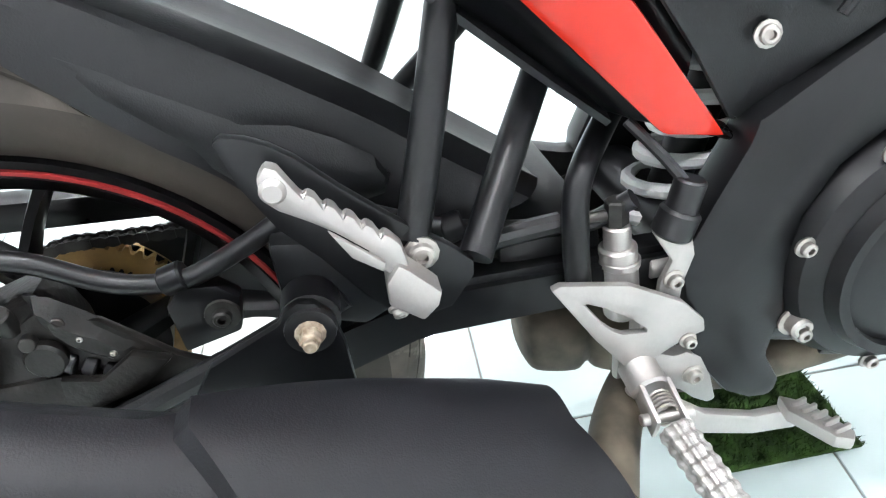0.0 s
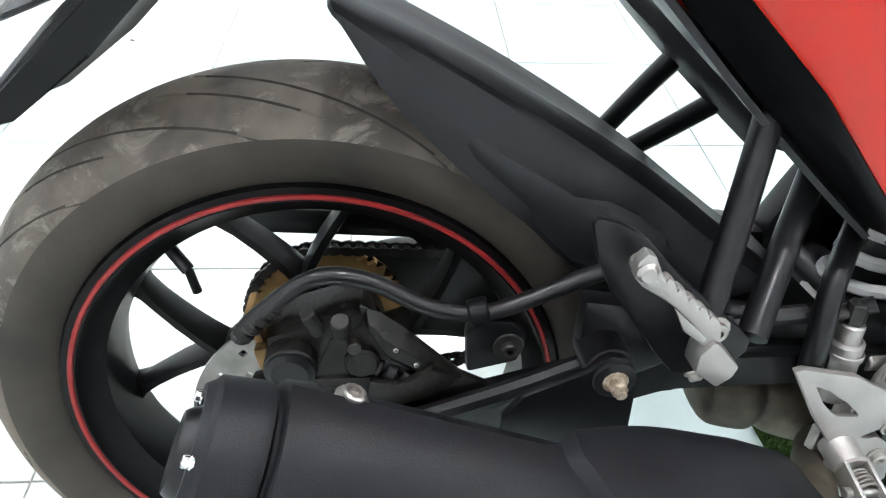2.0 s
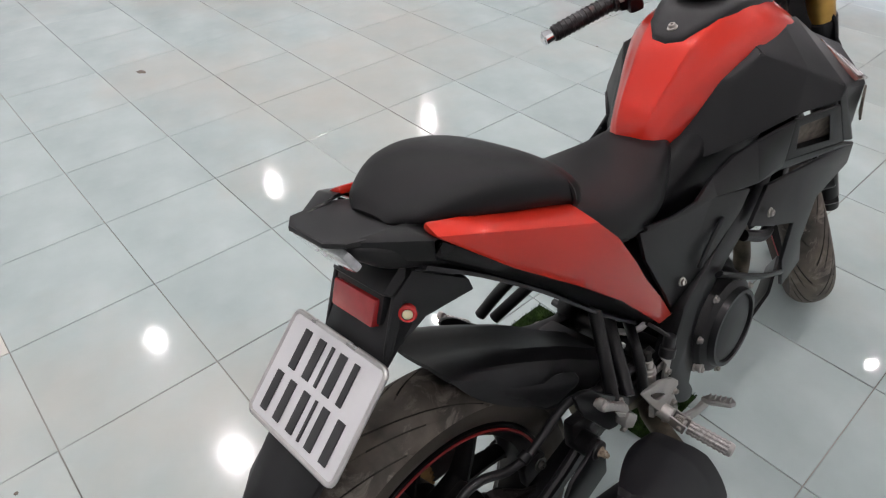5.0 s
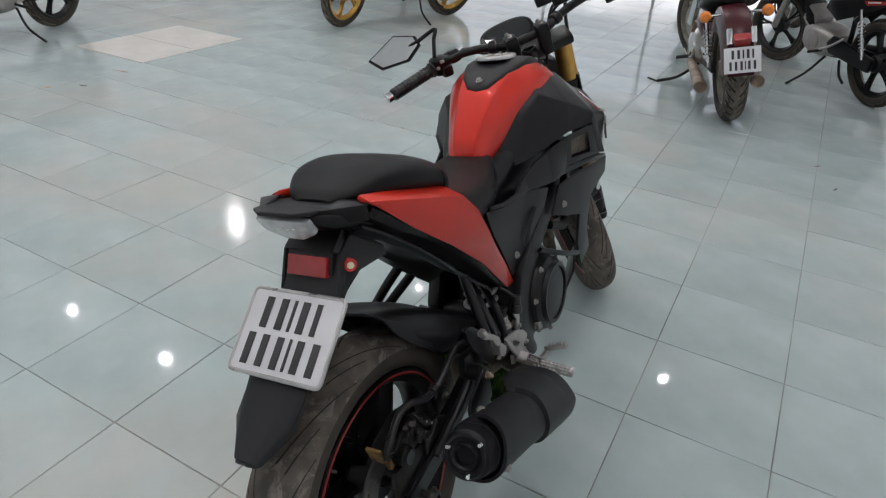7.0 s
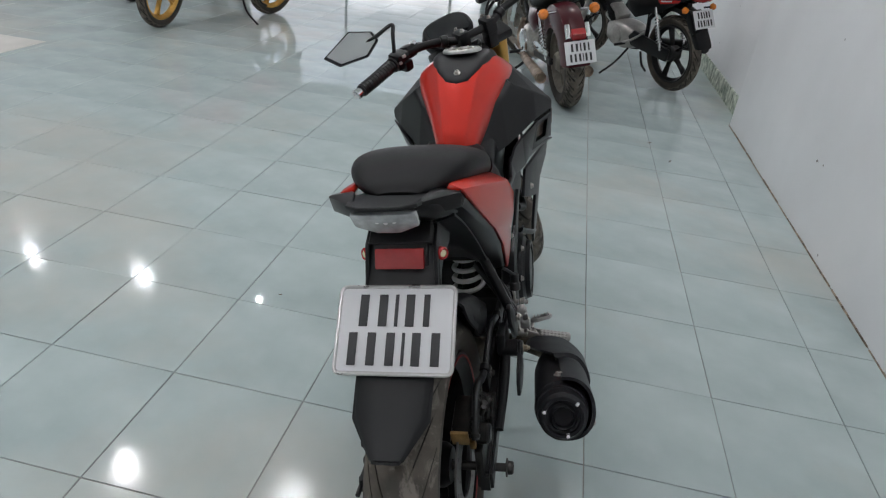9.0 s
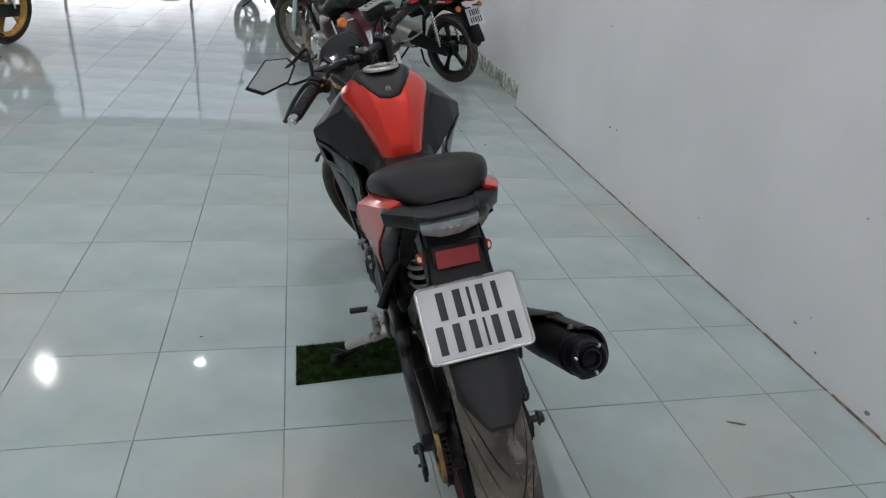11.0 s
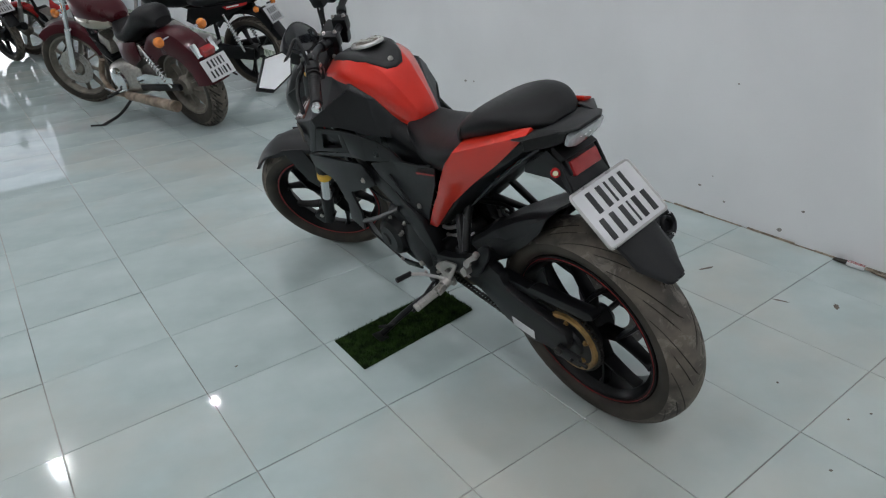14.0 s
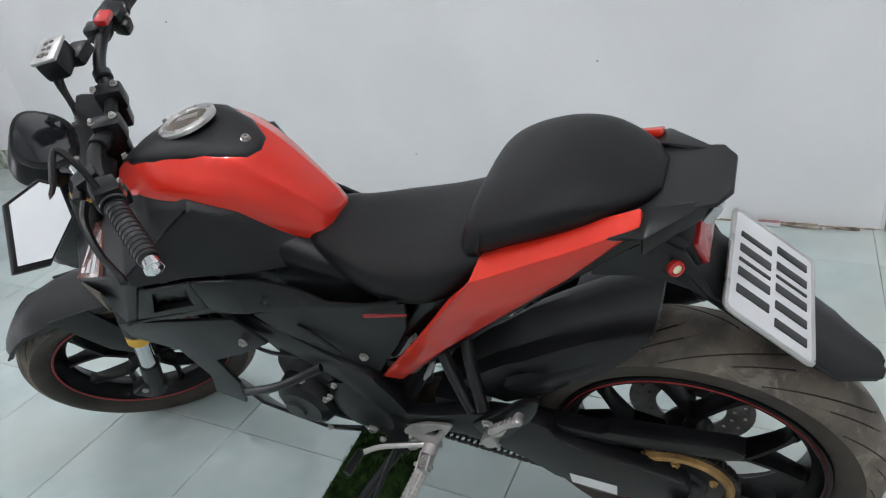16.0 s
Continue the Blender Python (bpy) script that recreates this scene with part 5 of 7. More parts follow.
    part("hinge_block", prism(yz([(0.2865, 0.474), (0.293, 0.468), (0.3095, 0.450), (0.3065, 0.441), (0.2965, 0.432), (0.2775, 0.447), (0.278, 0.462)], s * 0.160), (s * 0.021, 0, 0), 0.003), SILVER, peg)
    part("toe_boss", lathe([(s * 0.162, 0.0), (s * 0.162, 0.0068), (s * 0.178, 0.0072), (s * 0.181, 0.0050), (s * 0.181, 0.0)], (0, 0.2295, 0.529), steps=18), SILVER, peg)
    part("web", prism(yz([(0.252, 0.502), (0.280, 0.476), (0.2785, 0.470), (0.262, 0.483)], s * 0.176), (s * 0.004, 0, 0), 0.0015), SILVER, peg)
    part("pivot_pin", several(bolt((s * 0.152, 0.302, 0.461), (s, 0, 0), 0.0085, 0.006), bolt((s * 0.172, 0.283, 0.438), (s, 0.2, -0.8), 0.005, 0.005)), STEEL, peg)
    # rider foot rest hanger, heel plate and peg
    heel = [(0.387, 0.406), (0.394, 0.4085), (0.444, 0.398), (0.486, 0.374), (0.504, 0.354), (0.5055, 0.343), (0.490, 0.339), (0.457, 0.320), (0.445, 0.321), (0.420, 0.354)]
    hole = [(0.4110, 0.3885), (0.4135, 0.3885), (0.426, 0.382), (0.446, 0.368), (0.459, 0.3555), (0.4585, 0.3525), (0.452, 0.3535), (0.441, 0.355), (0.434, 0.359), (0.425, 0.368)]
    hanger = part("foot_rest_hanger", merged(prism(yz(heel, s * 0.134), (s * 0.007, 0, 0), 0.002, hole=yz(hole, s * 0.134)), prism(yz([(0.442, 0.325), (0.470, 0.322), (0.490, 0.313), (0.500, 0.315), (0.513, 0.306), (0.524, 0.282), (0.531, 0.256), (0.524, 0.253), (0.510, 0.262), (0.497, 0.275), (0.470, 0.288), (0.442, 0.296)], s * 0.118), (s * 0.012, 0, 0), 0.003), box((s * 0.126, 0.470, 0.345), (0.02, 0.03, 0.03), 0.005)), SILVER, bike, "cast aluminium heel plate and foot rest hanger")
    part("hanger_bolt", several(bolt((s * 0.142, 0.455, 0.322), (s, 0, 0), 0.005), bolt((s * 0.142, 0.492, 0.338), (s, 0, 0), 0.005), bolt((s * 0.131, 0.507, 0.290), (s, 0, 0), 0.0068)), STEEL, hanger)
    peg_a, peg_b = Vector((s * 0.184, 0.460, 0.303)), Vector((s * 0.272, 0.478, 0.278))
    knurl = []
    for k in range(31):
        wide = 0.0124 + (0.0012 if k % 4 in (1, 2) else 0.0)
        knurl.append([(0.004 + 0.0024 * k, (wide - (0.0014 if j % 4 > 1 else 0.0)) * math.cos(2 * math.pi * j / 40), (wide - (0.0014 if j % 4 > 1 else 0.0)) * math.sin(2 * math.pi * j / 40)) for j in range(40)])
    part("rider_peg", moved(bridge(bmesh.new(), knurl), Matrix.Translation(peg_a) @ (peg_b - peg_a).to_track_quat("X", "Z").to_matrix().to_4x4()), SILVER, hanger, "knurled aluminium foot peg", 6)
    part("peg_end", moved(lathe([(0.0755, 0.0), (0.0755, 0.0128), (0.082, 0.0128), (0.085, 0.010), (0.085, 0.0)], steps=24), Matrix.Translation(peg_a) @ (peg_b - peg_a).to_track_quat("X", "Z").to_matrix().to_4x4()), SILVER, hanger)
    part("peg_clevis", merged(rod((s * 0.132, 0.455, 0.318), (s * 0.158, 0.457, 0.311), 0.015), box((s * 0.170, 0.448, 0.307), (0.036, 0.004, 0.022), 0.002, (0, s * 16, 0)), box((s * 0.170, 0.470, 0.305), (0.036, 0.004, 0.022), 0.002, (0, s * 16, 0)), rod((s * 0.178, 0.440, 0.305), (s * 0.178, 0.480, 0.303), 0.0045)), SILVER, hanger)
    part("return_spring", tube([(s * (0.164 + 0.0035 * k / 10), 0.459 + 0.009 * math.cos(0.628 * k), 0.308 + 0.009 * math.sin(0.628 * k)) for k in range(50)], 0.0014, 6, 1), STEEL, hanger)

# right side controls
pedal = part("brake_pedal", prism([(0.144, 0.442, 0.309), (0.146, 0.474, 0.296), (0.149, 0.505, 0.273), (0.154, 0.545, 0.264), (0.158, 0.578, 0.268), (0.159, 0.584, 0.258), (0.158, 0.580, 0.246), (0.154, 0.545, 0.244), (0.149, 0.502, 0.252), (0.145, 0.457, 0.271), (0.144, 0.440, 0.290)], (0.009, 0, 0), 0.003), SILVER, bike, "aluminium rear brake pedal")
pad = part("pedal_pad", prism([(0.156, 0.566, 0.276), (0.176, 0.560, 0.280), (0.212, 0.572, 0.286), (0.216, 0.584, 0.284), (0.206, 0.594, 0.279), (0.162, 0.588, 0.268)], (0, 0, -0.012), 0.003), SILVER, pedal, "ribbed pedal tip")
part("pad_rib", several(*[box((0.170 + 0.009 * k, 0.5735 + 0.0020 * k, 0.2785 + 0.0016 * k), (0.003, 0.014, 0.005), 0.001, (0, -10, 12)) for k in range(5)]), SILVER, pad)
master = part("master_cylinder", merged(rod((0.112, 0.452, 0.352), (0.112, 0.446, 0.415), 0.014), rod((0.112, 0.446, 0.413), (0.112, 0.445, 0.432), 0.010), rod((0.112, 0.448, 0.398), (0.112, 0.448, 0.404), 0.0155), rod((0.112, 0.470, 0.39), (0.112, 0.495, 0.39), 0.009)), SILVER, bike, "rear brake master cylinder")
part("banjo_bolt", merged(rod((0.112, 0.445, 0.432), (0.112, 0.444, 0.452), 0.0085, steps=6), rod((0.108, 0.405, 0.438), (0.111, 0.445, 0.440), 0.0045)), CHAIN, master)
switch = part("brake_switch", merged(rod((0.130, 0.476, 0.426), (0.130, 0.483, 0.446), 0.0145), rod((0.130, 0.482, 0.444), (0.130, 0.488, 0.468), 0.011), tube([(0.130, 0.485, 0.464), (0.120, 0.470, 0.484), (0.105, 0.452, 0.505)], 0.004, 8)), HOSE, bike, "black rubber brake switch")
part("switch_bracket", prism(yz([(0.464, 0.430), (0.492, 0.430), (0.497, 0.406), (0.490, 0.382), (0.488, 0.350), (0.470, 0.350), (0.472, 0.386), (0.480, 0.404)], 0.124), (0.006, 0, 0), 0.002), SILVER, switch, "bare metal switch bracket")
part("bracket_screw", bolt((0.131, 0.482, 0.388), (1, 0, 0), 0.006), STEEL, switch)
part("brake_line", tube([(0.106, 0.30, 0.425), (0.104, 0.35, 0.432), (0.106, 0.405, 0.438)], 0.008, 10), HOSE, bike)

# shock absorber
coil = [(0.040 * math.cos(t), 0.530 + 0.040 * math.sin(t) + 0.010 * t / 6.28, 0.355 + 0.026 * t / 6.28) for t in np.linspace(0, 6.28 * 6.5, 104)]
shock = part("shock_absorber", rod((0, 0.52, 0.33), (0, 0.60, 0.57), 0.018), SATIN, bike, "rear shock absorber")
part("coil_spring", tube(coil, 0.0068, 8, 1), SPRING, shock, "white painted coil spring")

# engine
engine = part("engine", merged(skin([(0.545, 0.085, 0.27, 0.38), (0.59, 0.105, 0.26, 0.46), (0.66, 0.115, 0.25, 0.50), (0.76, 0.112, 0.265, 0.48), (0.83, 0.08, 0.29, 0.43)], 28, 4.5), box((0, 0.72, 0.50), (0.15, 0.13, 0.16), 0.02, (28, 0, 0)), box((0, 0.78, 0.60), (0.16, 0.13, 0.10), 0.02, (28, 0, 0))), SATIN, bike, "black engine block")
part("clutch_cover", merged(lathe([(0.10, 0.0), (0.155, 0.0), (0.158, 0.055), (0.152, 0.075), (0.140, 0.098), (0.118, 0.110), (0.10, 0.110)], (0, 0.675, 0.375), steps=56)), SATIN, engine, "round black clutch cover")
part("clutch_ring", lathe([(0.150, 0.070), (0.160, 0.072), (0.160, 0.080), (0.148, 0.084)], (0, 0.675, 0.375), steps=56, closed=True), PLASTIC, engine)
part("cover_screw", several(*[bolt((0.140, 0.675 + 0.102 * math.cos(t), 0.375 + 0.102 * math.sin(t)), (1, 0, 0), 0.006) for t in np.linspace(0.4, 6.2, 8)]), STEEL, engine, "zinc screw")
part("generator_cover", merged(lathe([(-0.10, 0.0), (-0.150, 0.0), (-0.152, 0.045), (-0.142, 0.062), (-0.12, 0.070), (-0.10, 0.070)], (0, 0.735, 0.372), steps=48), lathe([(-0.148, 0.0), (-0.156, 0.0), (-0.156, 0.022), (-0.150, 0.026)], (0, 0.755, 0.362), steps=24)), SATIN, engine, "round black generator cover")
part("sprocket_cover", bulged([(0.66, 0.44), (0.60, 0.46), (0.53, 0.42), (0.52, 0.33), (0.57, 0.29), (0.64, 0.31), (0.67, 0.37)], -0.128, 0.012, 0.01, 2), SATIN, engine, "black sprocket cover")
part("cover_screw", several(*[bolt((-0.142, y, z), (-1, 0, 0), 0.0055) for y, z in ((0.665, 0.41), (0.648, 0.425), (0.62, 0.47), (0.70, 0.465), (0.57, 0.30), (0.70, 0.30))]), STEEL, engine, "zinc screw")
part("cooling_fins", several(*[box((0, 0.70 + 0.011 * k, 0.435 + 0.021 * k), (0.172, 0.135, 0.006), 0.002, (28, 0, 0)) for k in range(5)]), SATIN, engine)
part("radiator", merged(box((0, 0.93, 0.60), (0.24, 0.03, 0.22), 0.006, (-10, 0, 0)), *[box((0, 0.948, 0.52 + 0.02 * k), (0.21, 0.006, 0.004), 0, (-10, 0, 0)) for k in range(9)]), SATIN, bike, "black radiator")
part("clutch_cable", tube([(-0.10, 0.95, 0.78), (-0.13, 0.85, 0.60), (-0.125, 0.78, 0.52), (-0.11, 0.68, 0.50)], 0.004, 8), HOSE, bike)
part("coolant_hose", tube([(0.10, 0.92, 0.54), (0.13, 0.84, 0.50), (0.12, 0.76, 0.53)], 0.012, 10), HOSE, bike, "black coolant hose")
part("airbox", skin([(0.50, 0.08, 0.60, 0.73), (0.54, 0.09, 0.58, 0.75), (0.66, 0.095, 0.60, 0.80), (0.86, 0.09, 0.66, 0.86), (1.0, 0.06, 0.70, 0.86)], 24, 4.5), PLASTIC, bike, "black airbox and frame middle")

# exhaust
part("exhaust_header", merged(tube([(0.03, 0.87, 0.47), (0.03, 0.95, 0.42), (0.04, 0.95, 0.31), (0.04, 0.85, 0.235), (0.05, 0.72, 0.215), (0.06, 0.60, 0.215), (0.075, 0.52, 0.240), (0.10, 0.475, 0.272), (0.16, 0.430, 0.288), (0.220, 0.400, 0.285)], 0.019, 14), skin([(0.396, 0.026, 0.240, 0.290), (0.406, 0.042, 0.226, 0.304), (0.44, 0.050, 0.222, 0.302), (0.455, 0.044, 0.228, 0.296), (0.47, 0.050, 0.215, 0.296), (0.53, 0.055, 0.195, 0.29), (0.61, 0.05, 0.19, 0.27), (0.65, 0.03, 0.20, 0.255)], 20, 2.6)), HEADER, bike, "sooty steel exhaust pipe under the engine")
AXIS_A, AXIS_B = Vector((0.259, -0.040, 0.478)), Vector((0.225, 0.43, 0.260))
way = (AXIS_B - AXIS_A).normalized()
MUF = Matrix.Translation(AXIS_A) @ way.to_track_quat("X", "Z").to_matrix().to_4x4()
MUF_END = MUF @ Matrix.Translation((0.004, 0, 0))
muffler = part("muffler", moved(lathe([(0.015, 0.0), (0.0, 0.026), (0.0, 0.040), (0.003, 0.0435), (0.030, 0.0460), (0.032, 0.0430), (0.056, 0.0440), (0.060, 0.050), (0.30, 0.050), (0.38, 0.044), (0.45, 0.025), (0.46, 0.022), (0.46, 0.0)], steps=48), MUF_END), SHIELD, bike, "black muffler can")
part("outlet", moved(lathe([(0.03, 0.0), (0.03, 0.016), (-0.006, 0.018), (-0.010, 0.021), (-0.006, 0.024), (0.004, 0.027)], steps=28), MUF_END), SATIN, muffler, "dark round outlet")
part("cap_ring", moved(lathe([(-0.001, 0.030), (-0.004, 0.032), (-0.004, 0.037), (0.0, 0.040)], steps=48), MUF_END), SHIELD, muffler)
part("collar", moved(lathe([(0.034, 0.043), (0.035, 0.0475), (0.038, 0.0490), (0.052, 0.0505), (0.055, 0.049), (0.056, 0.045)], steps=48), MUF_END), SHIELD, muffler, "black collar behind the end cap")
part("cap_bolt", moved(several(*[bolt((-0.003, 0.034 * math.cos(t), 0.034 * math.sin(t)), (-1, 0, 0), 0.0038, 0.004) for t in (0.3, 2.4, 4.5)]), MUF_END), CHROME, muffler, "bright cap screw")
rings = []
for k in range(77):
    ring = []
    for j in range(61):
        t = -1.75 + 3.7 * j / 60
        front = 0.415 + 0.06 * max(0, 1.7 - t)
        f = front * k / 36 if k <= 36 else front + 0.014 * (k - 36) / 4 if k <= 40 else front + 0.014 + (0.986 - front) * (k - 40) / 36
        grow = min(1, max(0, (f - 0.38) / 0.5))
        t = -1.95 + 0.3 * f + (1.62 + 0.75 * grow + 1.95 - 0.3 * f) * j / 60
        r = 0.0545 + 0.004 * grow + 0.0075 * min(1, max(0, (k - 36) / 4))
        tall = 1.17 - 0.17 * grow
        a = 0.036 + f * (0.425 - 0.028 * min(1, max(0, (t - 0.85) / 0.62)))
        c, s = math.cos(t), math.sin(t)
        ring.append((a, -0.006 + 0.036 * grow * max(0, s) - r * math.copysign(abs(c) ** 0.85, c), r * tall * math.copysign(abs(s) ** 0.9, s) if s > 0 else r * s))
    rings.append(ring)
sh = bridge(bmesh.new(), rings, closed=False, caps=False)
bmesh.ops.recalc_face_normals(sh, faces=sh.faces)
bmesh.ops.solidify(sh, geom=sh.faces[:], thickness=0.006)
shield = part("heat_shield", moved(sh, MUF), SHIELD, muffler, "grained black heat shield over the muffler", 25)
part("shield_bolt", moved(several(bolt((0.069, 0.002, 0.0610), (0, 0.02, 1), 0.0072, 0.005), bolt((0.060, -0.055, -0.029), (0, -0.85, -0.5), 0.006, 0.005)), MUF), STEEL, shield, "large zinc screw")
part("muffler_bracket", prism(yz([(0.149, 0.394), (0.163, 0.415), (0.210, 0.437), (0.216, 0.446), (0.224, 0.4505), (0.234, 0.448), (0.243, 0.437), (0.247, 0.415), (0.2485, 0.362), (0.20, 0.345), (0.15, 0.36)], 0.157), (0.008, 0, 0), 0.003), SATIN, bike, "black muffler bracket")
part("bracket_boss", merged(rod((0.12, 0.228, 0.430), (0.158, 0.228, 0.430), 0.019), prism(yz([(0.21, 0.475), (0.275, 0.465), (0.30, 0.42), (0.26, 0.40), (0.21, 0.42)], 0.112), (0.02, 0, 0), 0.006)), SATIN, bike)
part("rubber_bush", lathe([(0.158, 0.0), (0.168, 0.0), (0.169, 0.010), (0.1675, 0.0155), (0.163, 0.0165)], (0, 0.228, 0.430), steps=28), HOSE, bike, "black rubber bush round the nut")
part("bracket_bolt", merged(bolt((0.169, 0.228, 0.430), (1, 0, 0), 0.0072, 0.003), rod((0.169, 0.228, 0.430), (0.1785, 0.228, 0.430), 0.0068, steps=6), rod((0.1785, 0.228, 0.430), (0.183, 0.228, 0.430), 0.0042, steps=12)), RUSTY, bike, "rusty bracket nut")

# left side controls and stand
part("shift_lever", tube([(-0.135, 0.452, 0.318), (-0.150, 0.49, 0.322), (-0.165, 0.56, 0.312), (-0.185, 0.60, 0.305)], 0.0055, 10, 5, 0.8), SILVER, bike, "aluminium gear lever")
part("shift_rubber", rod((-0.180, 0.600, 0.306), (-0.235, 0.604, 0.310), 0.009), HOSE, bike, "black rubber gear lever tip")
part("shift_rod", rod((-0.128, 0.46, 0.332), (-0.122, 0.57, 0.40), 0.004), STEEL, bike)
foot = BIKE.inverted() @ Vector((0.165, 0.301, 0.008))
knee = Vector((-0.105, 0.555, 0.235))
stand = part("side_stand", merged(tube([knee, knee.lerp(foot, 0.5) + Vector((0.0, 0.012, 0)), foot + Vector((0.01, 0, 0.008))], 0.011, 10), rod(knee + Vector((-0.02, 0, 0)), knee + Vector((0.03, 0, 0)), 0.018)), SATIN, bike, "black steel side stand on the grass mat")
part("stand_foot", moved(box((0, 0, 0.003), (0.035, 0.055, 0.006), 0.002), Matrix.Translation(foot) @ pose(0, 0, 0, 0, 12.3, 0)), SATIN, stand)
part("tang", rod(knee.lerp(foot, 0.75), knee.lerp(foot, 0.75) + Vector((-0.05, 0.03, 0.005)), 0.005), SATIN, stand)
part("stand_spring", tube([knee + Vector((-0.02, 0.0, 0.03)), knee.lerp(foot, 0.45) + Vector((-0.012, -0.012, 0))], 0.006, 8, 3), SATIN, stand)

# ---- front end, turned with the wheel ----
def turned(bm):
    return moved(bm, TURN)


AX = Vector((0, -math.sin(radians(RAKE)), math.cos(radians(RAKE))))
HEAD = Vector((0, TRAIL_Y, 0)) + AX * 1.01
LEG = Vector((0, 0.040 * math.cos(radians(RAKE)), 0.040 * math.sin(radians(RAKE))))


def leg_at(s, d):
    """A place on a fork leg, d metres up the steering line from the ground."""
    return Vector((0, TRAIL_Y, 0)) + AX * d + LEG + Vector((s * 0.105, 0, 0))


for s in (-1, 1):
    leg = part("fork_outer_tube", turned(merged(rod(leg_at(s, 0.60), leg_at(s, 1.005), 0.027), rod(leg_at(s, 0.535), leg_at(s, 0.605), 0.0285))), GOLD, bike, "gold fork outer tube")
    part("dust_seal", turned(rod(leg_at(s, 0.505), leg_at(s, 0.54), 0.0285)), material("yellow_seal", (0.72, 0.42, 0.03), 0.4) if s < 0 else GOLD, leg, "yellow lower end of the fork tube")
    # added sleeve that blacks out the gold; full length left, where the shroud hides it
    part("fork_sleeve", turned(rod(leg_at(s, 0.545), leg_at(s, 0.88 if s > 0 else 1.0), 0.0305)), GRAIN, leg, "black sleeve over the gold fork tube")
    part("top_cap", turned(merged(rod(leg_at(s, 1.005), leg_at(s, 1.016), 0.022, steps=24), rod(leg_at(s, 1.013), leg_at(s, 1.023), 0.009, steps=6))), STEEL, leg, "bright fork cap")
    part("fork_inner_tube", turned(rod(leg_at(s, 0.385), leg_at(s, 0.52), 0.0195)), CHROME, leg, "silver fork slider")
    part("fork_lug", turned(merged(rod(leg_at(s, 0.25), leg_at(s, 0.395), 0.024), box(leg_at(s, 0.29) + Vector((0, 0.015, 0)), (0.04, 0.075, 0.06), 0.012, (-25, 0, 0)))), SATIN, leg, "black axle lug")
part("triple_clamp", turned(merged(box(HEAD + AX * 0.015 + LEG * 0.6, (0.26, 0.075, 0.03), 0.012, (RAKE, 0, 0)), box(HEAD - AX * 0.19 + LEG * 0.6, (0.26, 0.08, 0.035), 0.012, (RAKE, 0, 0)), rod(HEAD - AX * 0.19, HEAD + AX * 0.04, 0.022), lathe([(0, 0), (0.0, 0.018), (0.012, 0.016), (0.012, 0)], HEAD + AX * 0.03, "Z", 6))), SATIN, bike, "black triple clamp")
part("steering_head", rod(HEAD - AX * 0.18, HEAD - AX * 0.02, 0.036), SATIN, bike)
# front mudguard
rings = []
for k in range(15):
    f = k / 14
    phi = radians(141 - 92 * f)
    top, w = 0.312 + 0.010 * math.sin(f * 3.1), 0.058 + 0.008 * math.sin(f * 3.1)
    low = 0.285 if 0.25 < f < 0.72 else 0.302
    rings.append([(x, rad * math.cos(phi), rad * math.sin(phi)) for x, rad in ((-w, low), (-w, (low + top) / 2), (-w * 0.85, top - 0.012), (-w * 0.5, top), (0, top + 0.004), (w * 0.5, top), (w * 0.85, top - 0.012), (w, (low + top) / 2), (w, low))])
hug = bridge(bmesh.new(), rings, closed=False, caps=False)
bmesh.ops.recalc_face_normals(hug, faces=hug.faces)
bmesh.ops.solidify(hug, geom=hug.faces[:], thickness=0.005)
guard = part("front_mudguard", moved(hug, front_at), GRAIN, bike, "matt black front mudguard")
for s in (-1, 1):
    part("mudguard_stay", moved(prism(yz([(-0.06, 0.30), (0.03, 0.31), (0.0, 0.14), (-0.055, 0.05), (-0.085, 0.08)], s * 0.062), (s * 0.006, 0, 0), 0.002), front_at), GRAIN, guard)
part("front_caliper", moved(merged(box((0.075, -0.085, 0.085), (0.05, 0.06, 0.10), 0.014, (45, 0, 0)), rod((0.07, -0.1, 0.07), (0.108, -0.1, 0.07), 0.02)), front_at), SATIN, bike, "black front brake caliper")
part("front_brake_hose", turned(tube([(0.10, 1.30, 0.38), (0.13, 1.22, 0.50), (0.12, 1.12, 0.75), (0.14, 1.09, 0.95), (0.15, 1.06, 1.02), (0.13, 1.02, 1.04)], 0.0055, 8)), HOSE, bike)
# headlight with its cowl
head = part("headlight", turned(skin([(1.10, 0.085, 0.70, 0.90), (1.15, 0.10, 0.68, 0.915), (1.20, 0.095, 0.69, 0.89), (1.245, 0.075, 0.71, 0.84), (1.27, 0.045, 0.735, 0.80)], 28, 3.2)), PLASTIC, bike, "headlight in a black cowl")
part("lens", turned(skin([(1.235, 0.078, 0.712, 0.838), (1.265, 0.062, 0.722, 0.815), (1.285, 0.035, 0.74, 0.795)], 24, 2.8)), CLEAR, head, "clear headlight lens")
for s in (-1, 1):
    part("cowl_wing", turned(panel([(s * 0.10, 1.10, 0.90), (s * 0.128, 1.09, 0.80), (s * 0.118, 1.12, 0.66), (s * 0.09, 1.21, 0.67), (s * 0.102, 1.20, 0.86)], [(0, 1, 2, 3, 4)], 0.006)), PLASTIC, head)
    part("wing_decal", turned(panel([(s * 0.124, 1.115, 0.79), (s * 0.116, 1.15, 0.79), (s * 0.112, 1.165, 0.715), (s * 0.120, 1.13, 0.70)], [(0, 1, 2, 3)], 0.002)), RED_LINE, head, "red flash on the headlight cowl")
    part("marker", turned(panel([(s * 0.122, 1.14, 0.775), (s * 0.117, 1.165, 0.772), (s * 0.116, 1.17, 0.745), (s * 0.121, 1.145, 0.745)], [(0, 1, 2, 3)], 0.004)), PLATE, head)
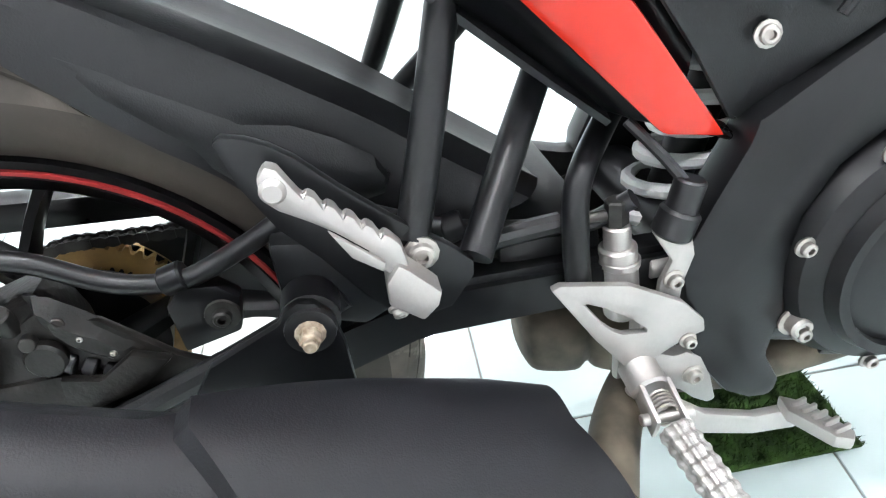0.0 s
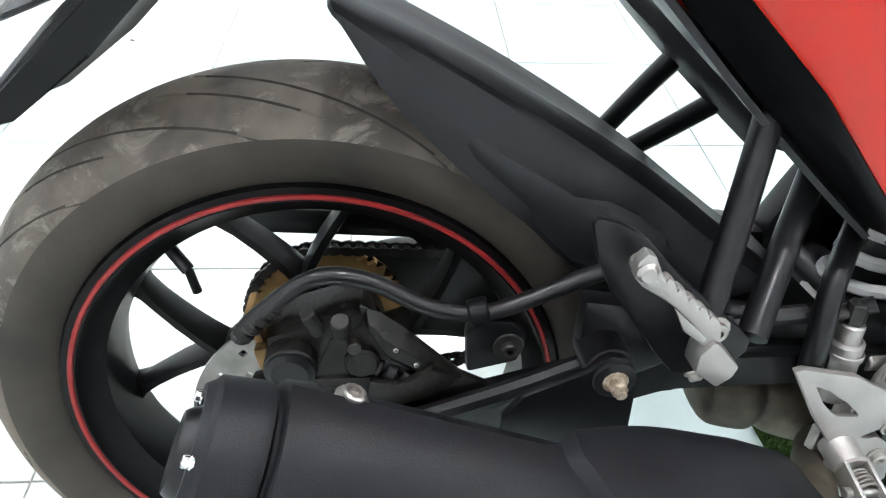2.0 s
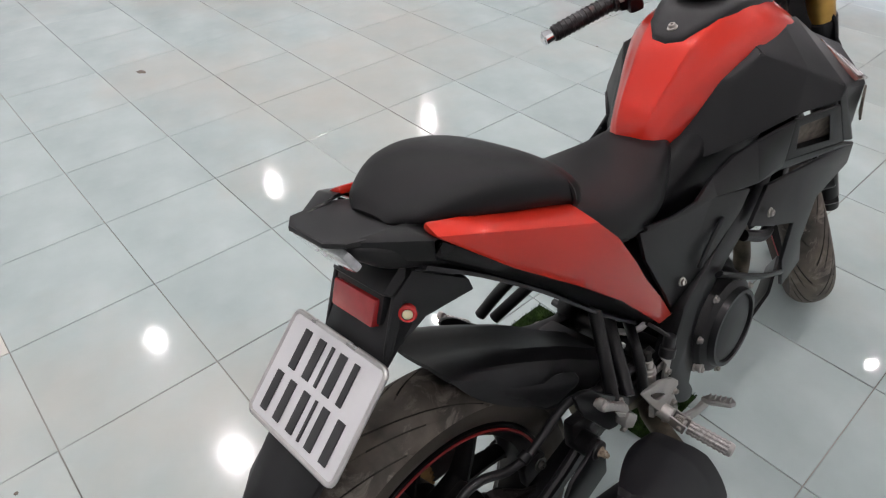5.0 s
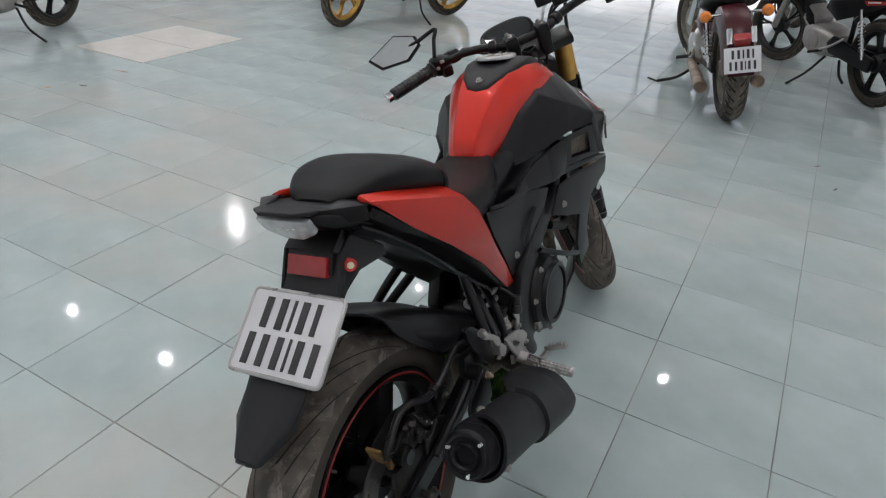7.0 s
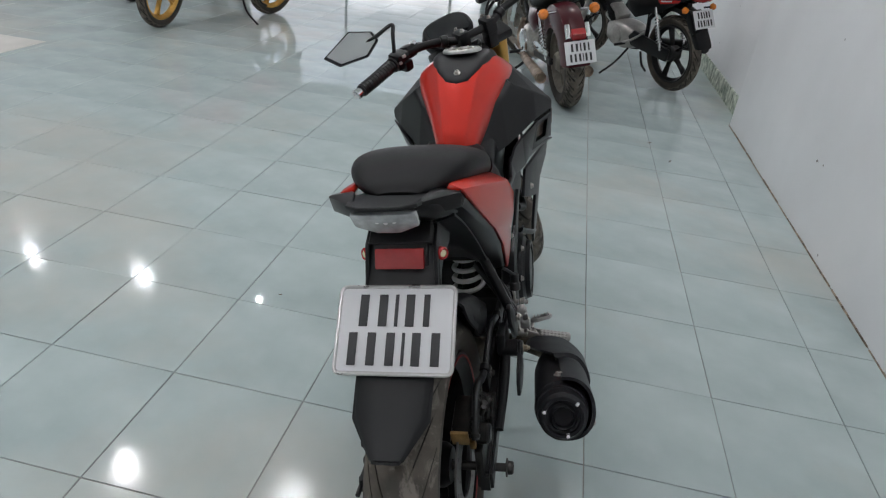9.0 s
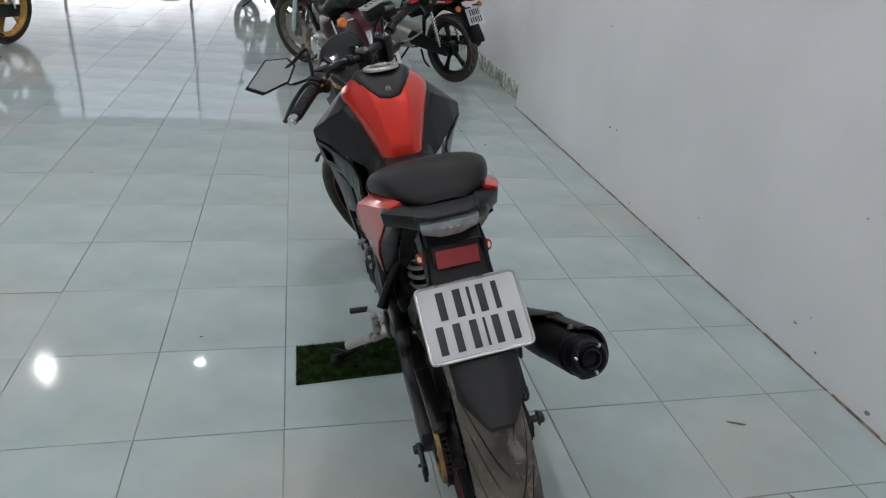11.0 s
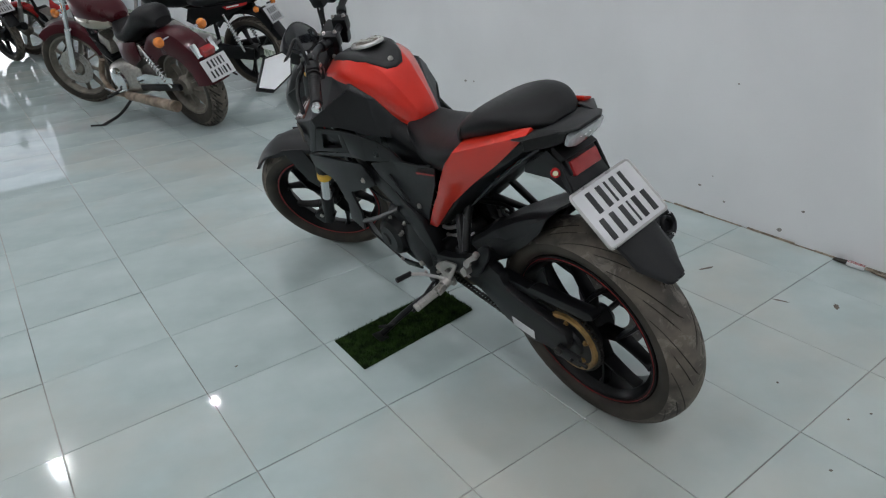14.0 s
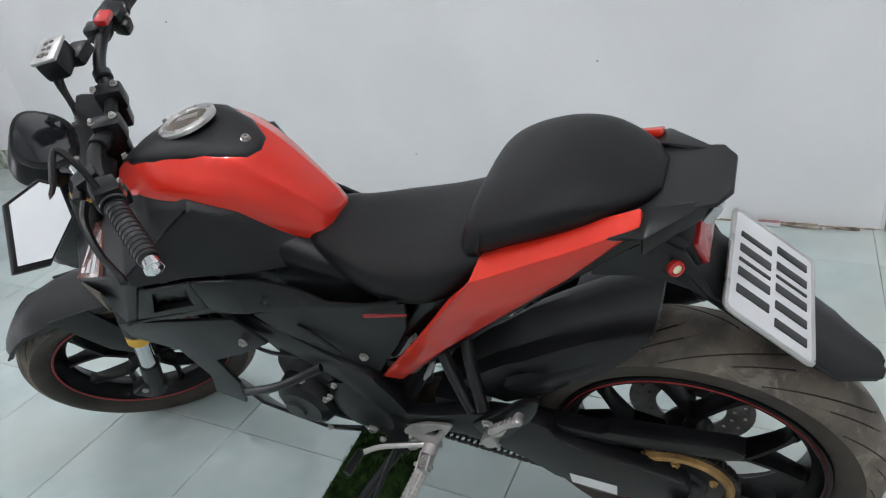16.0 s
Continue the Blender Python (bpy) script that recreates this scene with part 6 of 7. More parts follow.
# dashboard
DASH = Matrix.Translation((-0.025, 1.088, 1.0)) @ pose(0, 0, 0, 44, 0, 6)
hexagon = [(0.082 * math.copysign(abs(math.cos(t)) ** 0.75, math.cos(t)) * (1 + 0.10 * math.sin(t)), 0.054 * math.copysign(abs(math.sin(t)) ** 0.8, math.sin(t))) for t in np.linspace(0, 2 * math.pi, 28, endpoint=False)]
dash = part("instrument_panel", turned(moved(prism([(x, y, 0) for x, y in hexagon], (0, 0, -0.045), 0.006), DASH)), PLASTIC, bike, "black rounded instrument panel with a dark screen")
part("screen", turned(moved(prism([(x * 0.84, y * 0.80 + 0.004, 0.002) for x, y in hexagon], (0, 0, -0.006), 0.001), DASH)), SCREEN, dash, "dark glossy screen")
part("panel_button", turned(moved(several(rod((-0.05, -0.046, 0), (-0.05, -0.046, 0.006), 0.005), rod((0.05, -0.046, 0), (0.05, -0.046, 0.006), 0.005)), DASH)), STEEL, dash)
# handlebar and its fittings
GRIP = {s: (Vector((s * 0.395, 0.891, 1.000)), Vector((s * 0.275, 0.939, 1.012))) for s in (-1, 1)}
bar = [GRIP[-1][0], GRIP[-1][1], (-0.201, 0.967, 1.018), (-0.12, 0.985, 1.004), (-0.06, 0.977, 0.984), (0, 0.974, 0.982), (0.06, 0.977, 0.984), (0.12, 0.985, 1.004), (0.201, 0.967, 1.018), GRIP[1][1], GRIP[1][0]]
handlebar = part("handlebar", turned(tube(bar, 0.0115, 12)), SATIN, bike, "black handlebar")
for s in (-1, 1):
    part("bar_clamp", turned(merged(box((s * 0.045, 0.974, 0.982), (0.036, 0.050, 0.046), 0.010, (12, 0, 0)), box((s * 0.045, 0.985, 0.950), (0.032, 0.044, 0.06), 0.008, (18, 0, 0)))), SATIN, handlebar, "black bar clamp")
    part("clamp_bolt", turned(several(bolt((s * 0.045, 0.954, 1.005), (0, -0.2, 1), 0.005), bolt((s * 0.045, 0.992, 1.008), (0, -0.2, 1), 0.005))), STEEL, handlebar)
    part("bar_collar", turned(rod((s * 0.085, 0.980, 0.994), (s * 0.105, 0.984, 1.000), 0.0165)), SATIN, handlebar)
    a, b = GRIP[s]
    d = (a - b).normalized()
    grip = part("grip", turned(rod(a, b, 0.0160)), HOSE, handlebar, "black rubber grip")
    part("grip_ridge", turned(several(*[rod(a.lerp(b, f), a.lerp(b, f) - d * 0.003, 0.0175, steps=16) for f in np.linspace(0.06, 0.94, 12)])), HOSE, grip)
    part("grip_flange", turned(rod(b, b - d * 0.006, 0.021)), HOSE, grip)
    part("bar_end", turned(merged(rod(a, a + d * 0.020, 0.0125, 0.0150), rod(a + d * 0.020, a + d * 0.025, 0.012, 0.006))), CHROME, handlebar, "chrome bar end")
    sw = b - d * 0.030
    part("switch_box", turned(merged(box(sw, (0.046, 0.044, 0.046), 0.011, (20, 0, -s * 22)), box(sw - d * 0.012 + Vector((0, -0.012, -0.020)), (0.03, 0.03, 0.03), 0.008, (20, 0, -s * 22)))), PLASTIC, handlebar, "black switch housing")
    part("switch_button", turned(several(box(sw + Vector((0.008, -0.026, 0.008)), (0.012, 0.006, 0.008), 0.002), box(sw + Vector((-0.008, -0.026, -0.004)), (0.010, 0.006, 0.008), 0.002))), STEEL, handlebar)
    part("lever", turned(tube([sw + Vector((0, 0.035, 0.004)), b + Vector((s * 0.01, 0.050, 0.000)), (a + b) / 2 + Vector((s * 0.01, 0.056, -0.006)), a + Vector((s * 0.0, 0.052, -0.010)), a + Vector((s * 0.012, 0.048, -0.012))], 0.0065, 8, 5, 0.7)), SATIN, handlebar, "black lever")
    part("perch", turned(merged(box(sw - d * 0.045 + Vector((0, 0.012, 0.0)), (0.034, 0.042, 0.036), 0.009, (0, 0, -s * 22)), rod(sw - d * 0.04 + Vector((0, 0.03, 0.0)), sw - d * 0.005 + Vector((0, 0.045, 0.002)), 0.010))), SATIN, handlebar, "black lever bracket")
part("cable_nut", turned(merged(rod((-0.205, 0.985, 1.022), (-0.170, 1.000, 1.028), 0.0085), rod((-0.208, 0.972, 1.020), (-0.196, 0.977, 1.021), 0.0155))), CHROME, handlebar, "bright cable adjuster")
part("kill_switch", turned(box((0.205, 0.952, 1.040), (0.036, 0.026, 0.014), 0.005, (10, 0, -22))), BRIGHT_RED, handlebar, "red stop switch")
reservoir = part("fluid_reservoir", turned(merged(box((0.096, 1.028, 1.056), (0.064, 0.046, 0.040), 0.008, (0, 0, -12)), box((0.13, 1.005, 1.035), (0.05, 0.04, 0.025), 0.008, (0, 0, -22)))), PLASTIC, handlebar, "black brake fluid reservoir with a pale lid")
part("lid", turned(box((0.096, 1.028, 1.079), (0.066, 0.048, 0.008), 0.003, (0, 0, -12))), ALLOY, reservoir, "pale grey lid with worn lettering")
part("lettering", turned(moved(text_bars(0.05, [(1, 0.6, 1), (0.8, 1, 0.7)], 0.008, 0.001), Matrix.Translation((0.096, 1.028, 1.0835)) @ pose(0, 0, 0, -90, 0, -12))), SMEAR, reservoir, "grey bars in place of writing")
for y0, z0 in ((0.0, 0.0), (0.02, 0.02)):
    part("control_cable", turned(tube([(-0.18, 0.998, 1.027), (-0.13, 1.035 + y0 * 0.5, 0.995 + z0 * 0.4), (-0.06, 1.055, 0.94), (-0.02, 1.08, 0.85)], 0.0042, 8)), HOSE, bike)
    part("control_cable", turned(tube([(0.18, 0.985, 1.025), (0.125, 1.050 + y0 * 0.5, 1.02 + z0 * 0.5), (0.08, 1.065, 0.97), (0.04, 1.09, 0.85)], 0.0042, 8)), HOSE, bike)
# mirror on the left of the handlebar, placed where it stands after the turn
corner = [Vector(p) for p in ((-0.377, 0.766, 0.981), (-0.333, 0.762, 0.958), (-0.257, 0.790, 0.973), (-0.229, 0.812, 1.012), (-0.245, 0.817, 1.036), (-0.309, 0.808, 1.041))]
mid = sum(corner, Vector()) / 6
normal = (corner[2] - corner[0]).cross(corner[5] - corner[0]).normalized()
if normal.y > 0:
    normal = -normal
normal = (normal + Vector((0, 0, 0.07))).normalized()
flatten = [p - normal * (p - mid).dot(normal) for p in corner]
mirror = part("mirror", prism([p - normal * 0.012 for p in flatten], normal * 0.011, 0.004), PLASTIC, bike, "six-sided rear-view mirror in a black shell")
part("mirror_glass", prism([mid + (p - mid) * 0.88 for p in flatten], normal * 0.0012, 0), MIRROR, mirror, "bright mirror glass")
root = TURN @ (GRIP[-1][1] + Vector((0.02, 0.01, 0.02)))
part("mirror_stalk", merged(tube([root, root + Vector((0.0, 0.01, 0.05)), root + Vector((-0.005, 0.03, 0.075)), mid - normal * 0.012 + Vector((0.05, 0.01, 0.02)), mid - normal * 0.010], 0.0055, 8)), SATIN, mirror)


# ---- the other motorcycles ----
def plain_wheel(name, parent, at, r, width, bead, rim_mat, label, tyre_label, spokes=5, fork=0.0, grooves=22):
    barrel, arms = rim_mesh(bead + 0.003, width * 0.72, spokes, fork, 0.05, width * 0.8, 0.016)
    w = part(name, moved(barrel, at), rim_mat, parent, label)
    part("spoke", moved(arms, at), rim_mat, w)
    part("tyre", moved(tyre_mesh(r, width, bead, grooves, 8, 20, 0.007), at), RUBBER, w, tyre_label)
    part("hub_drum", moved(lathe([(-width * 0.5, 0), (-width * 0.5, 0.05), (-width * 0.35, 0.065), (width * 0.35, 0.065), (width * 0.5, 0.05), (width * 0.5, 0)], steps=28), at), rim_mat, w)
    return w


def far_plate(parent, m, w=0.19, h=0.14):
    p = part("number_plate", moved(box((0, 0, 0), (w, 0.003, h), 0.001), m), PLATE, parent, "white number plate with black bars")
    part("lettering", moved(text_bars(w * 0.68, [(1, 1, 0.6, 1, 0.7)], h * 0.34, 0.002), m @ Matrix.Translation((0, -0.003, h * 0.22))), INK, p, "black bars in place of writing")
    part("lettering", moved(text_bars(w * 0.8, [(1, 1, 1, 0.4, 1, 1)], h * 0.34, 0.002), m @ Matrix.Translation((0, -0.003, -h * 0.22))), INK, p, "black bars in place of writing")


def arch(centre, r, w, a0, a1, drop=0.05, n=14):
    rings = []
    for k in range(n):
        phi = radians(a0 + (a1 - a0) * k / (n - 1))
        rings.append([(x, centre[1] + q * math.cos(phi), centre[2] + q * math.sin(phi)) for x, q in ((-w, r - drop), (-w, r - drop * 0.4), (-w * 0.8, r - 0.008), (-w * 0.4, r), (0, r + 0.003), (w * 0.4, r), (w * 0.8, r - 0.008), (w, r - drop * 0.4), (w, r - drop))])
    bm = bridge(bmesh.new(), rings, closed=False, caps=False)
    bmesh.ops.recalc_face_normals(bm, faces=bm.faces)
    bmesh.ops.solidify(bm, geom=bm.faces[:], thickness=0.004)
    return bm


def twin_shocks(root, x, low, high, body):
    for s in (-1, 1):
        lo, hi = Vector((s * x, *low)), Vector((s * x, *high))
        sh = part("rear_shock", rod(lo, hi, 0.011), CHROME, root, "chrome rear shock absorber")
        n = 60
        d = hi - lo
        side, up = Vector((1, 0, 0)), d.normalized().cross(Vector((1, 0, 0)))
        part("coil_spring", tube([lo + d * (0.15 + 0.6 * k / n) + 0.021 * (math.cos(k * 0.9) * side + math.sin(k * 0.9) * up) for k in range(n)], 0.0038, 6, 1), body, sh)


def cruiser(m):
    root = thing("cruiser_motorcycle", "maroon cruiser motorcycle with chrome engine, parked on its side stand", "motorcycle", m)
    base, rf, rr = 1.50, 0.315, 0.315
    turn = Matrix.Translation((0, base, 0)) @ pose(0, 0, 0, 0, 0, 24) @ Matrix.Translation((0, -base, 0))
    plain_wheel("rear_wheel", root, Matrix.Translation((0, 0, rr)), rr, 0.135, 0.205, DUSTY_RIM, "dusty rear wheel", "wide knobbly dusty rear tyre", 9, 0, 30)
    plain_wheel("front_wheel", root, turn @ Matrix.Translation((0, base, rf)), rf, 0.095, 0.238, DUSTY_RIM, "dusty front wheel with thin spokes", "front tyre with brown dust", 9, 0)
    part("brake_disc", moved(disc_mesh(0.07, 0.135, -0.05), turn @ Matrix.Translation((0, base, rf))), STEEL, root, "steel front disc")
    part("rear_fender", arch((0, 0, rr), 0.375, 0.085, 172, 38, 0.15, 18), MAROON, root, "deep glossy maroon rear fender")
    part("front_fender", moved(arch((0, base, rf), 0.345, 0.062, 165, 55, 0.07), turn), MAROON, root, "maroon front fender")
    part("fuel_tank", skin([(0.52, 0.05, 0.72, 0.77), (0.60, 0.105, 0.69, 0.83), (0.74, 0.135, 0.69, 0.90), (0.90, 0.13, 0.71, 0.93), (1.00, 0.085, 0.75, 0.91), (1.04, 0.05, 0.79, 0.87)], 28, 2.4), MAROON, root, "teardrop maroon fuel tank")
    part("tank_trim", skin([(0.56, 0.08, 0.685, 0.745), (0.66, 0.126, 0.672, 0.762), (0.80, 0.1395, 0.676, 0.772), (0.95, 0.11, 0.70, 0.775)], 28, 3.5), BEIGE, root, "champagne lower tank band")
    part("filler_cap", lathe([(0, 0.035), (0.012, 0.034), (0.016, 0.028), (0.016, 0)], (0, 0.87, 0.93), "Z", 24), CHROME, root, "chrome filler cap")
    part("rider_seat", skin([(0.02, 0.06, 0.70, 0.755), (0.08, 0.10, 0.70, 0.815), (0.18, 0.118, 0.68, 0.825), (0.27, 0.125, 0.64, 0.775), (0.36, 0.135, 0.60, 0.715), (0.46, 0.13, 0.60, 0.715), (0.55, 0.07, 0.65, 0.735)], 28, 2.6), LEATHER, root, "worn black stepped seat")
    part("side_cover", bulged([(0.26, 0.62), (0.50, 0.60), (0.52, 0.48), (0.40, 0.44), (0.28, 0.50)], -0.125, 0.02, 0.008, 2), MAROON, root, "maroon side cover")
    part("side_cover", bulged([(0.26, 0.62), (0.50, 0.60), (0.52, 0.48), (0.40, 0.44), (0.28, 0.50)], 0.125, 0.02, 0.008, 2), MAROON, root, "maroon side cover")
    eng = part("engine", merged(skin([(0.42, 0.09, 0.24, 0.42), (0.52, 0.13, 0.21, 0.46), (0.66, 0.14, 0.20, 0.46), (0.80, 0.12, 0.22, 0.42), (0.88, 0.08, 0.25, 0.38)], 24, 4), box((0, 0.56, 0.54), (0.13, 0.13, 0.2), 0.02, (-24, 0, 0)), box((0, 0.82, 0.52), (0.13, 0.13, 0.2), 0.02, (28, 0, 0))), STEEL, root, "polished V-twin engine")
    part("cooling_fin", several(*[box((0, 0.555 - 0.009 * k, 0.46 + 0.02 * k), (0.165, 0.16, 0.006), 0.002, (-24, 0, 0)) for k in range(7)], *[box((0, 0.80 + 0.011 * k, 0.45 + 0.02 * k), (0.165, 0.16, 0.006), 0.002, (28, 0, 0)) for k in range(7)]), SATIN, eng, "black cooling fin")
    for s in (-1, 1):
        part("engine_cover", lathe([(s * 0.12, 0), (s * 0.172, 0), (s * 0.170, 0.05), (s * 0.155, 0.085), (s * 0.12, 0.09)], (0, 0.66, 0.33), steps=36), CHROME, eng, "round chrome engine cover")
        part("fork_leg", moved(merged(rod((s * 0.085, base + 0.0, rf), (s * 0.085, base - 0.13, 0.62), 0.026), rod((s * 0.085, base - 0.12, 0.60), (s * 0.085, base - 0.26, 0.98), 0.018)), turn), CHROME, root, "chrome fork leg")
        ind = part("indicator", merged(rod((s * 0.08, -0.10, 0.66), (s * 0.15, -0.12, 0.66), 0.008)), CHROME, root, "indicator on a chrome stalk")
        part("lens", lathe([(-0.03, 0.0), (-0.028, 0.02), (-0.015, 0.031), (0.0, 0.034), (0.015, 0.03), (0.02, 0)], (s * 0.165, -0.12, 0.66), "Y", 20), AMBER, ind, "amber lens")
        ind2 = part("indicator", moved(rod((s * 0.09, base - 0.16, 0.76), (s * 0.15, base - 0.16, 0.76), 0.008), turn), CHROME, root, "indicator on a chrome stalk")
        part("lens", moved(lathe([(-0.03, 0.0), (-0.028, 0.02), (-0.015, 0.031), (0.0, 0.034), (0.02, 0)], (s * 0.165, base - 0.16, 0.76), "Y", 20), turn), AMBER, ind2, "amber lens")
        part("foot_peg", merged(rod((s * 0.12, 0.72, 0.24), (s * 0.25, 0.72, 0.24), 0.012)), HOSE, root, "black rubber foot peg")
        part("muffler", merged(rod((s * 0.155, 0.62, 0.22), (s * 0.165, 0.02, 0.215), 0.030, 0.038), tube([(s * 0.09, 0.90, 0.44), (s * 0.12, 0.95, 0.32), (s * 0.14, 0.85, 0.22), (s * 0.152, 0.66, 0.22)], 0.02, 12), lathe([(-0.015, 0.038), (0, 0.028), (0.05, 0.026), (0.05, 0)], (s * 0.165, 0.02, 0.215), "Y", 24)), DUSTY_PIPE, root, "long dusty brown muffler")
    twin_shocks(root, 0.115, (0.05, 0.32), (0.24, 0.60), CHROME)
    part("headlight", moved(merged(lathe([(-0.10, 0.0), (-0.09, 0.06), (-0.05, 0.082), (0.0, 0.09), (0.02, 0.088), (0.022, 0.0)], (0, base - 0.14, 0.86), "Y", 32)), turn), CHROME, root, "round chrome headlight")
    part("handlebar", moved(merged(tube([(-0.36, 0.98, 1.02), (-0.30, 1.04, 1.05), (-0.18, 1.16, 1.06), (-0.07, 1.23, 1.0), (0.07, 1.23, 1.0), (0.18, 1.16, 1.06), (0.30, 1.04, 1.05), (0.36, 0.98, 1.02)], 0.012, 10)), turn), CHROME, root, "wide chrome handlebar")
    for s in (-1, 1):
        part("grip", moved(rod((s * 0.36, 0.98, 1.02), (s * 0.29, 1.05, 1.05), 0.017), turn), HOSE, root, "black rubber grip")
    part("speedometer", moved(lathe([(-0.04, 0), (-0.04, 0.04), (0.0, 0.045), (0.006, 0.04), (0.004, 0)], (0, 1.2, 1.07), "Z", 28), turn), CHROME, root, "round chrome speedometer")
    part("tail_lamp", merged(box((0, -0.335, 0.56), (0.09, 0.05, 0.055), 0.012, (-60, 0, 0))), REFLECTOR, root, "red tail lamp on the fender")
    part("lamp_bracket", several(box((-0.062, -0.315, 0.575), (0.03, 0.03, 0.09), 0.006, (-30, 0, 0)), box((0.062, -0.315, 0.575), (0.03, 0.03, 0.09), 0.006, (-30, 0, 0))), CHROME, root, "chrome lamp bracket")
    far_plate(root, Matrix.Translation((0, -0.385, 0.46)) @ pose(0, 0, 0, -24, 0, 0))
    part("swing_arm", merged(box((-0.10, 0.22, 0.30), (0.03, 0.5, 0.045), 0.01, (-6, 0, 0)), box((0.10, 0.22, 0.30), (0.03, 0.5, 0.045), 0.01, (-6, 0, 0))), SATIN, root, "black swing arm")
    part("chain_case", prism(yz([(0.0, 0.40), (0.30, 0.40), (0.45, 0.36), (0.45, 0.31), (0.0, 0.36)], -0.115), (-0.012, 0, 0), 0.004), CHROME, root, "chrome chain guard")
    part("frame", merged(tube([(0, 0.05, 0.63), (0, 0.5, 0.62), (0, 1.05, 0.80), (0, 1.18, 0.90)], 0.03, 10), tube([(0, 1.12, 0.78), (0, 0.98, 0.40), (0, 0.85, 0.22), (0, 0.45, 0.22)], 0.02, 10)), SATIN, root, "black tubular frame")
    inv = m.inverted()
    f = inv @ Vector((m.translation + (m.to_3x3() @ Vector((-0.40, 0.70, 0)))).to_tuple()[:2] + (0.006,))
    part("side_stand", merged(tube([(-0.10, 0.62, 0.21), (-0.24, 0.68, 0.11), f], 0.011, 8), tube([f + Vector((0.0, -0.005, 0.0)), f + Vector((-0.06, 0.06, 0.015))], 0.007, 6, 2)), SATIN, root, "black side stand")
    part("gear_lever", tube([(-0.15, 0.60, 0.27), (-0.17, 0.72, 0.24), (-0.18, 0.86, 0.26)], 0.007, 8), CHROME, root)
    return root


def commuter(m, body, accent, rim, label, gold_fork=None, rack=True):
    root = thing("commuter_motorcycle", label, "motorcycle", m)
    base, r = 1.28, 0.305
    turn = Matrix.Translation((0, base, 0)) @ pose(0, 0, 0, 0, 0, 18) @ Matrix.Translation((0, -base, 0))
    plain_wheel("rear_wheel", root, Matrix.Translation((0, 0, r)), r, 0.092, 0.232, rim, "five-spoke alloy rear wheel", "dark rear tyre", 5, 5.0)
    plain_wheel("front_wheel", root, turn @ Matrix.Translation((0, base, r)), r, 0.080, 0.232, rim, "five-spoke alloy front wheel", "dark front tyre", 5, 5.0)
    part("front_fender", moved(arch((0, base, r), 0.335, 0.055, 150, 40, 0.05), turn), body, root, "front fender")
    part("rear_fender", merged(arch((0, 0, r), 0.40, 0.06, 118, 40, 0.06), prism(yz([(-0.16, 0.685), (-0.20, 0.66), (-0.335, 0.455), (-0.345, 0.42), (-0.30, 0.42), (-0.15, 0.61)], -0.065), (0.13, 0, 0), 0.008)), PLASTIC, root, "black plastic rear fender flap")
    part("fuel_tank", skin([(0.50, 0.07, 0.72, 0.80), (0.60, 0.12, 0.70, 0.88), (0.74, 0.145, 0.70, 0.95), (0.88, 0.15, 0.70, 0.96), (0.98, 0.10, 0.74, 0.92), (1.02, 0.06, 0.78, 0.88)], 28, 3.0), body, root, "fuel tank")
    part("tank_decal", several(*[panel([(s * 0.152, 0.72, 0.80), (s * 0.154, 0.86, 0.83), (s * 0.152, 0.80, 0.86), (s * 0.150, 0.70, 0.84)], [(0, 1, 2, 3)], 0.002) for s in (-1, 1)]), PLATE, root, "white flash on the tank")
    part("dual_seat", skin([(-0.12, 0.09, 0.755, 0.80), (-0.04, 0.115, 0.745, 0.845), (0.14, 0.13, 0.735, 0.84), (0.30, 0.13, 0.715, 0.80), (0.44, 0.115, 0.71, 0.80), (0.53, 0.07, 0.73, 0.80)], 28, 3.2), LEATHER, root, "long black dual seat")
    for s in (-1, 1):
        pts = [(-0.24, 0.795), (-0.05, 0.765), (0.30, 0.71), (0.50, 0.70), (0.55, 0.60), (0.40, 0.53), (0.20, 0.60), (-0.04, 0.70)]
        part("side_panel", bulged(pts, s * 0.115, 0.014, 0.008, 2), body, root, "side panel")
        part("side_decal", panel([(s * 0.134, -0.14, 0.762), (s * 0.134, 0.12, 0.722), (s * 0.134, 0.08, 0.698), (s * 0.131, -0.12, 0.738)], [(0, 1, 2, 3)], 0.003), accent, root, "bright decal on the side panel")
        part("decal_bar", panel([(s * 0.1385, -0.05, 0.745), (s * 0.1385, 0.08, 0.724), (s * 0.1385, 0.075, 0.714), (s * 0.1385, -0.045, 0.734)], [(0, 1, 2, 3)], 0.001), PLATE, root, "pale bars in place of writing")
        part("fork_leg", moved(merged(rod((s * 0.08, base, r), (s * 0.08, base - 0.11, 0.60), 0.026), rod((s * 0.08, base - 0.10, 0.58), (s * 0.08, base - 0.22, 0.93), 0.017)), turn), gold_fork or SILVER, root, "fork leg")
        ind = part("indicator", rod((s * 0.06, -0.19, 0.70), (s * 0.12, -0.2, 0.70), 0.007), PLASTIC, root, "rear indicator")
        part("lens", lathe([(-0.03, 0), (-0.02, 0.02), (0.0, 0.026), (0.012, 0.02), (0.014, 0)], (s * 0.135, -0.2, 0.70), "Y", 16), AMBER, ind, "amber lens")
        part("foot_peg", rod((s * 0.10, 0.50, 0.29), (s * 0.22, 0.50, 0.29), 0.011), HOSE, root, "rubber foot peg")
        if rack:
            part("grab_rail", tube([(s * 0.115, 0.02, 0.79), (s * 0.125, -0.10, 0.85), (s * 0.09, -0.24, 0.865), (0, -0.27, 0.87)], 0.009, 8), SILVER, root, "silver grab rail")
    twin_shocks(root, 0.125, (0.02, 0.34), (0.14, 0.66), CHROME)
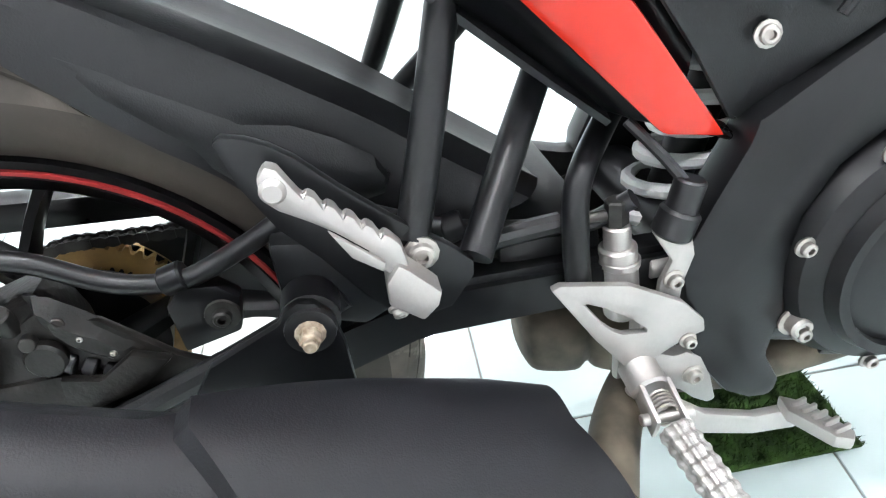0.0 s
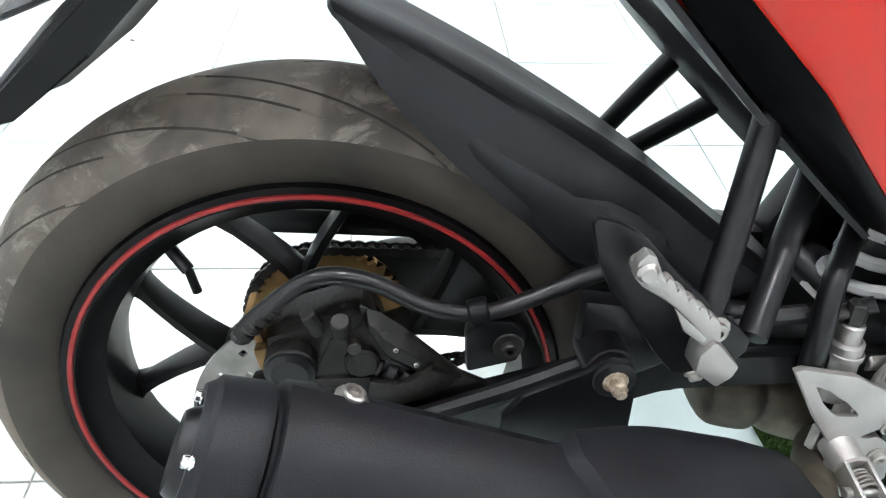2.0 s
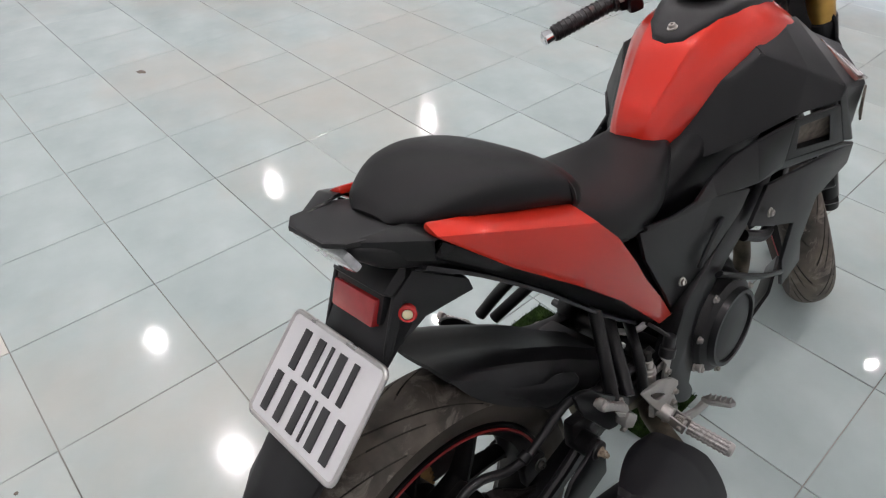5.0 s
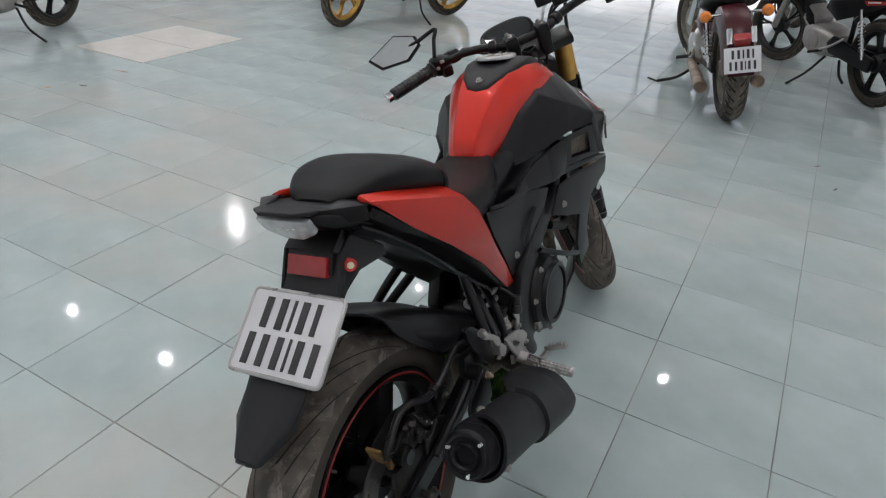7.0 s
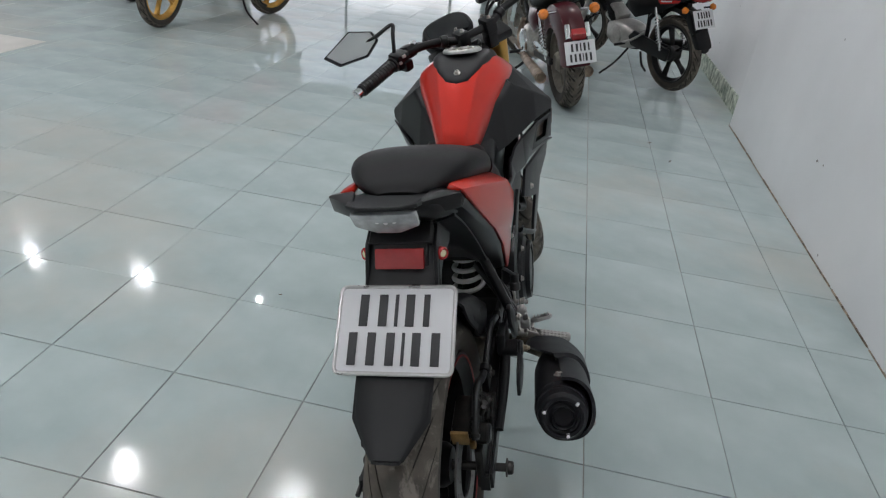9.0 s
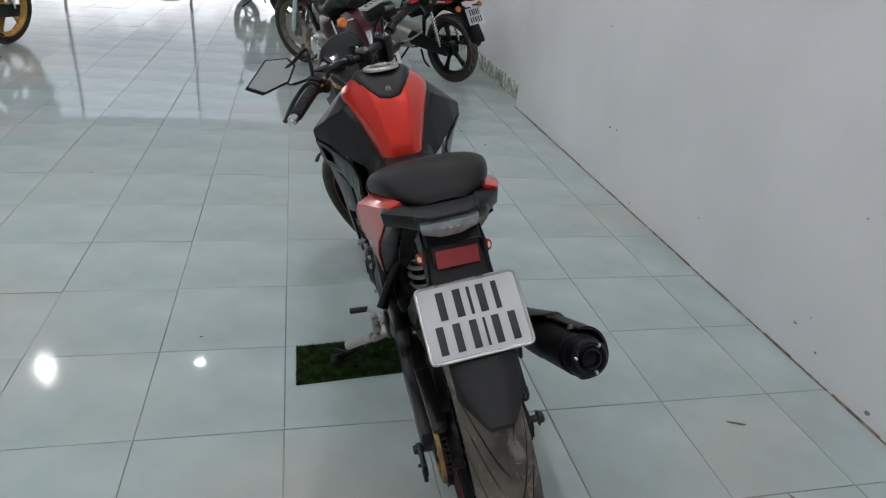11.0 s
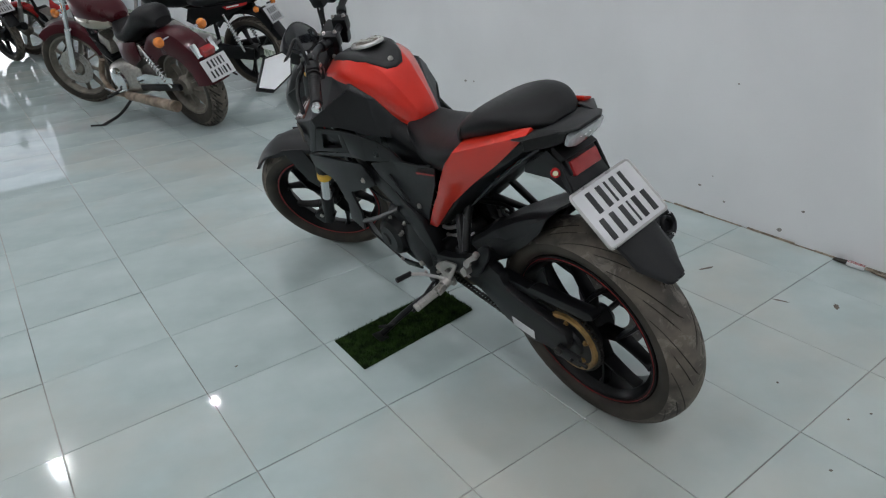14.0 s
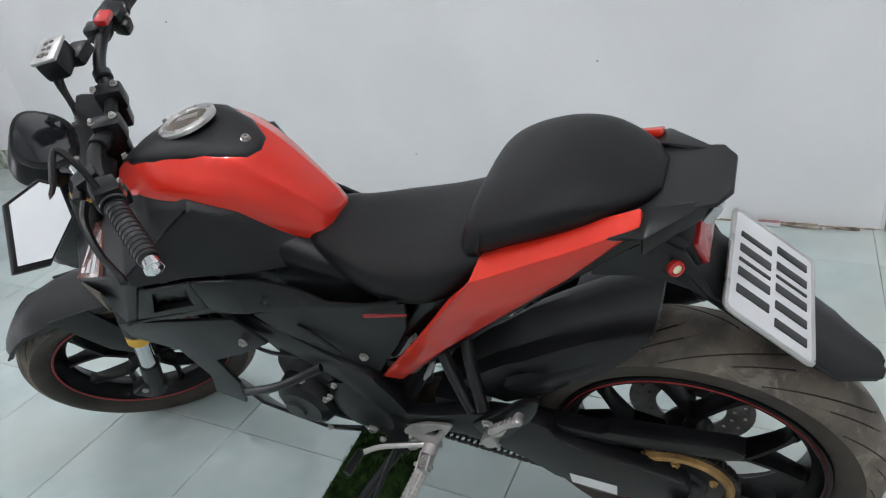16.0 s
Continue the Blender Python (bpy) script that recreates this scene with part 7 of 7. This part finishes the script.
    part("tail_lamp", skin([(-0.30, 0.03, 0.775, 0.80), (-0.26, 0.06, 0.755, 0.825), (-0.20, 0.075, 0.75, 0.83), (-0.16, 0.07, 0.76, 0.82)], 20, 3), REFLECTOR, root, "red tail lamp")
    far_plate(root, Matrix.Translation((0, -0.275, 0.635)) @ pose(0, 0, 0, -28, 0, 0))
    eng = part("engine", merged(skin([(0.42, 0.08, 0.26, 0.40), (0.52, 0.12, 0.23, 0.44), (0.68, 0.125, 0.23, 0.45), (0.80, 0.09, 0.26, 0.42)], 24, 4), box((0, 0.78, 0.47), (0.14, 0.17, 0.14), 0.02, (30, 0, 0))), SILVER, root, "grey cast engine")
    part("cooling_fin", several(*[box((0, 0.745 + 0.011 * k, 0.42 + 0.02 * k), (0.17, 0.17, 0.005), 0.002, (30, 0, 0)) for k in range(7)]), SATIN, eng, "dark cooling fin")
    for s in (-1, 1):
        part("engine_cover", lathe([(s * 0.11, 0), (s * 0.145, 0), (s * 0.143, 0.05), (s * 0.13, 0.075), (s * 0.11, 0.08)], (0, 0.62, 0.335), steps=32), SILVER, eng, "round engine cover")
    part("muffler", merged(rod((0.15, 0.45, 0.29), (0.17, -0.18, 0.37), 0.034, 0.046), tube([(0.03, 0.86, 0.44), (0.06, 0.94, 0.36), (0.09, 0.84, 0.24), (0.14, 0.55, 0.26), (0.15, 0.44, 0.29)], 0.017, 10)), SATIN, root, "black muffler")
    part("chain_case", prism(yz([(-0.06, 0.36), (0.40, 0.42), (0.46, 0.36), (0.42, 0.29), (-0.04, 0.26)], -0.085), (-0.03, 0, 0), 0.01), PLASTIC, root, "black chain case")
    part("headlight", moved(skin([(1.02, 0.08, 0.80, 0.93), (1.08, 0.105, 0.77, 0.95), (1.16, 0.09, 0.79, 0.93), (1.20, 0.05, 0.82, 0.90)], 24, 2.8), turn), body, root, "headlight cowl")
    part("handlebar", moved(tube([(-0.34, 0.82, 0.99), (-0.22, 0.90, 1.01), (-0.12, 0.99, 1.0), (0, 1.01, 0.97), (0.12, 0.99, 1.0), (0.22, 0.90, 1.01), (0.34, 0.82, 0.99)], 0.011, 10), turn), SATIN, root, "black handlebar")
    for s in (-1, 1):
        part("grip", moved(rod((s * 0.34, 0.82, 0.99), (s * 0.24, 0.887, 1.006), 0.016), turn), HOSE, root, "black rubber grip")
        mir = part("mirror", moved(merged(tube([(s * 0.2, 0.915, 1.01), (s * 0.24, 0.93, 1.10), (s * 0.27, 0.92, 1.15)], 0.005, 6), moved(lathe([(0, 0), (0.0, 0.05), (0.01, 0.055), (0.02, 0.04), (0.02, 0)], (0, 0, 0), "Y", 24), Matrix.Translation((s * 0.28, 0.91, 1.18)) @ Matrix.Diagonal((1.3, 1, 0.8, 1)))), turn), PLASTIC, root, "black mirror")
    part("frame", merged(tube([(0, -0.1, 0.70), (0, 0.4, 0.66), (0, 0.9, 0.80), (0, 1.02, 0.88)], 0.025, 10), tube([(0, 1.0, 0.80), (0, 0.90, 0.42), (0, 0.80, 0.26), (0, 0.40, 0.27), (0, 0.34, 0.62)], 0.018, 10), box((-0.075, 0.2, 0.31), (0.025, 0.42, 0.035), 0.008), box((0.075, 0.2, 0.31), (0.025, 0.42, 0.035), 0.008)), SATIN, root, "black tubular frame")
    part("step_bar", tube([(-0.13, 0.50, 0.30), (-0.14, 0.36, 0.36), (-0.13, 0.24, 0.44)], 0.012, 8, 5, 0.7), SILVER, root, "grey step bracket")
    inv = m.inverted()
    f = inv @ Vector((m.translation + (m.to_3x3() @ Vector((-0.36, 0.50, 0)))).to_tuple()[:2] + (0.006,))
    part("side_stand", tube([(-0.09, 0.47, 0.25), (-0.2, 0.50, 0.13), f], 0.010, 8), SATIN, root, "black side stand")
    part("centre_stand", tube([(-0.09, 0.30, 0.26), (-0.11, 0.24, 0.17), (-0.12, 0.17, 0.13)], 0.010, 8), SATIN, root, "folded centre stand")
    return root


def parked(x, y, heading, lean):
    return Matrix.Translation((x, y, 0)) @ pose(0, 0, 0, 0, 0, heading) @ pose(0, 0, 0, 0, -lean, 0)


cruiser(parked(0.63, 3.47, 17.0, 12) @ Matrix.Scale(1.05, 4))
commuter(parked(1.47, 4.46, 35, 8), GLOSSY, BRIGHT_RED, SATIN, "black commuter motorcycle with red tail flash beside the wall")
commuter(parked(-2.47, 5.16, 159, 8), BRIGHT_RED, PLATE, GOLD, "red motorcycle with gold wheels parked in the hall", BRIGHT_RED)
commuter(parked(-4.75, 2.30, 195, 8), NAVY, SILVER, SATIN, "dark blue motorcycle parked in the hall")
commuter(parked(-3.40, 6.05, 163, 8), NAVY, SILVER, SATIN, "dark blue motorcycle parked in the hall")
commuter(parked(-0.15, 8.1, 22, 8), GLOSSY, SILVER, SATIN, "black motorcycle parked near the entrance")
commuter(parked(0.75, 7.3, 30, 8), BRIGHT_RED, PLATE, DUSTY_RIM, "red motorcycle parked near the wall")

# ---- floor: grout bed with glazed tiles on it ----
floor = structure("floor", box(((WEST + 2.1) / 2, (SOUTH + NORTH) / 2, -0.0535), (2.1 - WEST, NORTH - SOUTH + 2.4, 0.1), 0), GROUT, "pale aqua glazed floor tiles with dark joints")


def tile_shape(bm, x, y, w, h, tx=0.0, ty=0.0):
    g, e = 0.0013, 0.0012
    ring = lambda k, z: [(x + u, y + v, z + tx * v - ty * u) for u, v in ((k, k), (w - k, k), (w - k, h - k), (k, h - k))]
    bridge(bm, [ring(g, -0.004), ring(g, -0.0010), ring(g + e, 0.0)])


def tile_data(mat, w, h):
    bm = bmesh.new()
    tile_shape(bm, 0, 0, w, h)
    bmesh.ops.recalc_face_normals(bm, faces=bm.faces)
    me = bpy.data.meshes.new("tile")
    bm.to_mesh(me)
    bm.free()
    me.materials.append(mat)
    return me


full = tile_data(TILES, TILE, TILE)
pale = tile_data(WHITE_TILE, TILE, TILE)
rest = bmesh.new()
lay = random.Random(12)
made = 0
for i in range(-23, 5):
    for j in range(-11, 33):
        x, y = i * TILE, j * TILE
        limit = WALL_X if y + TILE <= CORNER_Y + 0.2 else RECESS_X
        w = min(TILE, limit + 0.002 - x)
        if w < 0.02 or y > NORTH + 0.6 or x < WEST - 0.4:
            continue
        near = -8 <= i <= 3 and -6 <= j <= 18
        if near and w == TILE and made < 300:
            ob = new("tile", pale if (i, j) in ((-3, -3), (-3, -4)) else full)
            ob.matrix_world = Matrix.Translation((x, y, 0)) @ Matrix.Rotation(lay.gauss(0, 0.0016), 4, 'X') @ Matrix.Rotation(lay.gauss(0, 0.0016), 4, 'Y')
            ob.parent = floor
            made += 1
        else:
            tile_shape(rest, x, y, w, TILE, lay.gauss(0, 0.0016), lay.gauss(0, 0.0016))
field = part("tile_field", rest, TILES, floor)
tagged(field, kind="stuff")
for k in range(2):
    slab = new("tile", tile_data(WHITE_TILE, 0.76, 0.50))
    slab.location = (-4.02, 1.98 + 0.505 * k, 0.0045)
    slab.parent = floor
